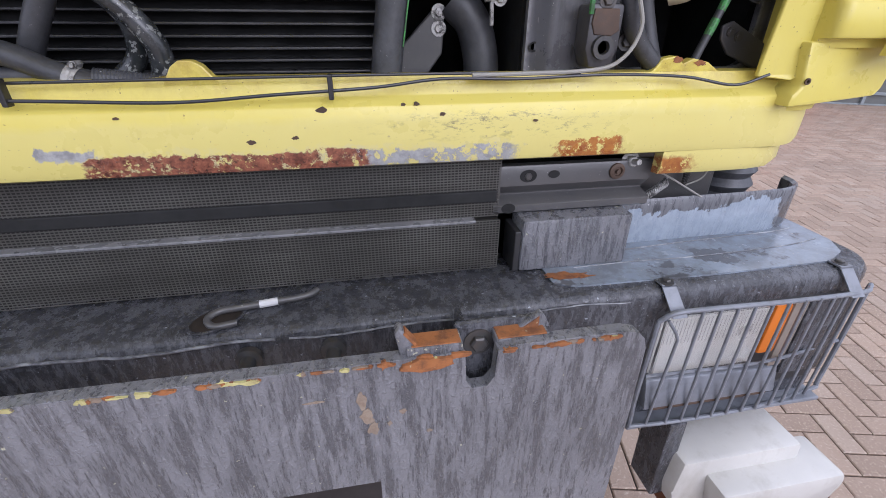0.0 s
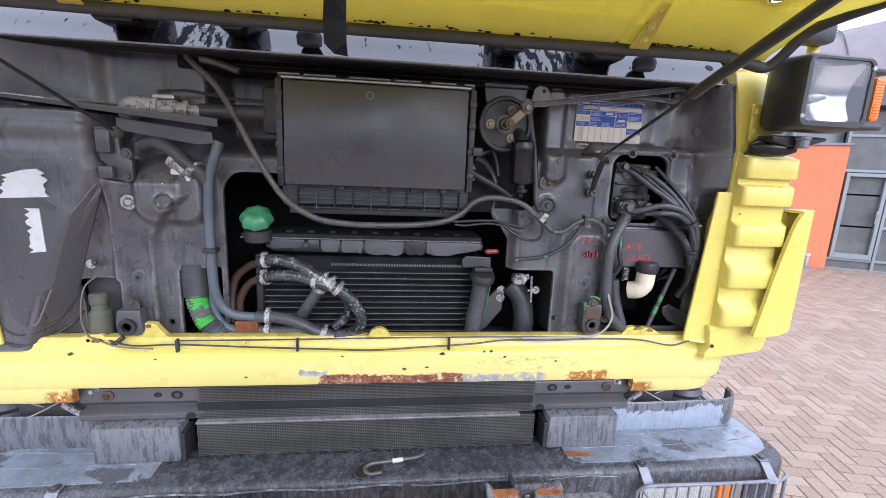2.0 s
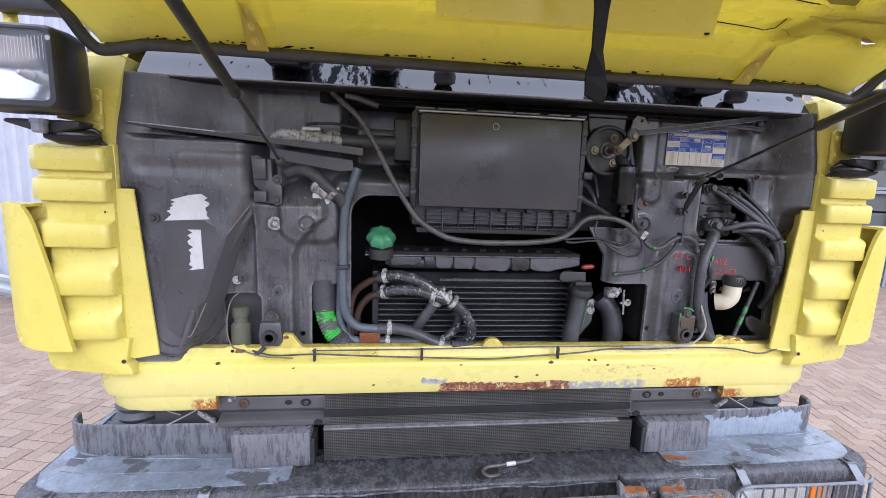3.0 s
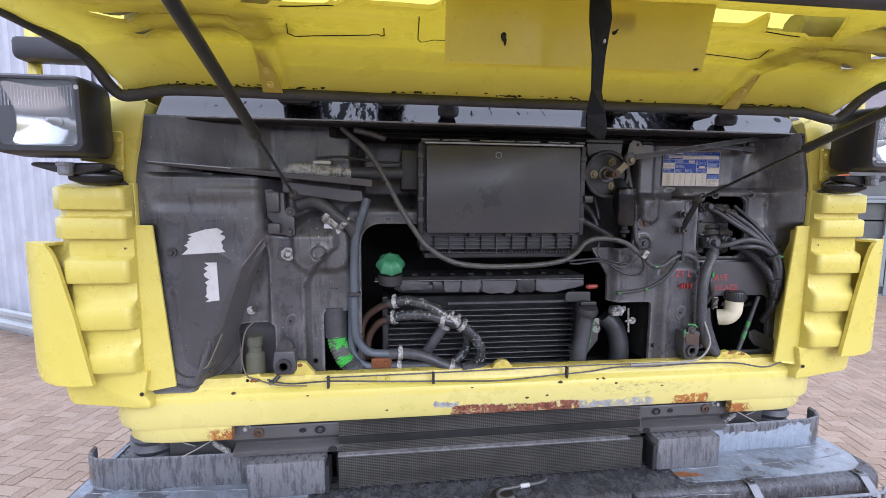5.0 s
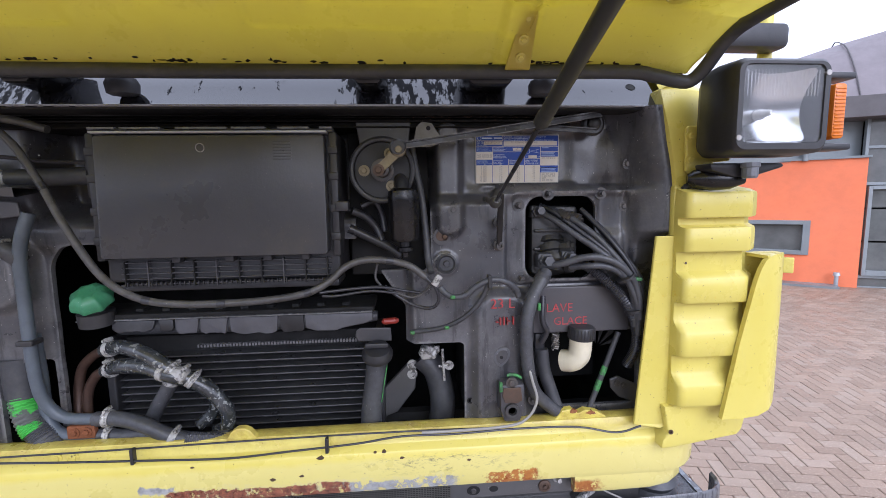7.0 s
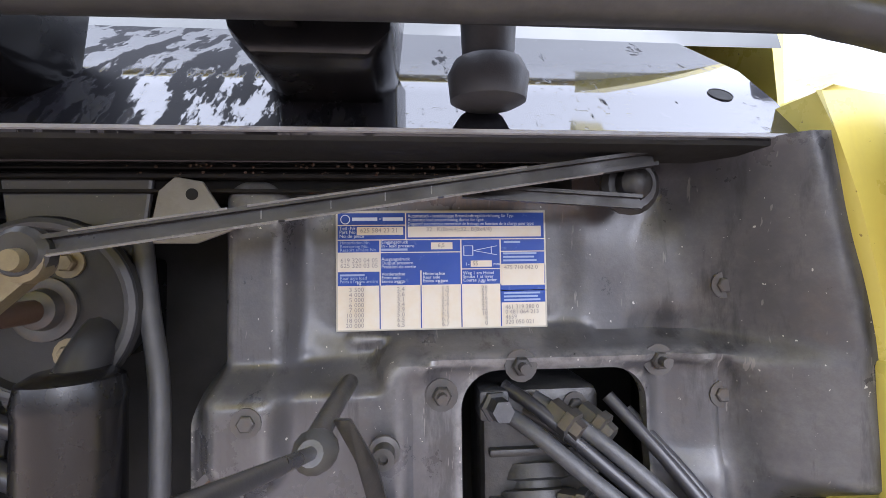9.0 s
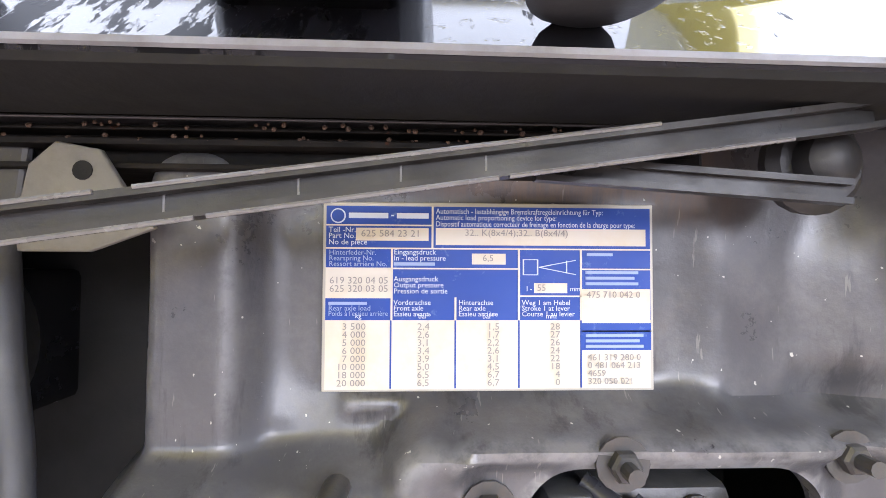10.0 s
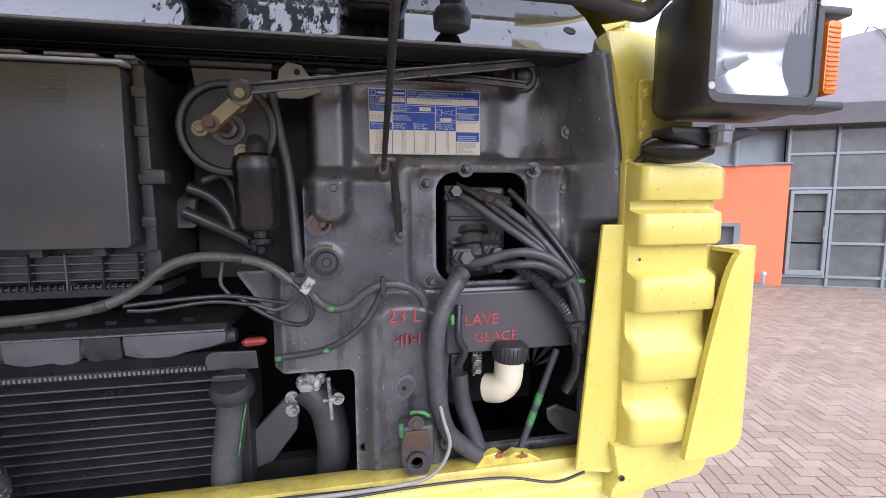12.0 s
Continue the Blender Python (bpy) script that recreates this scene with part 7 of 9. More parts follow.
part("weld_seam", tube(((0.978, 0.045, 2.04), (0.985, 0.038, 1.98), (0.99, 0.034, 1.90), (0.985, 0.03, 1.82)), 0.006, 8), "black", truck, "black seam sealer bead", smooth=True)
rng = random.Random(31)
flecks = bmesh.new()
for i in range(230):
    if i < 150:
        x, z = rng.gauss(-0.485, 0.055), 1.955 + abs(rng.gauss(0, 0.028)) - 0.02
    else:
        x, z = rng.gauss(-0.452, 0.030), rng.gauss(1.795, 0.026)
    y = float(relief(np.array(x), np.array(z)))
    r = rng.uniform(0.0008, 0.0023)
    turned((x, y + 0.001, z), (rng.uniform(-0.2, 0.2), -1, 0.2), ((0, r), (0.0008, r * 0.5)), 6, flecks)
tagged(part("salt_flecks", flecks, "white", truck, "white dried salt spatter"), kind="stuff")
for i in range(9):
    x = rng.uniform(-0.565, -0.40)
    p = Vector((x, 0.016, 1.947 + rng.uniform(-0.012, 0.016)))
    part("salt_crust", turned(p, (rng.uniform(-0.4, 0.4), -1, rng.uniform(-0.4, 0.6)), ((-0.004, 0.005), (0.0, rng.uniform(0.003, 0.006)), (0.002, 0.002)), 7), "zinc", heater_valve)

# pedal valve in the cutout, with its air lines
pv = part("pedal_valve", turned((0.775, 0.12, 1.80), (0, -0.5, -1), ((0, 0.028), (0.004, 0.034), (0.014, 0.034), (0.016, 0.028), (0.022, 0.028), (0.024, 0.037), (0.036, 0.037), (0.038, 0.029), (0.044, 0.029), (0.046, 0.039), (0.060, 0.039), (0.062, 0.030), (0.070, 0.030), (0.072, 0.036), (0.085, 0.036), (0.09, 0.026), (0.11, 0.024)), 18), "casting", truck, "dirty pedal valve with air lines", smooth=True)
for p, r in (((0.732, 0.075, 1.85), 0.014), ((0.745, 0.05, 1.735), 0.017), ((0.80, 0.05, 1.742), 0.015)):
    part("port_block", box(p[0] - r, p[0] + r, p[1] - 0.004, p[1] + 0.03, p[2] - r, p[2] + r, 0.004), "hose", pv, smooth=True)
    part("port", turned(p, (0.1, -1, 0.1), ((0, r), (0.01, r), (0.012, r * 0.75), (0.03, r * 0.7)), 6), "hose", pv)
air = (
    ("air_line", ((0.728, 0.075, 1.853), (0.76, 0.05, 1.835), (0.805, 0.028, 1.80), (0.845, 0.010, 1.770), (0.880, -0.002, 1.742), (0.912, -0.006, 1.705), (0.935, -0.004, 1.665), (0.950, 0.0, 1.62), (0.958, 0.01, 1.56)), 0.0095, "hose"),
    ("air_line", ((0.770, 0.078, 1.855), (0.81, 0.05, 1.832), (0.857, 0.026, 1.793), (0.892, 0.008, 1.752), (0.924, 0.0, 1.71), (0.947, 0.0, 1.665), (0.962, 0.008, 1.61), (0.965, 0.02, 1.55)), 0.0095, "hose"),
    ("air_line", ((0.735, 0.045, 1.722), (0.772, 0.015, 1.732), (0.812, 0.0, 1.746), (0.850, -0.006, 1.748), (0.892, -0.010, 1.734), (0.925, -0.010, 1.704), (0.946, -0.006, 1.66), (0.956, 0.0, 1.60)), 0.0105, "hose"),
    ("air_line", ((0.80, 0.03, 1.722), (0.83, 0.005, 1.727), (0.865, -0.004, 1.727), (0.90, -0.004, 1.712), (0.928, -0.002, 1.68), (0.944, 0.004, 1.63), (0.95, 0.012, 1.58)), 0.0095, "hose"),
    ("air_line", ((0.84, 0.075, 1.855), (0.875, 0.045, 1.81), (0.907, 0.020, 1.764), (0.935, 0.008, 1.72), (0.955, 0.004, 1.68), (0.972, 0.008, 1.63), (0.978, 0.02, 1.56), (0.975, 0.04, 1.50)), 0.008, "cable"),
    ("air_line", ((0.86, 0.08, 1.84), (0.898, 0.045, 1.79), (0.93, 0.022, 1.74), (0.957, 0.012, 1.70), (0.975, 0.012, 1.65), (0.985, 0.02, 1.58)), 0.008, "cable"),
)
for name, pts, r, mat in air:
    part(name, tube(pts, r * 0.76, 12, 8), mat, truck, "grey rubber air line" if mat == "hose" else "black plastic air line", smooth=True)
for k, (dx, dy, dz) in enumerate(((0.016, 0.012, 0.012), (-0.012, 0.016, -0.012))):
    pts = [(x + dx * (1 - i / 8), y + dy, z + dz * (1 - i / 8)) for i, (x, y, z) in enumerate(air[k][1])]
    part("air_line", tube(pts, 0.0062, 12, 8), "cable", truck, "black plastic air line", smooth=True)
body = part("valve_body", box(0.722, 0.838, 0.085, 0.17, 1.695, 1.862, 0.010), "casting", pv, "dirty cast valve body", smooth=True)
for x, z in ((0.735, 1.845), (0.812, 1.845), (0.735, 1.712), (0.826, 1.712)):
    bolt(body, x, 0.085, z, 0.007, 0.006, "bolt")
for z in (1.755, 1.80):
    part("cast_rib", box(0.728, 0.832, 0.078, 0.090, z, z + 0.008, 0.003), "casting", body, smooth=True)
for p, d in (((0.790, 0.06, 1.842), (0.5, -0.6, -0.4)), ((0.822, 0.07, 1.835), (0.5, -0.6, -0.4)), ((0.80, 0.06, 1.765), (0.8, -0.6, 0.1))):
    part("fitting", turned(p, d, ((-0.012, 0.012), (0.004, 0.012), (0.005, 0.015), (0.013, 0.015), (0.014, 0.010), (0.022, 0.009)), 6), "bolt", pv)
part("corrugated_conduit", tube(((0.83, 0.055, 1.73), (0.865, 0.03, 1.705), (0.905, 0.014, 1.665), (0.935, 0.012, 1.625), (0.958, 0.018, 1.575), (0.965, 0.03, 1.52), (0.955, 0.05, 1.47)), 0.0125, 14, 8, 0.0018, 0.005), "cable", truck, "black corrugated conduit")
for p, ax in (((0.916, -0.006, 1.700), (0.5, 0, -0.8)), ((0.945, 0.008, 1.62), (0.3, 0, -1))):
    d = Vector(ax).normalized()
    part("cable_tie", turned(Vector(p) - d * 0.003, d, ((0, 0.021), (0.006, 0.021)), 16), "black", truck)
part("green_tag", box(0.930, 0.952, -0.014, 0.0, 1.692, 1.70, 0.003), "green_mark", truck, "green marker paint")
main = part("intake_hose", tube(((0.742, 0.03, 1.712), (0.722, 0.012, 1.69), (0.700, 0.002, 1.650), (0.688, -0.002, 1.600), (0.688, -0.002, 1.55), (0.694, 0.0, 1.49), (0.708, 0.005, 1.44), (0.735, 0.015, 1.405), (0.77, 0.02, 1.375), (0.80, 0.03, 1.35)), 0.0150, 14, 7), "hose", truck, "thick grey rubber hose", smooth=True)
d = Vector((0.45, 0, 0.85)).normalized()
part("hose_band", turned(Vector((0.73, 0.02, 1.70)) - d * 0.012, d, ((0, 0.0170), (0.024, 0.0170)), 16), "rubber", main)
part("hose_band", turned(Vector((0.772, 0.021, 1.374)), (0.8, 0.2, -0.6), ((0, 0.0170), (0.016, 0.0170)), 16), "hose", main)
part("white_wire", tube(((0.690, -0.006, 1.51), (0.698, -0.020, 1.47), (0.707, -0.025, 1.435), (0.700, -0.027, 1.408), (0.684, -0.028, 1.388), (0.660, -0.028, 1.375), (0.613, -0.028, 1.3695), (0.53, -0.028, 1.3675), (0.445, -0.026, 1.366)), 0.0032, 8), "cable_grey", truck, "pale insulated wire", smooth=True)
board = part("washer_panel", box(0.716, 0.955, 0.046, 0.058, 1.560, 1.672, 0.003), "board", truck, "dark panel with red handwriting")
for body, x, z, size in (("LAVE", 0.748, 1.612, 0.029), ("GLACE", 0.766, 1.580, 0.027)):
    lettering(body, size, x, 0.0445, z, "red_mark", board)
for body, x, z, size in (("23 L", 0.610, 1.630, 0.033),):
    lettering(body, size, x, float(relief(np.array(x), np.array(z))) - 0.003, z, "red_mark", truck, name="red_writing")
for x0, x1, z0, z1 in ((0.622, 0.628, 1.598, 1.6005), (0.632, 0.6345, 1.592, 1.608), (0.640, 0.6425, 1.592, 1.610), (0.648, 0.656, 1.599, 1.6015), (0.648, 0.6505, 1.592, 1.608), (0.662, 0.6645, 1.592, 1.610)):
    part("red_mark", box(x0, x1, 0.018, 0.030, z0, z1), "red_mark", truck)
pot = part("fluid_pot", tube(((0.83, 0.032, 1.555), (0.828, 0.032, 1.52), (0.824, 0.034, 1.505), (0.812, 0.04, 1.492), (0.795, 0.055, 1.487)), 0.0265, 20, 6), "white_pot", truck, "cream fluid pot with a black screw cap", smooth=True)
bm = turned((0.8305, 0.032, 1.548), (0.02, -0.02, 1), ((0, 0.029), (0.004, 0.0305), (0.026, 0.0305), (0.031, 0.027), (0.032, 0.012)), 26)
part("screw_cap", bm, "black", pot, smooth=True)
for i in range(26):
    a = 2 * math.pi * i / 26
    part("cap_rib", rod((0.8305 + 0.0305 * math.cos(a), 0.032 + 0.0305 * math.sin(a), 1.552), (0.831 + 0.0305 * math.cos(a), 0.0318 + 0.0305 * math.sin(a), 1.575), 0.0014, seg=5), "black", pot)
part("drain_rod", rod((0.928, 0.045, 1.556), (0.842, 0.025, 1.352), 0.0068, seg=12), "rubber", truck, "black drain hose", smooth=True)
for t0, t1 in ((0.40, 0.50), (0.56, 0.68)):
    a, b = Vector((0.928, 0.045, 1.556)), Vector((0.842, 0.025, 1.352))
    part("green_spray", rod(a.lerp(b, t0), a.lerp(b, t1), 0.0073, seg=12), "green_mark", truck, "green marker paint")
arm = part("lamp_bracket", slab(((0.915, 1.432), (0.935, 1.440), (1.02, 1.40), (1.02, 1.355), (0.94, 1.385), (0.918, 1.41)), 0.055, 0.062, 0.003), "sheet", truck, "grey drilled bracket")
for x, z in ((0.934, 1.422), (0.952, 1.415)):
    bolt(arm, x, 0.055, z, 0.005, 0.003, "bolt")
part("relay", box(0.724, 0.748, 0.05, 0.08, 1.515, 1.558, 0.004), "black", truck, smooth=True)
part("wire", tube(((0.735, 0.03, 1.655), (0.732, 0.02, 1.60), (0.745, 0.03, 1.57), (0.736, 0.04, 1.54)), 0.007, 10), "cable", truck, smooth=True)
part("spring", tube([(0.772 + 0.008 * math.cos(i * 1.2), 0.045 + 0.008 * math.sin(i * 1.2), 1.56 - 0.0009 * i) for i in range(46)], 0.002, 6, straight=True), "steel", truck)
part("dark_hose", tube(((0.74, 0.05, 1.52), (0.745, 0.045, 1.47), (0.76, 0.04, 1.42), (0.775, 0.03, 1.37)), 0.016, 12), "rubber", truck, smooth=True)
for i in range(7):
    a = radians(20 + 28 * i)
    part("fan_blade", slab(((0.90 + 0.01 * math.cos(a), 1.50 + 0.01 * math.sin(a)), (0.90 + 0.06 * math.cos(a - 0.12), 1.50 + 0.06 * math.sin(a - 0.12)), (0.90 + 0.06 * math.cos(a + 0.12), 1.50 + 0.06 * math.sin(a + 0.12))), 0.10, 0.104), "black", truck)
latch = part("flap_latch", slab(((0.626, 1.462), (0.682, 1.462), (0.682, 1.40), (0.672, 1.372), (0.636, 1.372), (0.626, 1.40)), -0.014, 0.03, 0.006), "sheet", truck, "grey flap latch with green paint", smooth=True)
part("socket", turned((0.652, -0.012, 1.402), (0, -1, 0), ((0, 0.017), (0.010, 0.017), (0.010, 0.010), (0.002, 0.009)), 20), "bolt", latch, smooth=True)
part("green_ring", tube([(0.652 + 0.030 * math.cos(a), -0.004, 1.458 + 0.024 * math.sin(a)) for a in [math.pi * (i / 10) for i in range(2, 7)]], 0.0035, 8), "green_mark", latch, "green marker paint")
part("green_dash", tube(((0.627, -0.014, 1.47), (0.626, -0.016, 1.458), (0.627, -0.015, 1.448)), 0.004, 8), "green_mark", latch)
bolt(latch, 0.652, -0.012, 1.466, 0.008, 0.006, "bolt")
part("latch_face", slab(((0.632, 1.455), (0.672, 1.455), (0.676, 1.425), (0.664, 1.418), (0.636, 1.42), (0.630, 1.435)), -0.0165, -0.012, 0.001), "rust_dark", latch, "rust-brown latch face")
bolt(truck, 0.712, 0.02, 1.408, 0.008, 0.008, "bolt", name="panel_bolt")

# cables clipped along the panel
part("panel_cable", tube(((-0.63, -0.02, 1.363), (-0.57, -0.028, 1.352), (-0.46, -0.032, 1.356), (-0.30, -0.033, 1.349), (-0.12, -0.035, 1.343), (0.03, -0.035, 1.338), (0.16, -0.034, 1.345), (0.30, -0.031, 1.352), (0.40, -0.029, 1.362), (0.52, -0.028, 1.360), (0.66, -0.028, 1.364), (0.80, -0.026, 1.359), (0.89, -0.036, 1.346), (0.945, -0.042, 1.362)), 0.0024, 8, 6), "cable", truck, "black cable clipped along the panel", smooth=True)
part("panel_cable", tube(((-0.47, -0.028, 1.365), (-0.2, -0.022, 1.364), (0.1, -0.018, 1.366), (0.40, -0.02, 1.368), (0.62, -0.022, 1.366)), 0.0021, 8, 6), "cable", truck, smooth=True)
for x in (-0.462, -0.165, 0.238):
    part("cable_clip", box(x - 0.0035, x + 0.0035, -0.0395, -0.026, 1.337, 1.371, 0.0015), "black", truck)
rng = random.Random(9)
for x, z, r in ((0.118, 1.280, 0.005), (0.180, 1.284, 0.004), (0.222, 1.322, 0.006), (0.34, 1.327, 0.003), (0.36, 1.327, 0.0035), (-0.30, 1.262, 0.0035), (-0.72, 1.33, 0.004), (0.40, 1.312, 0.004), (-0.05, 1.318, 0.003), (0.55, 1.298, 0.003), (-0.52, 1.315, 0.003)):
    fy = -0.0262 - 0.0028 * min(1.0, max(0.0, (1.322 - z) / 0.02))
    pts = [(x + 1.5 * r * math.cos(a) * rng.uniform(0.6, 1.1), z + 0.8 * r * math.sin(a) * rng.uniform(0.6, 1.1)) for a in [k * math.pi / 7 for k in range(14)]]
    part("paint_chip", slab(pts, fy - 0.003, fy + 0.004), "rust_dark", sill, "small rusty chip")
# rust and fixings on the front panel's top edge
rng = random.Random(12)
for x, z, w, h, y in ((-0.668, 1.3565, 0.020, 0.006, -0.0085), (0.803, 1.382, 0.012, 0.006, 0.001), (0.846, 1.3765, 0.016, 0.005, 0.001), (-0.545, 1.394, 0.010, 0.006, -0.001)):
    pts = [(x + w * math.cos(a) * rng.uniform(0.55, 1.0), z + h * math.sin(a) * rng.uniform(0.55, 1.0)) for a in [k * math.pi / 9 for k in range(18)]]
    part("rust_patch", slab(pts, y, y + 0.008), "rust_fresh", sill, "fresh orange rust patch")
for x in (-0.687, -0.657):
    part("drain_hole", turned((x, -0.0085, 1.358), (0, -1, 0), ((0, 0.0045), (0.0012, 0.0042)), 12), "grime", sill)
for x in (-0.336, -0.302):
    bolt(sill, x, -0.0085, 1.3445, 0.0075, 0.004, "yellow_lip")

# ---- truck: grille mesh, rails and bumper ----
mesh_back = part("grille_frame", box(CX - 0.49, CX + 0.49, 0.045, 0.06, 1.02, 1.25, 0.002), "cavity", truck, "black frame behind the mesh grille")
bm = bmesh.new()
n = 150
for i in range(n + 1):
    x = CX - 0.475 + 0.95 * i / n
    w = 0.0009
    for y, z0, z1 in ((0.004, 1.122, 1.245), (-0.010, 1.020, 1.118)):
        v = [bm.verts.new(p) for p in ((x - w, y, z0), (x + w, y, z0), (x + w, y, z1), (x - w, y, z1))]
        bm.faces.new(v)
for z0, z1, y, k in ((1.122, 1.245, 0.003, 26), (1.020, 1.118, -0.011, 20)):
    for i in range(k + 1):
        z = z0 + (z1 - z0) * i / k
        v = [bm.verts.new(p) for p in ((CX - 0.475, y, z - 0.0011), (CX + 0.475, y, z - 0.0011), (CX + 0.475, y, z + 0.0011), (CX - 0.475, y, z + 0.0011))]
        bm.faces.new(v)
tagged(part("wire_mesh", bm, "mesh", mesh_back, "fine black wire insect mesh"), kind="stuff")
# backing blocks whose dark colour gives the mesh its shaded gaps
part("mesh_sag", box(CX - 0.475, CX + 0.475, 0.012, 0.04, 1.118, 1.25), "gap_shade", mesh_back)
part("mesh_sag", box(CX - 0.475, CX + 0.475, 0.0, 0.04, 1.02, 1.116), "gap_shade", mesh_back)
# strip in front of the wires, coloured as the shade of a down-facing fold
part("mesh_band", box(CX - 0.476, CX + 0.470, -0.0005, 0.012, 1.149, 1.171, 0.002), "cavity", mesh_back, "near-black strip for the shaded fold across the mesh")
bm = box(CX - 0.478, CX + 0.43, -0.014, 0.006, 1.116, 1.121, 0.001)
part("divider", bm, "rim", mesh_back, "bare metal divider strip")
for s in (-1, 1):
    a, b = sorted((CX + s * 0.465, CX + s * 0.775))
    rail = part("grille_rail", sweep([(a, 0.0), (b, 0.0)], ((-0.030, 1.210), (-0.016, 1.209), (-0.014, 1.205), (-0.014, 1.172), (-0.034, 1.152), (-0.034, 1.149), (-0.006, 1.141), (-0.003, 1.138), (-0.003, 1.126), (-0.008, 1.122), (-0.030, 1.121))), "rail", truck, "grey folded mounting rail with slots", smooth=True)
    for u, z, r, wide in ((0.531, 1.190, 0.0105, 1.35), (0.580, 1.191, 0.0065, 1.5), (0.494, 1.1335, 0.0085, 1.4)):
        own = turned((0, 0, 0), (0, 1, 0), ((0, r * 1.12), (0.0012, r * 1.12), (0.0014, r * 0.9), (0.006, r * 0.85)), 18)
        own.transform(Matrix.Translation((CX + s * u, 0.0128 if z > 1.17 else 0.0018, z)) @ Matrix.Diagonal((wide, 1, 1, 1)))
        part("slot", own, "cavity", rail, "oval slot")
    part("rail_bolt", turned((CX + s * 0.531, 0.020, 1.189), (0, -1, 0), ((0, 0.007), (0.008, 0.007), (0.010, 0.005)), 12), "bolt", rail, smooth=True)
    part("rail_bolt", turned((CX + s * 0.704, 0.016, 1.191), (0, -1, 0), ((0, 0.015), (0.006, 0.015), (0.008, 0.0105), (0.008, 0.009), (0.005, 0.0085), (0.005, 0.004), (0.010, 0.0035)), 18), "rust_dark", rail, "rusty ringed bolt", smooth=True)
    nut = part("end_nut", hexagon((CX + s * 0.735, 0.024, 1.205), (0, -1, 0.2), 0.011, 0.012), "zinc", rail)
    part("thread", rod((CX + s * 0.735, 0.014, 1.207), (CX + s * 0.737, -0.002, 1.210), 0.0055, seg=10), "zinc", nut)
    part("end_tab", box(min(CX + s * 0.745, CX + s * 0.785), max(CX + s * 0.745, CX + s * 0.785), 0.018, 0.026, 1.186, 1.212, 0.003), "rail", rail)
    part("return_spring", tube([(CX + s * (0.845 - 0.00042 * i), 0.050 + 0.008 * math.sin(i * 0.8), 1.148 - 0.0003 * i + 0.008 * math.cos(i * 0.8)) for i in range(110)], 0.0022, 6, straight=True), "zinc", truck, "coiled return spring")
    a, b = sorted((CX + s * 0.78, CX + s * 0.985))
    part("inner_guard", box(a, b, 0.085, 0.095, 1.03, 1.28, 0.003), "rail", truck, "dull grey inner guard behind the skirt")
    part("return_spring", tube([(CX + s * 0.905 + 0.006 * math.cos(i * 0.8), 0.07 + 0.006 * math.sin(i * 0.8), 1.20 - 0.0006 * i) for i in range(110)], 0.0014, 6, straight=True), "bolt", truck, "coiled return spring")
    part("brake_wire", tube(((CX + s * 0.80, 0.045, 1.180), (CX + s * 0.837, 0.04, 1.164), (CX + s * 0.885, 0.038, 1.138), (CX + s * 0.94, 0.042, 1.108)), 0.0022, 6), "cable_grey", truck, smooth=True)
    part("brake_wire", tube(((CX + s * 0.90, 0.06, 1.135), (CX + s * 0.935, 0.06, 1.15), (CX + s * 0.955, 0.07, 1.18), (CX + s * 0.96, 0.08, 1.21)), 0.0018, 6), "cable_grey", truck, smooth=True)
    bm = turned((CX + s * 1.04, 0.125, 1.04), (0, 0, 1), [(0.016 * i, 0.066 if i % 2 else 0.056) for i in range(11)], 26)
    part("air_bellows", bm, "hose", truck, "black ribbed rubber bellows", smooth=True)
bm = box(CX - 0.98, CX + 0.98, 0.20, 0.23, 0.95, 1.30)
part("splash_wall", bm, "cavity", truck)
# unseen block added to cast shade below the cab
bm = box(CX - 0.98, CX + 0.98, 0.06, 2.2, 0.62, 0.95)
part("chassis", bm, "cavity", truck, "plain dark block for the unseen chassis, shading the ground")

bump_path = front_path(1.250, -0.132, 0.085, 0.42)
bump_profile = ((-0.20, 1.004), (-0.10, 1.016), (-0.018, 1.016), (-0.006, 1.012), (0.001, 1.003), (0.003, 0.990), (0.002, 0.90), (0.0, 0.69), (-0.008, 0.672), (-0.10, 0.668))
bumper = part("bumper", sweep(bump_path, bump_profile), "bumper", truck, "dark grey steel bumper, wet and scuffed", smooth=True)
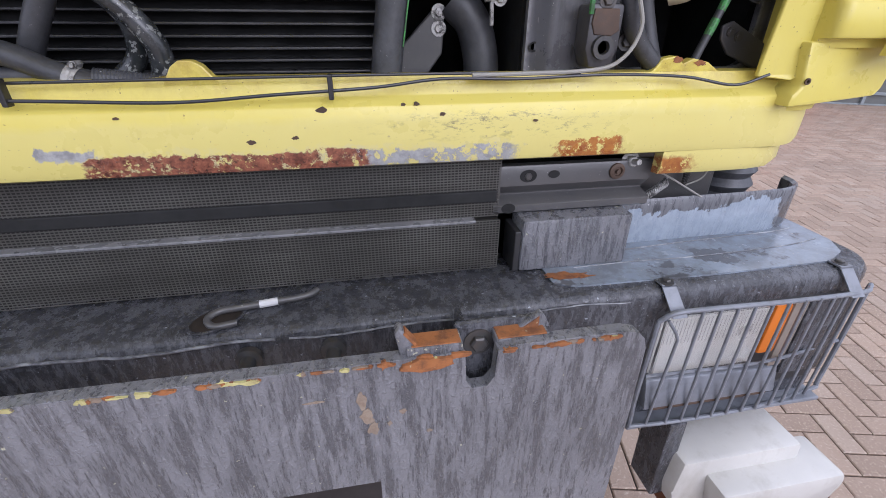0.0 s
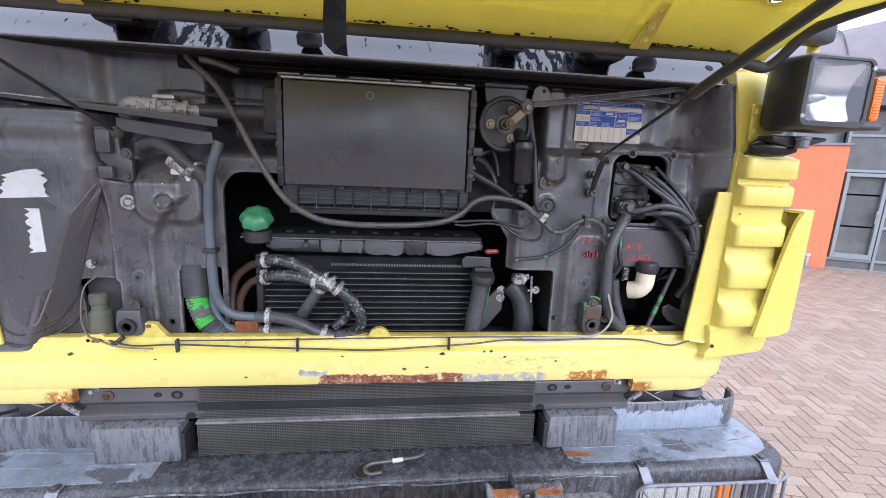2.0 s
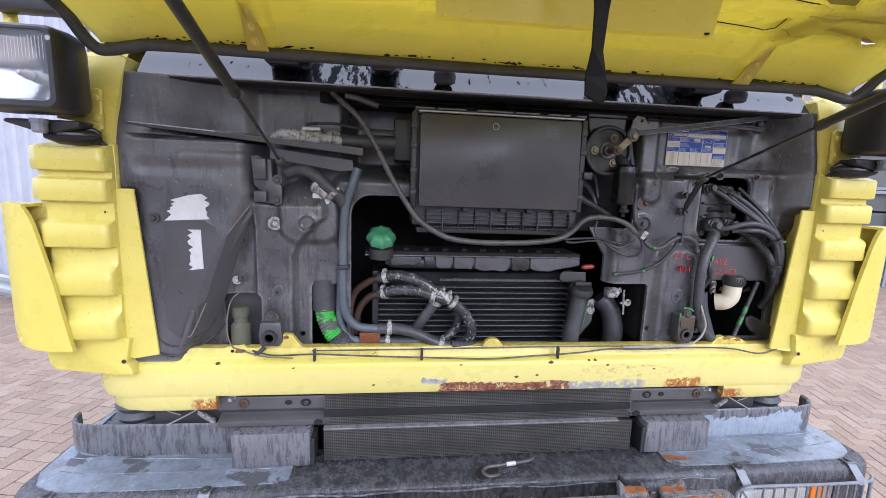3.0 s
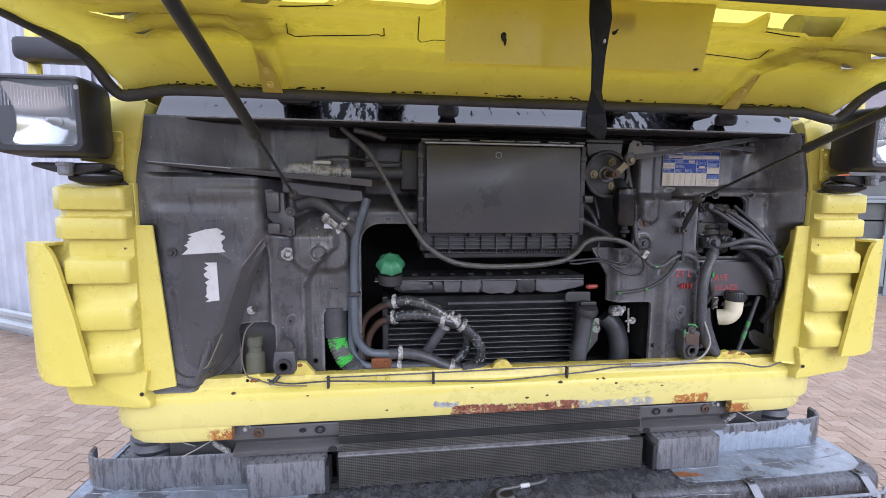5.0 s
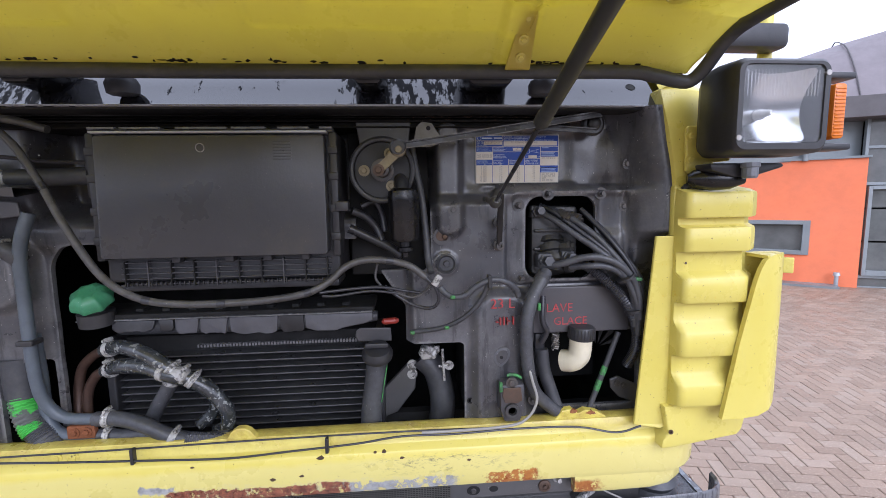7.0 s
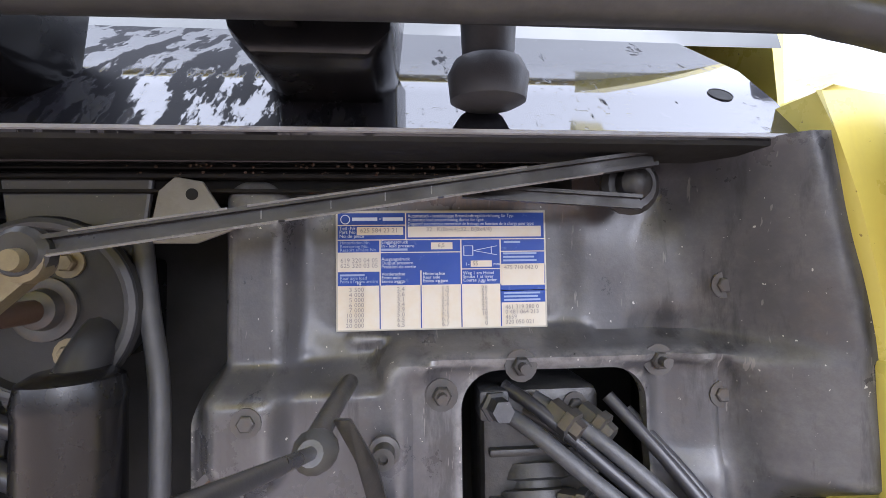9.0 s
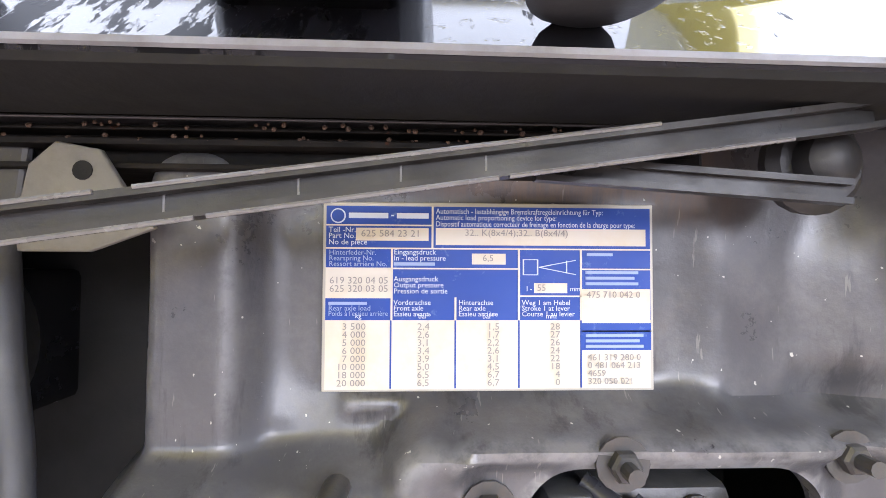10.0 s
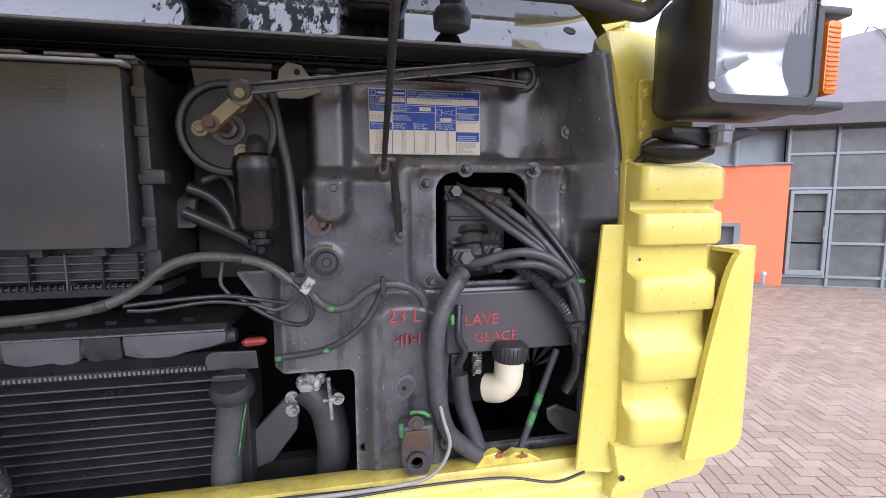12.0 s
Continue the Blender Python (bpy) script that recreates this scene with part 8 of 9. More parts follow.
for s in (-1, 1):
    top = [(0.56, -0.085), (0.60, -0.10), (0.9, -0.105), (1.14, -0.10), (1.20, -0.07), (1.228, -0.02), (1.235, 0.30), (1.22, 0.30), (1.215, 0.14), (1.19, 0.08), (1.10, 0.055), (0.56, 0.05)]
    own = bmesh.new()
    lo = [own.verts.new((CX + s * x, y, 1.0155)) for x, y in top]
    hi = [own.verts.new((CX + s * x, y, 1.0195)) for x, y in top]
    own.faces.new(lo)
    own.faces.new(hi[::-1])
    for i in range(len(top)):
        own.faces.new((lo[i], hi[i], hi[(i + 1) % len(top)], lo[(i + 1) % len(top)]))
    part("top_plate", own, "bumper_top", bumper, "light blue-grey paint flaking off the bumper top")
    up = [(CX + s * x, y) for x, y in ((0.56, 0.035), (0.80, 0.040), (1.05, 0.044), (1.13, 0.048), (1.175, 0.058), (1.200, 0.076), (1.212, 0.098), (1.216, 0.125))]
    if s < 0:
        up.reverse()
    part("upstand", sweep(up, ((0.0, 1.018), (0.004, 1.03), (0.004, 1.112), (0.0, 1.118), (-0.006, 1.112), (-0.006, 1.018))), "bumper_blue", bumper, "curved upstand with peeling blue-grey paint", smooth=True)
    a, b = sorted((CX + s * 0.512, CX + s * 0.728))
    part("block", box(a, b, -0.034, 0.034, 1.018, 1.122, 0.006), "plate", bumper, "dark grey boxed bracket, wet streaked", smooth=True)
    a, b = sorted((CX + s * 0.512, CX + s * 0.50))
    part("block_side", box(a, b, -0.03, 0.034, 1.018, 1.10, 0.002), "black", bumper)
rng = random.Random(4)
flat = slab([(0.632 + 0.046 * math.cos(a) * rng.uniform(0.6, 1.15), -0.066 + 0.013 * math.sin(a) * rng.uniform(0.5, 1.2) - 0.0055 * math.cos(a)) for a in [i * math.pi / 14 for i in range(28)]], 0.0, 0.0012)
flat.transform(Matrix(((1, 0, 0, 0), (0, 0, 1, 0), (0, 1, 0, 1.0202), (0, 0, 0, 1))))
part("rust_patch", flat, "rust_fresh", bumper, "orange rust patch")
own = turned((0, 0, 1.0165), (0, 0, 1), ((0, 0.040), (0.0030, 0.047), (0.0048, 0.046), (0.0046, 0.041), (0.0042, 0.0405)), 30)
own.transform(Matrix.Translation((0.028, -0.092, 0)) @ Matrix.Rotation(radians(38), 4, "Z") @ Matrix.Diagonal((1.0, 0.66, 1, 1)))
hookhole = part("hook_recess", own, "bumper", bumper, "oval recess in the bumper top", smooth=True)
# disc above the bumper top; its dark colour stands in for a shaded hollow
own = turned((0, 0, 1.0168), (0, 0, 1), ((0, 0.0415), (0.0040, 0.0415)), 30)
own.transform(Matrix.Translation((0.028, -0.092, 0)) @ Matrix.Rotation(radians(38), 4, "Z") @ Matrix.Diagonal((1.0, 0.66, 1, 1)))
part("recess_floor", own, "recess", hookhole, "dark brown disc for the recess's shaded hollow")
part("pull_hook", tube(((0.062, -0.110, 1.021), (0.030, -0.116, 1.022), (0.016, -0.098, 1.024), (0.030, -0.082, 1.026), (0.060, -0.078, 1.027), (0.10, -0.072, 1.027), (0.150, -0.064, 1.027), (0.170, -0.058, 1.028), (0.180, -0.048, 1.029)), 0.0058, 10), "rail", hookhole, "grey painted wire pull hook", smooth=True)
part("hook_chip", rod((0.090, -0.0745, 1.0275), (0.118, -0.070, 1.0275), 0.0066, seg=10), "white", hookhole)


# pale line painted as the wet highlight along the bumper's bent front edge
rng = random.Random(12)
for x0, x1, r in ((-1.10, -0.62, 0.0016), (-0.60, 0.13, 0.0026), (0.14, 0.50, 0.0018), (0.52, 0.74, 0.0013)):
    n = int((x1 - x0) / 0.02)
    line = [(x0 + 0.02 * i, -0.1372 + rng.uniform(-0.0006, 0.0004), 1.001 + 0.0035 * math.sin((x0 + 0.02 * i) * 23) + rng.uniform(-0.001, 0.001)) for i in range(n + 1)]
    part("scrape", tube(line, r, 6, 3), "cage_bare", bumper, "pale line for the wet highlight on the bumper edge", smooth=True)
for s in (-1, 1):
    line = [(CX + s * u, y, 1.0202) for u, y in ((0.735, 0.010), (0.90, 0.022), (1.05, 0.030), (1.15, 0.036), (1.19, 0.044))]
    part("seam_line", tube(line, 0.0014, 6, 4), "cage_bare", bumper, "pale sealed seam below the upstand", smooth=True)
    line = [(CX + s * u, y, 1.0202) for u, y in ((0.62, -0.040), (0.75, -0.037), (0.85, -0.040), (1.0, -0.036), (1.12, -0.028), (1.20, -0.012))]
    part("seam_line", tube(line, 0.0012, 6, 4), "cage_bare", bumper, "pale sealed seam along the bumper top", smooth=True)


def lamp_unit(s):
    """Headlamp behind its wire cage, in the bumper's corner."""
    a, b = sorted((CX + s * 0.745, CX + s * 1.185))
    unit = part("headlamp", box(a, b, -0.1375, -0.05, 0.735, 0.972, 0.01), "black", truck, "rectangular headlamp behind a wire cage")
    x0, x1 = sorted((CX + s * 0.76, CX + s * 0.99))
    part("reflector", box(x0, x1, -0.1392, -0.132, 0.818, 0.962, 0.004), "lamp_white", unit, "bright reflector")
    glass = part("lamp_glass", box(x0, x1, -0.150, -0.1415, 0.815, 0.965, 0.004), "lens_frost", unit, "clear ribbed headlamp glass")
    glass.visible_shadow = False
    for i in range(30):
        x = x0 + 0.006 + (x1 - x0 - 0.012) * i / 29
        part("glass_rib", rod((x, -0.1502, 0.90), (x, -0.1502, 0.955), 0.0006, seg=6), "lens_frost", glass).visible_shadow = False
    x0, x1 = sorted((CX + s * 0.755, CX + s * 1.06))
    part("lamp_sill", slab(((x0, 0.745), (x1, 0.745), (x1, 0.800), (x0, 0.812)), lambda px, pz: -0.150 - 0.25 * (0.812 - pz), -0.132, 0.004), "cage", unit, "pale dirty sill below the lens", smooth=True)
    part("sill_rust", box(x0 + 0.02, x1 - 0.02, -0.1665, -0.15, 0.741, 0.749, 0.002), "rust_dark", unit)
    x0, x1 = sorted((CX + s * 1.036, CX + s * 1.07))
    part("brown_lens", box(x0, x1, -0.149, -0.135, 0.80, 0.962, 0.005), "brown_lens", unit, "brown side lens", smooth=True)
    x0, x1 = sorted((CX + s * 0.994, CX + s * 1.032))
    part("indicator", box(x0, x1, -0.150, -0.135, 0.842, 0.962, 0.005), "amber", unit, "amber indicator lens", smooth=True)
    x0, x1 = sorted((CX + s * 1.078, CX + s * 1.18))
    part("side_blank", box(x0, x1, -0.146, -0.135, 0.77, 0.962, 0.005), "bumper", unit, smooth=True)
    cage = part("lamp_cage", tube([(CX + s * x, y, z) for x, y, z in ((0.735, -0.158, 0.965), (0.755, -0.165, 0.985), (0.80, -0.168, 0.990), (1.0, -0.166, 0.984), (1.17, -0.155, 0.976), (1.21, -0.14, 0.972), (1.225, -0.13, 0.95), (1.228, -0.13, 0.72), (1.20, -0.14, 0.698), (1.0, -0.165, 0.70), (0.76, -0.168, 0.705), (0.735, -0.160, 0.73), (0.735, -0.158, 0.965))], 0.0048, 8, 5), "cage", unit, "grey painted wire lamp cage", smooth=True)
    part("cage_bar", tube([(CX + s * x, y, z) for x, y, z in ((0.748, -0.166, 0.972), (0.772, -0.170, 0.935), (0.774, -0.170, 0.90), (0.766, -0.169, 0.704))], 0.0030, 8, 5), "cage", cage, "bent corner bar", smooth=True)
    for i in range(1, 12):
        x = 0.775 + 0.036 * i
        y = -0.170 + 0.03 * max(0, (x - 1.0) / 0.22) ** 2
        part("cage_bar", rod((CX + s * x, y + 0.001, 0.986 - 0.03 * max(0, x - 1.0)), (CX + s * x, y, 0.702), 0.0030, seg=8), "cage", cage)
    part("cage_rail", tube([(CX + s * x, y, z) for x, y, z in ((0.74, -0.160, 0.835), (1.0, -0.162, 0.832), (1.22, -0.13, 0.83))], 0.0036, 8), "cage", cage)
    part("cage_tray", box(min(CX + s * 0.73, CX + s * 1.2), max(CX + s * 0.73, CX + s * 1.2), -0.165, -0.10, 0.690, 0.70, 0.003), "cage", cage)
    for x, y in ((0.762, -0.118), (1.145, -0.112)):
        bm = slab([(CX + s * (x - 0.014), 1.018), (CX + s * (x + 0.014), 1.018), (CX + s * (x + 0.026), 0.972), (CX + s * (x - 0.004), 0.972)], lambda px, pz: -0.130 - 0.75 * (1.018 - pz), lambda px, pz: -0.126 - 0.75 * (1.018 - pz), 0.001)
        clip = part("cage_clip", bm, "cage", cage, "bolted clip strap")
        part("clip_top", box(CX + s * x - 0.014, CX + s * x + 0.014, -0.128, y + 0.012, 1.018, 1.022, 0.001), "cage", cage)
        part("clip_bolt", hexagon((CX + s * x, y, 1.021), (0, 0, 1), 0.008, 0.007), "bolt", cage)
    return unit


two(lamp_unit)

# plough mounting plate in front of the bumper
PLY = -0.333
pts = [(-0.545, 1.09), (-0.53, 1.108), (0.372, 1.108), (0.374, 1.065), (0.382, 1.052), (0.400, 1.052), (0.409, 1.065), (0.411, 1.106), (0.43, 1.110), (0.572, 1.110), (0.588, 1.106), (0.598, 1.096), (0.603, 1.08), (0.607, 0.97), (0.607, 0.55), (0.265, 0.55), (0.265, 0.905), (-0.21, 0.905), (-0.21, 0.55), (-0.545, 0.55)]
own = slab(pts, PLY, PLY + 0.016)
push = part("mounting_plate", own, "plate", truck, "thick streaked grey steel mounting plate, chipped edge")
# its top edge: worn steel, broken by rusty and yellow chips
for x0, x1, z in ((-0.53, 0.372, 1.108), (0.43, 0.572, 1.110)):
    part("worn_edge", box(x0, x1, PLY - 0.0006, PLY + 0.0165, z - 0.0006, z + 0.0012, 0.0006), "plate", push, "worn top edge")
rng = random.Random(41)
for i in range(70):
    x = rng.choice((rng.uniform(-0.52, 0.36), rng.uniform(-0.10, 0.365), rng.uniform(0.42, 0.57)))
    w, h = rng.uniform(0.002, 0.012) * (1.6 if 0.27 < x < 0.37 else 1.0), rng.uniform(0.0015, 0.0045) * (1.6 if 0.27 < x < 0.37 else 1.0)
    pts = [(x + w * math.cos(a) * rng.uniform(0.5, 1.15), 1.1055 + h * math.sin(a) * rng.uniform(0.5, 1.2)) for a in [k * math.pi / 6 for k in range(12)]]
    part("edge_chip", slab(pts, PLY - 0.0010 - 0.00004 * i, PLY + 0.002), rng.choice(("rust_fresh", "rust_fresh", "bare_chip", "chip_yellow")), push)
# folded tabs beside the notch
tab = part("bent_tab", box(0.306, 0.370, PLY + 0.003, PLY + 0.030, 1.1085, 1.1195, 0.002), "plate", push, "folded tab, rusted on top", smooth=True)
part("rusty_top", box(0.312, 0.368, PLY + 0.005, PLY + 0.029, 1.119, 1.1207, 0.0006), "rust_fresh", tab, "orange rust")
part("rusty_face", slab([(0.330 + 0.036 * math.cos(a) * rng.uniform(0.6, 1.05), 1.1005 + 0.009 * math.sin(a) * rng.uniform(0.5, 1.2)) for a in [k * math.pi / 8 for k in range(16)]], PLY - 0.0045, PLY + 0.002), "rust_fresh", tab, "orange rust")
bm = slab(((0.299, 1.108), (0.294, 1.138), (0.298, 1.144), (0.303, 1.142), (0.316, 1.122), (0.322, 1.108)), PLY + 0.008, PLY + 0.024, 0.002)
lip = part("tab_lip", bm, "plate", tab, "upright bent end", smooth=True)
part("rusty_edge", slab(((0.3035, 1.138), (0.306, 1.140), (0.3185, 1.1215), (0.3155, 1.1205)), PLY + 0.0065, PLY + 0.020), "rust_fresh", lip, "orange rust")
tab = part("bent_tab", box(0.412, 0.478, PLY + 0.012, PLY + 0.036, 1.098, 1.1125, 0.002), "plate", push, "folded tab, rusted on top", smooth=True)
part("rusty_top", box(0.414, 0.474, PLY + 0.0115, PLY + 0.034, 1.1115, 1.1135, 0.0006), "rust_fresh", tab, "orange rust")
bm = slab(((0.440, 1.110), (0.462, 1.126), (0.470, 1.132), (0.476, 1.126), (0.484, 1.110)), PLY + 0.026, PLY + 0.036, 0.0015)
lip = part("tab_lip", bm, "plate", tab, "upright bent end", smooth=True)
part("rusty_edge", slab(((0.446, 1.1115), (0.462, 1.123), (0.468, 1.128), (0.468, 1.1115)), PLY + 0.0250, PLY + 0.030), "rust_fresh", lip, "orange rust")
br = part("plate_bracket", box(0.366, 0.474, -0.300, -0.288, 0.96, 1.122, 0.006), "bumper", truck, "dark bolted bracket behind the plate", smooth=True)
bolt(br, 0.396, -0.300, 1.094, 0.011, 0.009, "bolt")
part("bracket_web", box(0.40, 0.41, -0.295, -0.14, 0.96, 1.03, 0.003), "bumper", br)
for x in (-0.40, 0.46):
    part("plate_arm", box(x - 0.05, x + 0.05, PLY + 0.018, -0.13, 0.72, 1.00, 0.004), "bumper", truck)
for x, z, w, h in ((0.252, 1.055, 0.006, 0.016), (0.257, 1.030, 0.009, 0.014), (0.263, 1.008, 0.008, 0.012), (0.20, 1.062, 0.012, 0.002), (0.298, 1.030, 0.005, 0.004), (0.282, 1.012, 0.003, 0.004), (0.33, 0.99, 0.004, 0.003)):
    bm = slab([(x + w * math.cos(a) * rng.uniform(0.55, 1.15), z + h * math.sin(a) * rng.uniform(0.6, 1.2)) for a in [i * math.pi / 9 for i in range(18)]], PLY - 0.0008, PLY + 0.002)
    part("paint_chip", bm, "bare_chip", push)
for x in (0.078, 0.205):
    part("bumper_bolt", turned((x, -0.138, 0.975), (0, -1, 0), ((0, 0.020), (0.01, 0.020), (0.014, 0.012), (0.05, 0.011)), 14), "bolt", bumper, smooth=True)

# white step box under the lamp
step = part("step_box", slab(((0.90, 0.60), (1.20, 0.60), (1.21, 0.54), (1.205, 0.40), (0.92, 0.40), (0.895, 0.50)), -0.205, -0.06, 0.012), "white_dirty", truck, "white plastic step box under the headlamp", smooth=True)
part("step_nose", slab(((0.965, 0.555), (1.275, 0.555), (1.285, 0.52), (1.25, 0.40), (1.0, 0.40)), -0.262, -0.15, 0.012), "white_dirty", step, smooth=True)
part("step_post", slab(((0.865, 0.69), (0.905, 0.69), (0.915, 0.45), (0.875, 0.45)), -0.17, -0.09, 0.003), "bumper", truck, "steel step post with rust")
part("step_rust", box(0.905, 0.935, -0.212, -0.09, 0.42, 0.46, 0.004), "rust", step)


# ---- truck: square lamps on the corner posts ----
def work_lamp(s):
    c = CX + s * 1.077
    unit = bmesh.new()
    rings = []
    for y, hw, hz in ((-0.180, 0.088, 0.078), (-0.172, 0.093, 0.084), (-0.12, 0.094, 0.087), (-0.080, 0.090, 0.085), (-0.052, 0.076, 0.076), (-0.042, 0.055, 0.058)):
        rings.append([unit.verts.new((c + x, y, 2.043 + z)) for x, z in rounded(-hw, hw, -hz, hz, 0.018, 3)])
    for lo, hi in zip(rings, rings[1:]):
        for i in range(len(lo)):
            j = (i + 1) % len(lo)
            unit.faces.new((lo[i], lo[j], hi[j], hi[i]))
    unit.faces.new(rings[-1])
    rim = [unit.verts.new((c + x, -0.180, 2.046 + z)) for x, z in rounded(-0.078, 0.078, -0.070, 0.070, 0.012, 3)]
    deep = [unit.verts.new((c + x * 0.8, -0.11, 2.046 + z * 0.8)) for x, z in rounded(-0.078, 0.078, -0.070, 0.070, 0.012, 3)]
    for i in range(len(rim)):
        j = (i + 1) % len(rim)
        unit.faces.new((rings[0][i], rings[0][j], rim[j], rim[i]))
        unit.faces.new((rim[i], rim[j], deep[j], deep[i]))
    unit.faces.new(deep)
    lamp = part("square_lamp", unit, "black", truck, "square black lamp on the corner post", smooth=True)
    dish = bmesh.new()
    n = 16
    grid = []
    for a in range(n + 1):
        row = []
        for b in range(n + 1):
            dx, dz = 0.075 * (2 * a / n - 1), 0.067 * (2 * b / n - 1)
            row.append(dish.verts.new((c + dx, -0.116 - 4.8 * (dx * dx + (dz + 0.010) ** 2), 2.046 + dz)))
        grid.append(row)
    for a in range(n):
        for b in range(n):
            dish.faces.new((grid[a][b], grid[a + 1][b], grid[a + 1][b + 1], grid[a][b + 1]))
    part("reflector", dish, "chrome", lamp, "bright reflector dish", smooth=True)
    part("bulb", turned((c, -0.118, 2.036), (0, -1, 0), ((0, 0.010), (0.012, 0.010), (0.016, 0.007), (0.030, 0.006), (0.034, 0.003)), 14), "lamp_white", lamp, smooth=True)
    glass = part("lens", slab(rounded(c - 0.077, c + 0.077, 1.977, 2.115, 0.012, 3), lambda x, z: -0.186 + 0.9 * ((x - c) ** 2 + (z - 2.046) ** 2), -0.176, 0.002), "lens", lamp, "clear square lens")
    glass.visible_shadow = False
    for i in range(22):
        x = c - 0.068 + 0.0065 * i
        part("lens_flute", rod((x, -0.1752, 2.060), (x, -0.1752, 2.106), 0.0009, seg=6), "lens", glass).visible_shadow = False
    for x, z in ((-0.083, -0.05), (0.083, 0.065)):
        part("screw", turned((c + x, -0.178, 2.036 + z), (0, -1, 0), ((0, 0.006), (0.003, 0.005)), 10), "steel", lamp)
    for z in (1.965, 2.095):
        a, b = sorted((c + s * 0.095, c + s * 0.155))
        part("ear", box(a, b, -0.165, -0.12, z, z + 0.012, 0.003), "black", lamp, smooth=True)
    if s > 0:
        ind = part("indicator", slab(rounded(c + 0.108, c + 0.132, 1.985, 2.085, 0.006, 3), -0.170, -0.11, 0.003), "amber", lamp, "amber side indicator lens", smooth=True)
        for i in range(14):
            part("lens_flute", box(c + 0.110, c + 0.130, -0.1715, -0.168, 1.990 + 0.0065 * i, 1.993 + 0.0065 * i, 0.0008), "amber", ind)
    part("underside", slab([(c - s * 0.085, 1.946), (c + s * 0.07, 1.946), (c + s * 0.075, 1.938), (c + s * 0.02, 1.922), (c - s * 0.03, 1.918), (c - s * 0.08, 1.932)], -0.11, -0.06, 0.006), "black", lamp, smooth=True)
    part("gland", turned((c - s * 0.012, -0.125, 1.915), (0, 0, 1), ((0, 0.012), (0.004, 0.0145), (0.020, 0.0145), (0.022, 0.017), (0.03, 0.017)), 12), "cage", lamp, "grey cable gland")
    part("rubber_joint", turned((c - s * 0.095, -0.055, 1.918), (s * 1.0, -0.45, -0.05), ((0, 0.010), (0.012, 0.019), (0.045, 0.024), (0.08, 0.020), (0.105, 0.008)), 16), "gloss_black", lamp, smooth=True)
    part("lamp_cable", tube([(c - s * dx, y, z) for dx, y, z in ((0.03, -0.08, 1.905), (0.06, -0.07, 1.900), (0.085, -0.050, 1.904), (0.094, -0.042, 1.892), (0.096, -0.036, 1.875))], 0.0075, 10, 6, 0.0008, 0.004), "cable", lamp)
    u = 1.012
    pts = [(CX + s * x, z) for x, z in ((0.984, 2.024), (0.989, 2.030), (1.016, 2.030), (1.020, 2.024), (1.022, 1.985), (1.030, 1.972), (1.05, 1.966), (1.085, 1.970), (1.085, 1.956), (1.045, 1.952), (1.052, 1.927), (1.04, 1.918), (1.008, 1.920), (0.988, 1.935))]
    bk = part("lamp_arm", slab(pts, -0.044, -0.034, 0.0025), "yellow", lamp, "yellow bolted lamp bracket")
    for z in (2.008, 1.958):
        bolt(bk, CX + s * 0.994, -0.044, z, 0.007, 0.007, "yellow")
    return lamp


two(work_lamp)

# mirror arm and grab rail beside the cab
for s in (-1, 1):
    part("grab_rail", rod((CX + s * 1.27, 0.10, 2.0), (CX + s * 1.30, 0.14, 2.5), 0.016, seg=16), "yellow", truck, "yellow grab rail", smooth=True)
    bm = box(min(CX + s * 1.05, CX + s * 1.30), max(CX + s * 1.05, CX + s * 1.30), 0.06, 0.12, 2.225, 2.285, 0.015)
    part("mirror_arm", bm, "black", truck, "dark mirror arm", smooth=True)

# closed cab above and behind
bm = bmesh.new()
for s in (-1, 1):
    a, b = sorted((CX + s * 1.145, CX + s * 1.12))
    box(a, b, 0.45, 2.0, 1.20, 3.0, bm=bm)
box(CX - 1.145, CX + 1.145, 1.98, 2.0, 1.20, 3.0, bm=bm)
box(CX - 1.145, CX + 1.145, 0.30, 2.0, 2.98, 3.0, bm=bm)
part("cab_shell", bm, "yellow", truck, "yellow cab side and roof sheet")
bm = bmesh.new()
v = [bm.verts.new(p) for p in ((CX - 1.08, 0.165, 2.24), (CX + 1.08, 0.165, 2.24), (CX + 1.06, 0.33, 2.98), (CX - 1.06, 0.33, 2.98))]
bm.faces.new(v)
part("windscreen", bm, "pane", truck, "dark windscreen")
for s in (-1, 1):
    x0, x1 = sorted((CX + s * 0.86, CX + s * 1.14))
    tyre = turned((x0, 0.95, 0.382), (1, 0, 0), ((0, 0.28), (0.01, 0.44), (0.04, 0.49), (0.24, 0.49), (0.27, 0.44), (0.28, 0.28)), 40)
    wheel = part("front_wheel", tyre, "rubber", truck, "black rubber front tyre", smooth=True)
    part("rim", turned((x0 + 0.03, 0.95, 0.382), (1, 0, 0), ((0, 0.27), (0.22, 0.27)), 32), "steel", wheel, smooth=True)
bm = rod((CX - 0.9, 0.95, 0.38), (CX + 0.9, 0.95, 0.38), 0.06)
box(CX - 0.5, CX + 0.5, 0.85, 1.05, 0.38, 0.64, bm=bm)
part("axle", bm, "cavity", truck)

# ---- yard: building with orange wall and glass front ----
hall = thing("office_building", "grey building with an orange rendered wall and glazed front", "building")
WA, WD = Vector((10.51, 7.93, 0.0)), Vector((-0.777, 0.629, 0.0))
WN = Vector((-0.629, -0.777, 0.0))


def on_wall(u0, u1, z0, z1, d0, d1, origin=WA, along=WD, out=WN, bev=0.0):
    """A block on a facade: u along it, z up, d outwards."""
    own = box(u0, u1, d0, d1, z0, z1, bev)
    for v in own.verts:
        v.co = origin + along * v.co.x + out * v.co.y + Vector((0, 0, v.co.z))
    return own


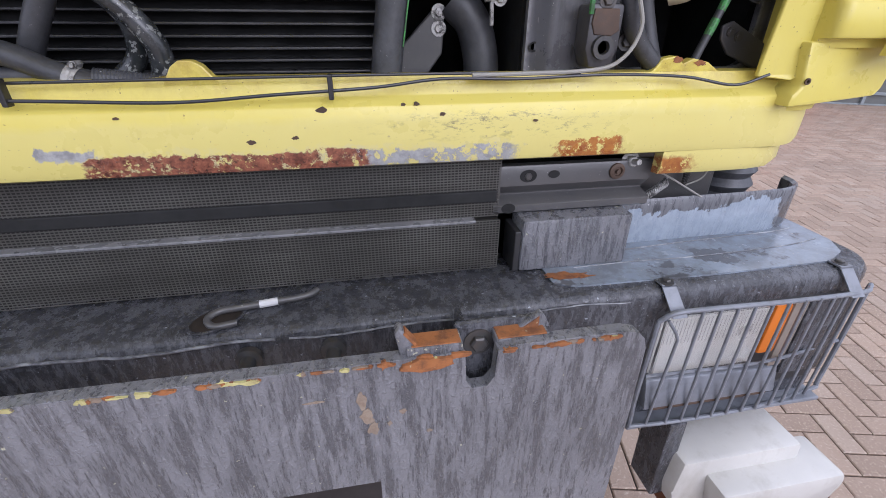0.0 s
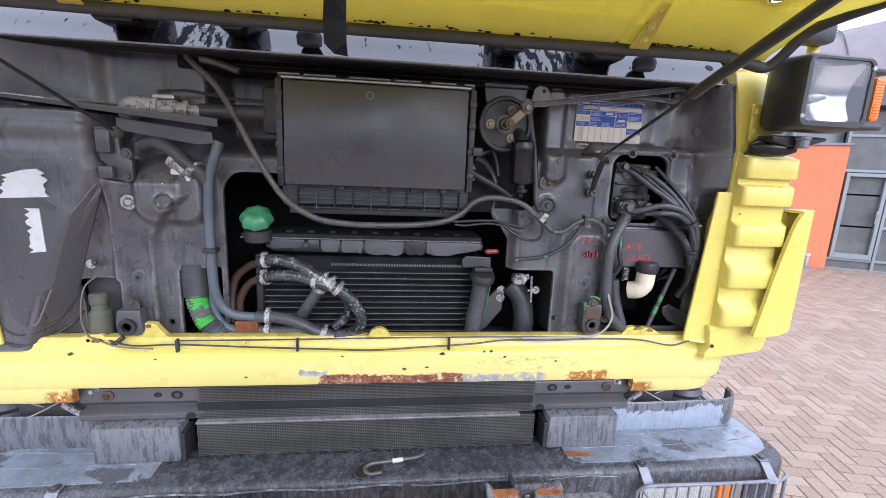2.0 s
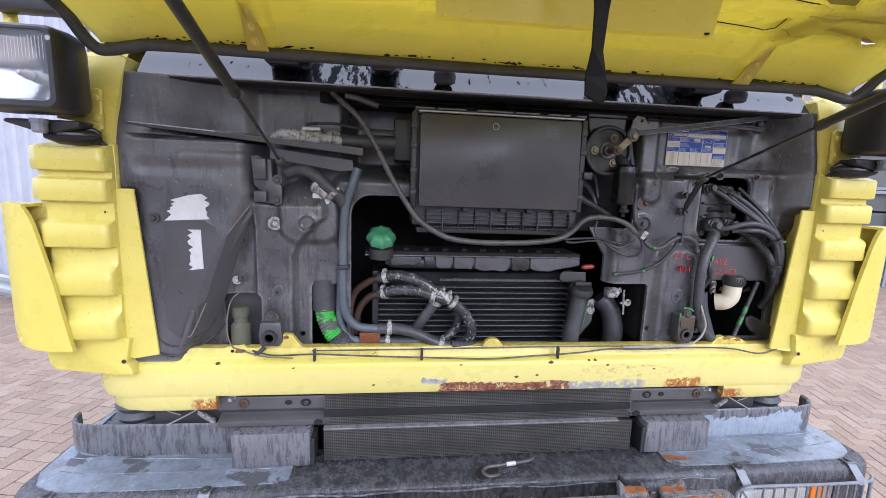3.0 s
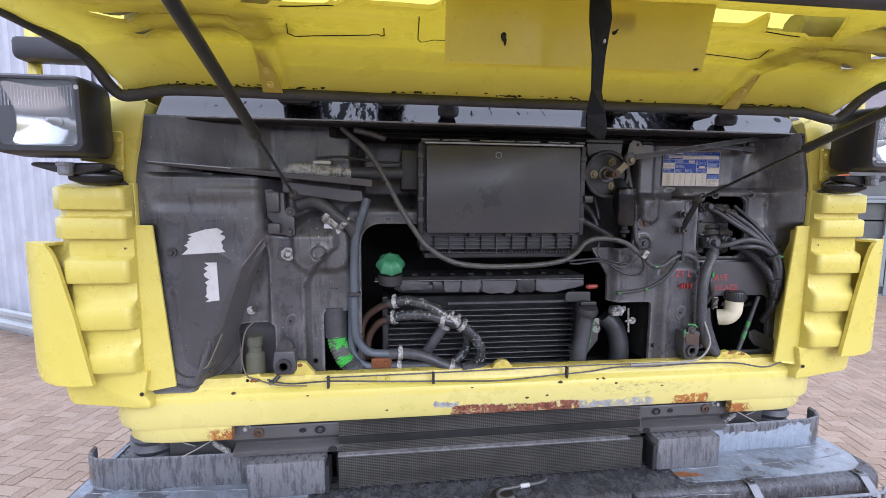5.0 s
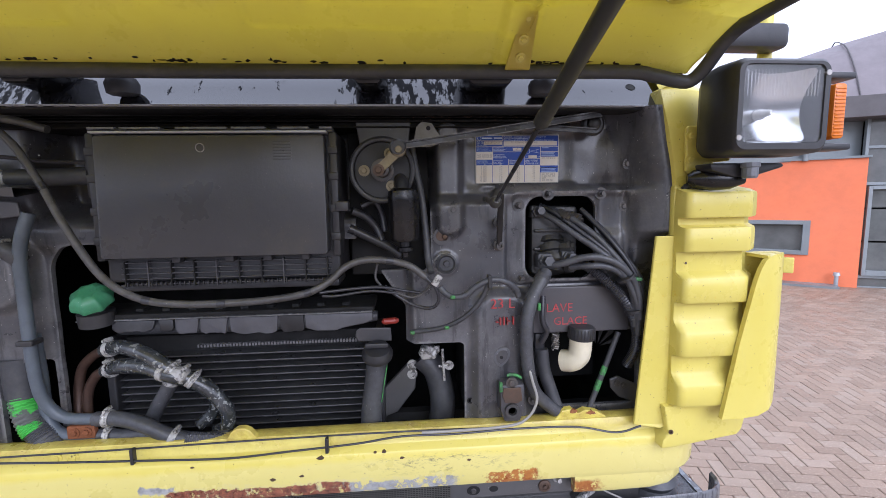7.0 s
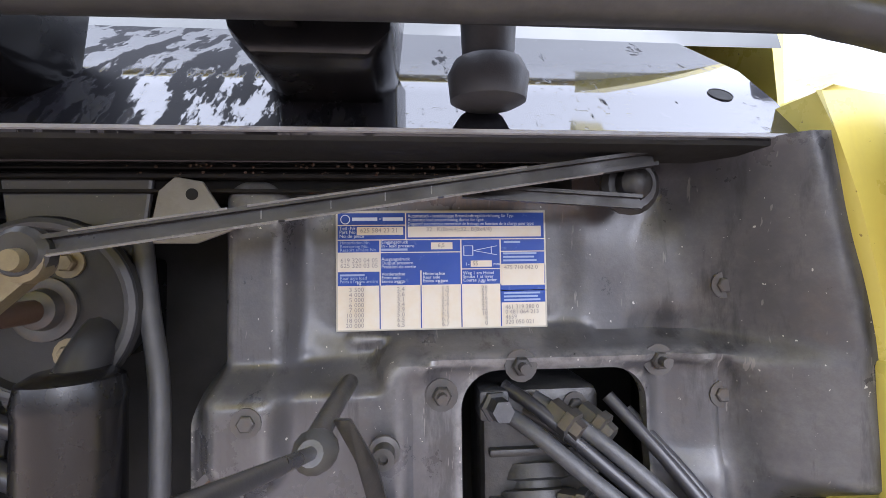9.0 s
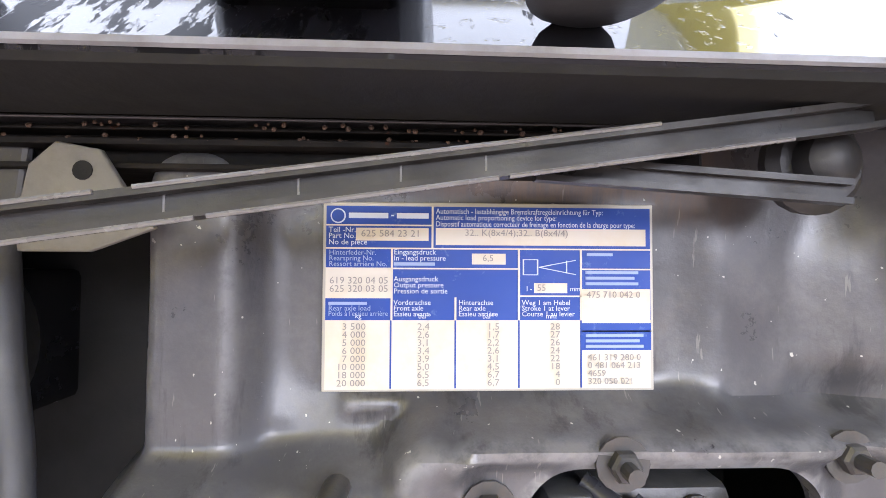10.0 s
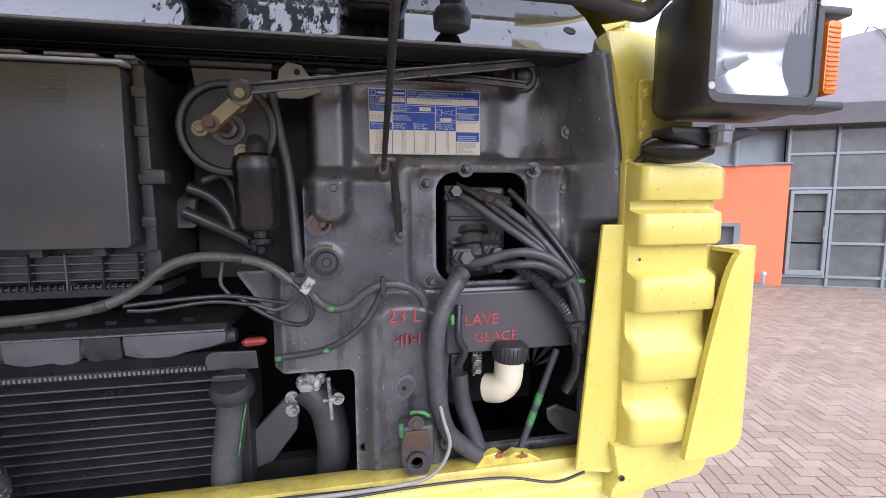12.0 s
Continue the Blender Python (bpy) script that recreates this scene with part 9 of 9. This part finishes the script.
for u0, u1, z0, z1 in ((0.0, 0.80, 0.0, 2.92), (0.80, 2.75, 0.0, 0.72), (0.80, 2.75, 1.50, 2.92), (2.75, 7.0, 0.0, 2.92)):
    part("wall", on_wall(u0, u1, z0, z1, -0.25, 0.0), "orange", hall, "bright orange rendered wall")
part("coping", on_wall(-0.04, 7.0, 2.92, 2.97, -0.27, 0.04), "frame_grey", hall, "grey metal coping")
win = bmesh.new()
for u0, u1, z0, z1 in ((0.78, 0.90, 0.70, 1.52), (2.65, 2.77, 0.70, 1.52), (0.90, 2.65, 0.70, 0.80), (0.90, 2.65, 1.42, 1.52)):
    merge(win, on_wall(u0, u1, z0, z1, -0.12, 0.03, bev=0.006))
wf = part("window", win, "frame_grey", hall, "grey framed ribbon window")
part("pane", on_wall(0.90, 2.65, 0.80, 1.42, -0.10, -0.08), "pane", wf)
part("reveal", on_wall(0.80, 2.75, 0.72, 1.50, -0.24, -0.2), "cavity", wf)
GD = Vector((0.905, -0.425, 0.0)).normalized()
GN = Vector((-0.425, -0.905, 0.0)).normalized()
GA = WA + Vector((0.02, 0.08, 0.0))


def on_glass(u0, u1, z0, z1, d0, d1, bev=0.0):
    return on_wall(u0 * 0.8, u1 * 0.8, z0, z1, d0, d1, GA, GD, GN, bev)


part("glass_core", on_glass(-0.1, 10.0, 0.0, 4.2, -0.6, -0.35), "cavity", hall)
mull = [0.0, 1.05, 2.25, 3.75, 5.25, 6.75, 8.25, 9.75]
rails = [0.0, 0.25, 1.05, 1.80, 2.35, 3.15, 4.15]
for i, u in enumerate(mull):
    part("mullion", on_glass(u - 0.035, u + 0.035, 0.0, 4.15, -0.08, 0.02, 0.006), "frame_grey", hall)
for i, z in enumerate(rails):
    for u0, u1 in zip(mull, mull[1:]):
        if u0 == 0.0 and z in (1.05, 1.80):
            continue
        part("transom", on_glass(u0 + 0.035, u1 - 0.035, max(0, z - 0.03), z + 0.03, -0.07, 0.01, 0.004), "frame_grey", hall)
for u0, u1 in zip(mull, mull[1:]):
    for z0, z1 in zip(rails, rails[1:]):
        part("glass_pane", on_glass(u0 + 0.03, u1 - 0.03, z0 + 0.02, z1 - 0.02, -0.045, -0.03), "pane", hall)
door = bmesh.new()
for u0, u1, z0, z1 in ((0.10, 0.18, 0.28, 2.30), (0.90, 0.98, 0.28, 2.30), (0.18, 0.90, 2.22, 2.30), (0.18, 0.90, 0.28, 0.40)):
    merge(door, on_glass(u0, u1, z0, z1, -0.02, 0.04, 0.004))
dr = part("door", door, "frame_grey", hall, "grey framed glass door")
part("door_handle", on_glass(0.84, 0.87, 1.15, 1.45, 0.04, 0.09, 0.006), "steel", dr)
# curved clad roof above the glass


def roof_top(u):
    return 4.3 + 2.6 * (1 - math.exp(-(u + 3.4) / 4.2))


bm = bmesh.new()
rings = []
for i in range(15):
    a = i / 14
    u = -3.2 + 13.5 * a
    rise = roof_top(u)
    p = GA + GD * u
    rings.append([bm.verts.new(p + GN * (0.35 - 1.2 * k) + Vector((0, 0, 4.15 + (rise - 4.15) * (1 - (1 - k) ** 2) if rise > 4.15 else 4.15))) for k in (0.0, 0.2, 0.5, 0.8, 1.2, 2.0)])
for lo, hi in zip(rings, rings[1:]):
    for i in range(5):
        bm.faces.new((lo[i], lo[i + 1], hi[i + 1], hi[i]))
roof = part("roof", bm, "cladding", hall, "grey curved clad roof", smooth=True)
for i in range(1, 14, 2):
    a = i / 14
    u = -3.2 + 13.5 * a
    rise = roof_top(u)
    p = GA + GD * u
    seam = [p + GN * (0.36 - 1.2 * k) + Vector((0, 0, 4.16 + max(0.0, rise - 4.15) * (1 - (1 - k) ** 2))) for k in (0.0, 0.2, 0.5, 0.8, 1.2, 2.0)]
    part("roof_seam", tube(seam, 0.012, 6, 3), "cladding_dark", roof)
part("fascia", on_glass(-3.2, 10.0, 3.75, 4.2, -0.3, 0.42, 0.01), "cladding_dark", hall, "dark fascia under the roof")
part("soffit_wall", on_glass(-3.2, 0.0, 2.9, 3.8, -0.4, -0.2), "frame_grey", hall)
part("downpipe", rod(WA + WD * 0.95 + WN * 0.05 + Vector((0, 0, 2.9)), WA + WD * 0.95 + WN * 0.05 + Vector((0, 0, 3.75)), 0.05), "frame_grey", hall)
part("plinth", on_wall(0.3, 7.0, 0.0, 0.05, 0.0, 0.35), "frame_grey", hall, "pale plinth strip")

# unseen wall behind the camera, added to cut light from the horizon
far = part("yard_wall", box(-30, 30, -17.3, -17.0, GROUND, 2.4), "yard_brick", None, "unseen plain wall added to hold back horizon light")
tagged(far, "unseen dull brown wall added to hold back horizon light", "wall", kind="structure")

post = thing("barrier", "low galvanised barrier with a yellow end", "barrier")
bm = on_wall(1.18, 3.4, 0.44, 0.56, 0.30, 0.36, bev=0.01)
merge(bm, on_wall(1.18, 3.4, 0.28, 0.40, 0.30, 0.36, bev=0.01))
part("rail", bm, "galv", post)
part("end_cap", on_wall(1.02, 1.20, 0.26, 0.58, 0.28, 0.38, bev=0.02), "yellow", post, "yellow end cap")
for u in (1.4, 3.0):
    part("leg", on_wall(u, u + 0.07, 0.0, 0.56, 0.30, 0.36), "galv", post)
pin = thing("stand_pipe", "short grey stand pipe by the wall", "pipe")
p = WA + WD * 0.33 + WN * 0.12
part("pipe", rod(p, p + Vector((0, 0, 0.26)), 0.035), "galv", pin, smooth=True)
part("cap", rod(p + Vector((0, 0, 0.24)), p + Vector((0, 0, 0.30)), 0.06, 0.05), "galv", pin, smooth=True)

# ---- yard: white corrugated hall with a guard rail ----
shed = thing("warehouse", "white corrugated steel warehouse wall", "building")
SA, SD = Vector((-5.25, 5.30, 0.0)), Vector((-0.87, 0.50, 0.0)).normalized()
SN = Vector((-SD.y, SD.x, 0.0))
if SN.y > 0:
    SN = -SN
bm = bmesh.new()
top, low = [], []
u = -1.8
pattern = ((0.0, 0.0), (0.20, 0.0), (0.225, 0.035), (0.275, 0.035), (0.30, 0.0))
us = []
while u < 9.0:
    for du, d in pattern[:-1]:
        us.append((u + du, d))
    u += 0.30
prev = None
for uu, d in us:
    p = SA + SD * uu + SN * d
    cur = (bm.verts.new(p + Vector((0, 0, 0.06))), bm.verts.new(p + Vector((0, 0, 7.0))))
    if prev:
        bm.faces.new((prev[0], cur[0], cur[1], prev[1]))
    prev = cur
part("wall", bm, "corrugated", shed, "white corrugated steel sheet")
bm = bmesh.new()
merge(bm, on_wall(-1.8, 9.0, 0.0, 7.0, -0.30, -0.05, SA, SD, SN))
part("wall_core", bm, "corrugated", shed)
part("base_strip", on_wall(-1.8, 9.0, 0.0, 0.08, -0.04, 0.06, SA, SD, SN), "galv", shed, "grey base strip")
rail = thing("guard_rail", "galvanised steel guard rail along the warehouse", "guard rail")
prof = ((0.30, 0.44), (0.34, 0.42), (0.34, 0.37), (0.30, 0.335), (0.30, 0.30), (0.34, 0.265), (0.34, 0.215), (0.30, 0.195))
bm = bmesh.new()
ends = [[bm.verts.new(SA + SD * uu + SN * o + Vector((0, 0, z))) for o, z in prof] for uu in (-1.6, 9.0)]
for i in range(len(prof) - 1):
    bm.faces.new((ends[0][i], ends[0][i + 1], ends[1][i + 1], ends[1][i]))
part("beam", bm, "galv", rail)
for i in range(5):
    part("rail_post", on_wall(-1.2 + 2.0 * i, -1.12 + 2.0 * i, 0.0, 0.42, 0.20, 0.298, SA, SD, SN), "galv", rail)

# facades scaled about a camera position, hall moved and flattened to fit that view
VIEW_SHIFT, VIEW_SCALE = Vector((-0.019, 0.0745, GROUND)), 1.0653
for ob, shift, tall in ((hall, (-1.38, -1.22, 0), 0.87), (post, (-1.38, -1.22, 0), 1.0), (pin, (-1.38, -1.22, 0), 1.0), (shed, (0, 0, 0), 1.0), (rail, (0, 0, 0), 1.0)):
    ob.matrix_basis = Matrix.Translation(VIEW_SHIFT + Vector(shift)) @ Matrix.Diagonal((VIEW_SCALE, VIEW_SCALE, VIEW_SCALE * tall, 1))

# ---- ground: sand bed and herringbone bricks ----
bm = bmesh.new()
R = 400.0
v = [bm.verts.new(p) for p in ((-R, -R, GROUND - 0.012), (R, -R, GROUND - 0.012), (R, R, GROUND - 0.012), (-R, R, GROUND - 0.012))]
bm.faces.new(v)
ground = part("ground", bm, "sand", None)
tagged(ground, "sandy bed of the brick-paved yard", "ground", kind="structure")
paving = new("pavement")
tagged(paving, "reddish brick paving in herringbone pattern, damp", "pavement", kind="structure")
BW, JOINT, ANG = 0.100, 0.0055, radians(PAVE_ANGLE)
ca, sa = math.cos(ANG), math.sin(ANG)


def brick_verts(l, w, h=0.0):
    """Top and flanks of one brick with chamfered edges, about its centre."""
    c = 0.005
    out = []
    for x, y, z in ((-l, -w, -0.011), (l, -w, -0.011), (l, w, -0.011), (-l, w, -0.011), (-l, -w, -0.004), (l, -w, -0.004), (l, w, -0.004), (-l, w, -0.004),
                    (-l + c, -w + c, 0.0), (l - c, -w + c, 0.0), (l - c, w - c, 0.0), (-l + c, w - c, 0.0)):
        out.append((x, y, z + h))
    return out


BFACES = [(0, 1, 5, 4), (1, 2, 6, 5), (2, 3, 7, 6), (3, 0, 4, 7), (4, 5, 9, 8), (5, 6, 10, 9), (6, 7, 11, 10), (7, 4, 8, 11), (8, 9, 10, 11)]
brick_mesh = bpy.data.meshes.new("brick")
brick_mesh.from_pydata(brick_verts(BW - JOINT / 2, BW / 2 - JOINT / 2), [], BFACES)
brick_mesh.materials.append(M["brick"])
rng = random.Random(11)
far_v, far_f, near = [], [], 0


def wanted(x, y):
    """Paved ground: all round the truck, up to the facades."""
    x, y = (x - VIEW_SHIFT.x) / VIEW_SCALE, (y - VIEW_SHIFT.y) / VIEW_SCALE
    if math.hypot(x, y) > (15 if y > 0 else 8):
        return False
    d = Vector((x, y, 0)) - WA
    if d.dot(WN) < 0.0 and d.dot(WD) > -0.1:
        return False
    if (Vector((x, y, 0)) - GA).dot(GN) < 0.02 and x > 9:
        return False
    if (Vector((x, y, 0)) - SA).dot(SN) < 0.0 and x < 0:
        return False
    return y < 0 or (y < 1.2 * x + 1.5 if x > 0.6 else x < -1.1)


N = 150
for i in range(-N, N):
    for j in range(-N, N):
        k = (i - j) % 4
        if k == 0:
            cx, cy, turn = (i + 1.0) * BW, (j + 0.5) * BW, 0.0
        elif k == 3:
            cx, cy, turn = (i + 0.5) * BW, (j + 1.0) * BW, math.pi / 2
        else:
            continue
        x, y = ca * cx - sa * cy + 2.0, sa * cx + ca * cy + 1.0
        if not wanted(x, y):
            continue
        h = GROUND + rng.uniform(-0.0025, 0.0015)
        if 1.25 < x < 2.9 and -0.4 < y < 2.8 and near < 300:
            near += 1
            ob = new("brick", brick_mesh)
            ob.parent = paving
            ob.matrix_basis = Matrix.Translation((x, y, h)) @ Matrix.Rotation(ANG + turn, 4, "Z")
        else:
            c2, s2 = math.cos(ANG + turn), math.sin(ANG + turn)
            b0 = len(far_v)
            for px, py, pz in brick_verts(BW - JOINT / 2, BW / 2 - JOINT / 2, h):
                far_v.append((x + c2 * px - s2 * py, y + s2 * px + c2 * py, pz))
            far_f += [tuple(b0 + q for q in f) for f in BFACES]
me = bpy.data.meshes.new("bricks")
me.from_pydata(far_v, [], far_f)
me.materials.append(M["brick"])
rest = new("bricks", me)
rest.parent = paving
tagged(rest, kind="stuff")
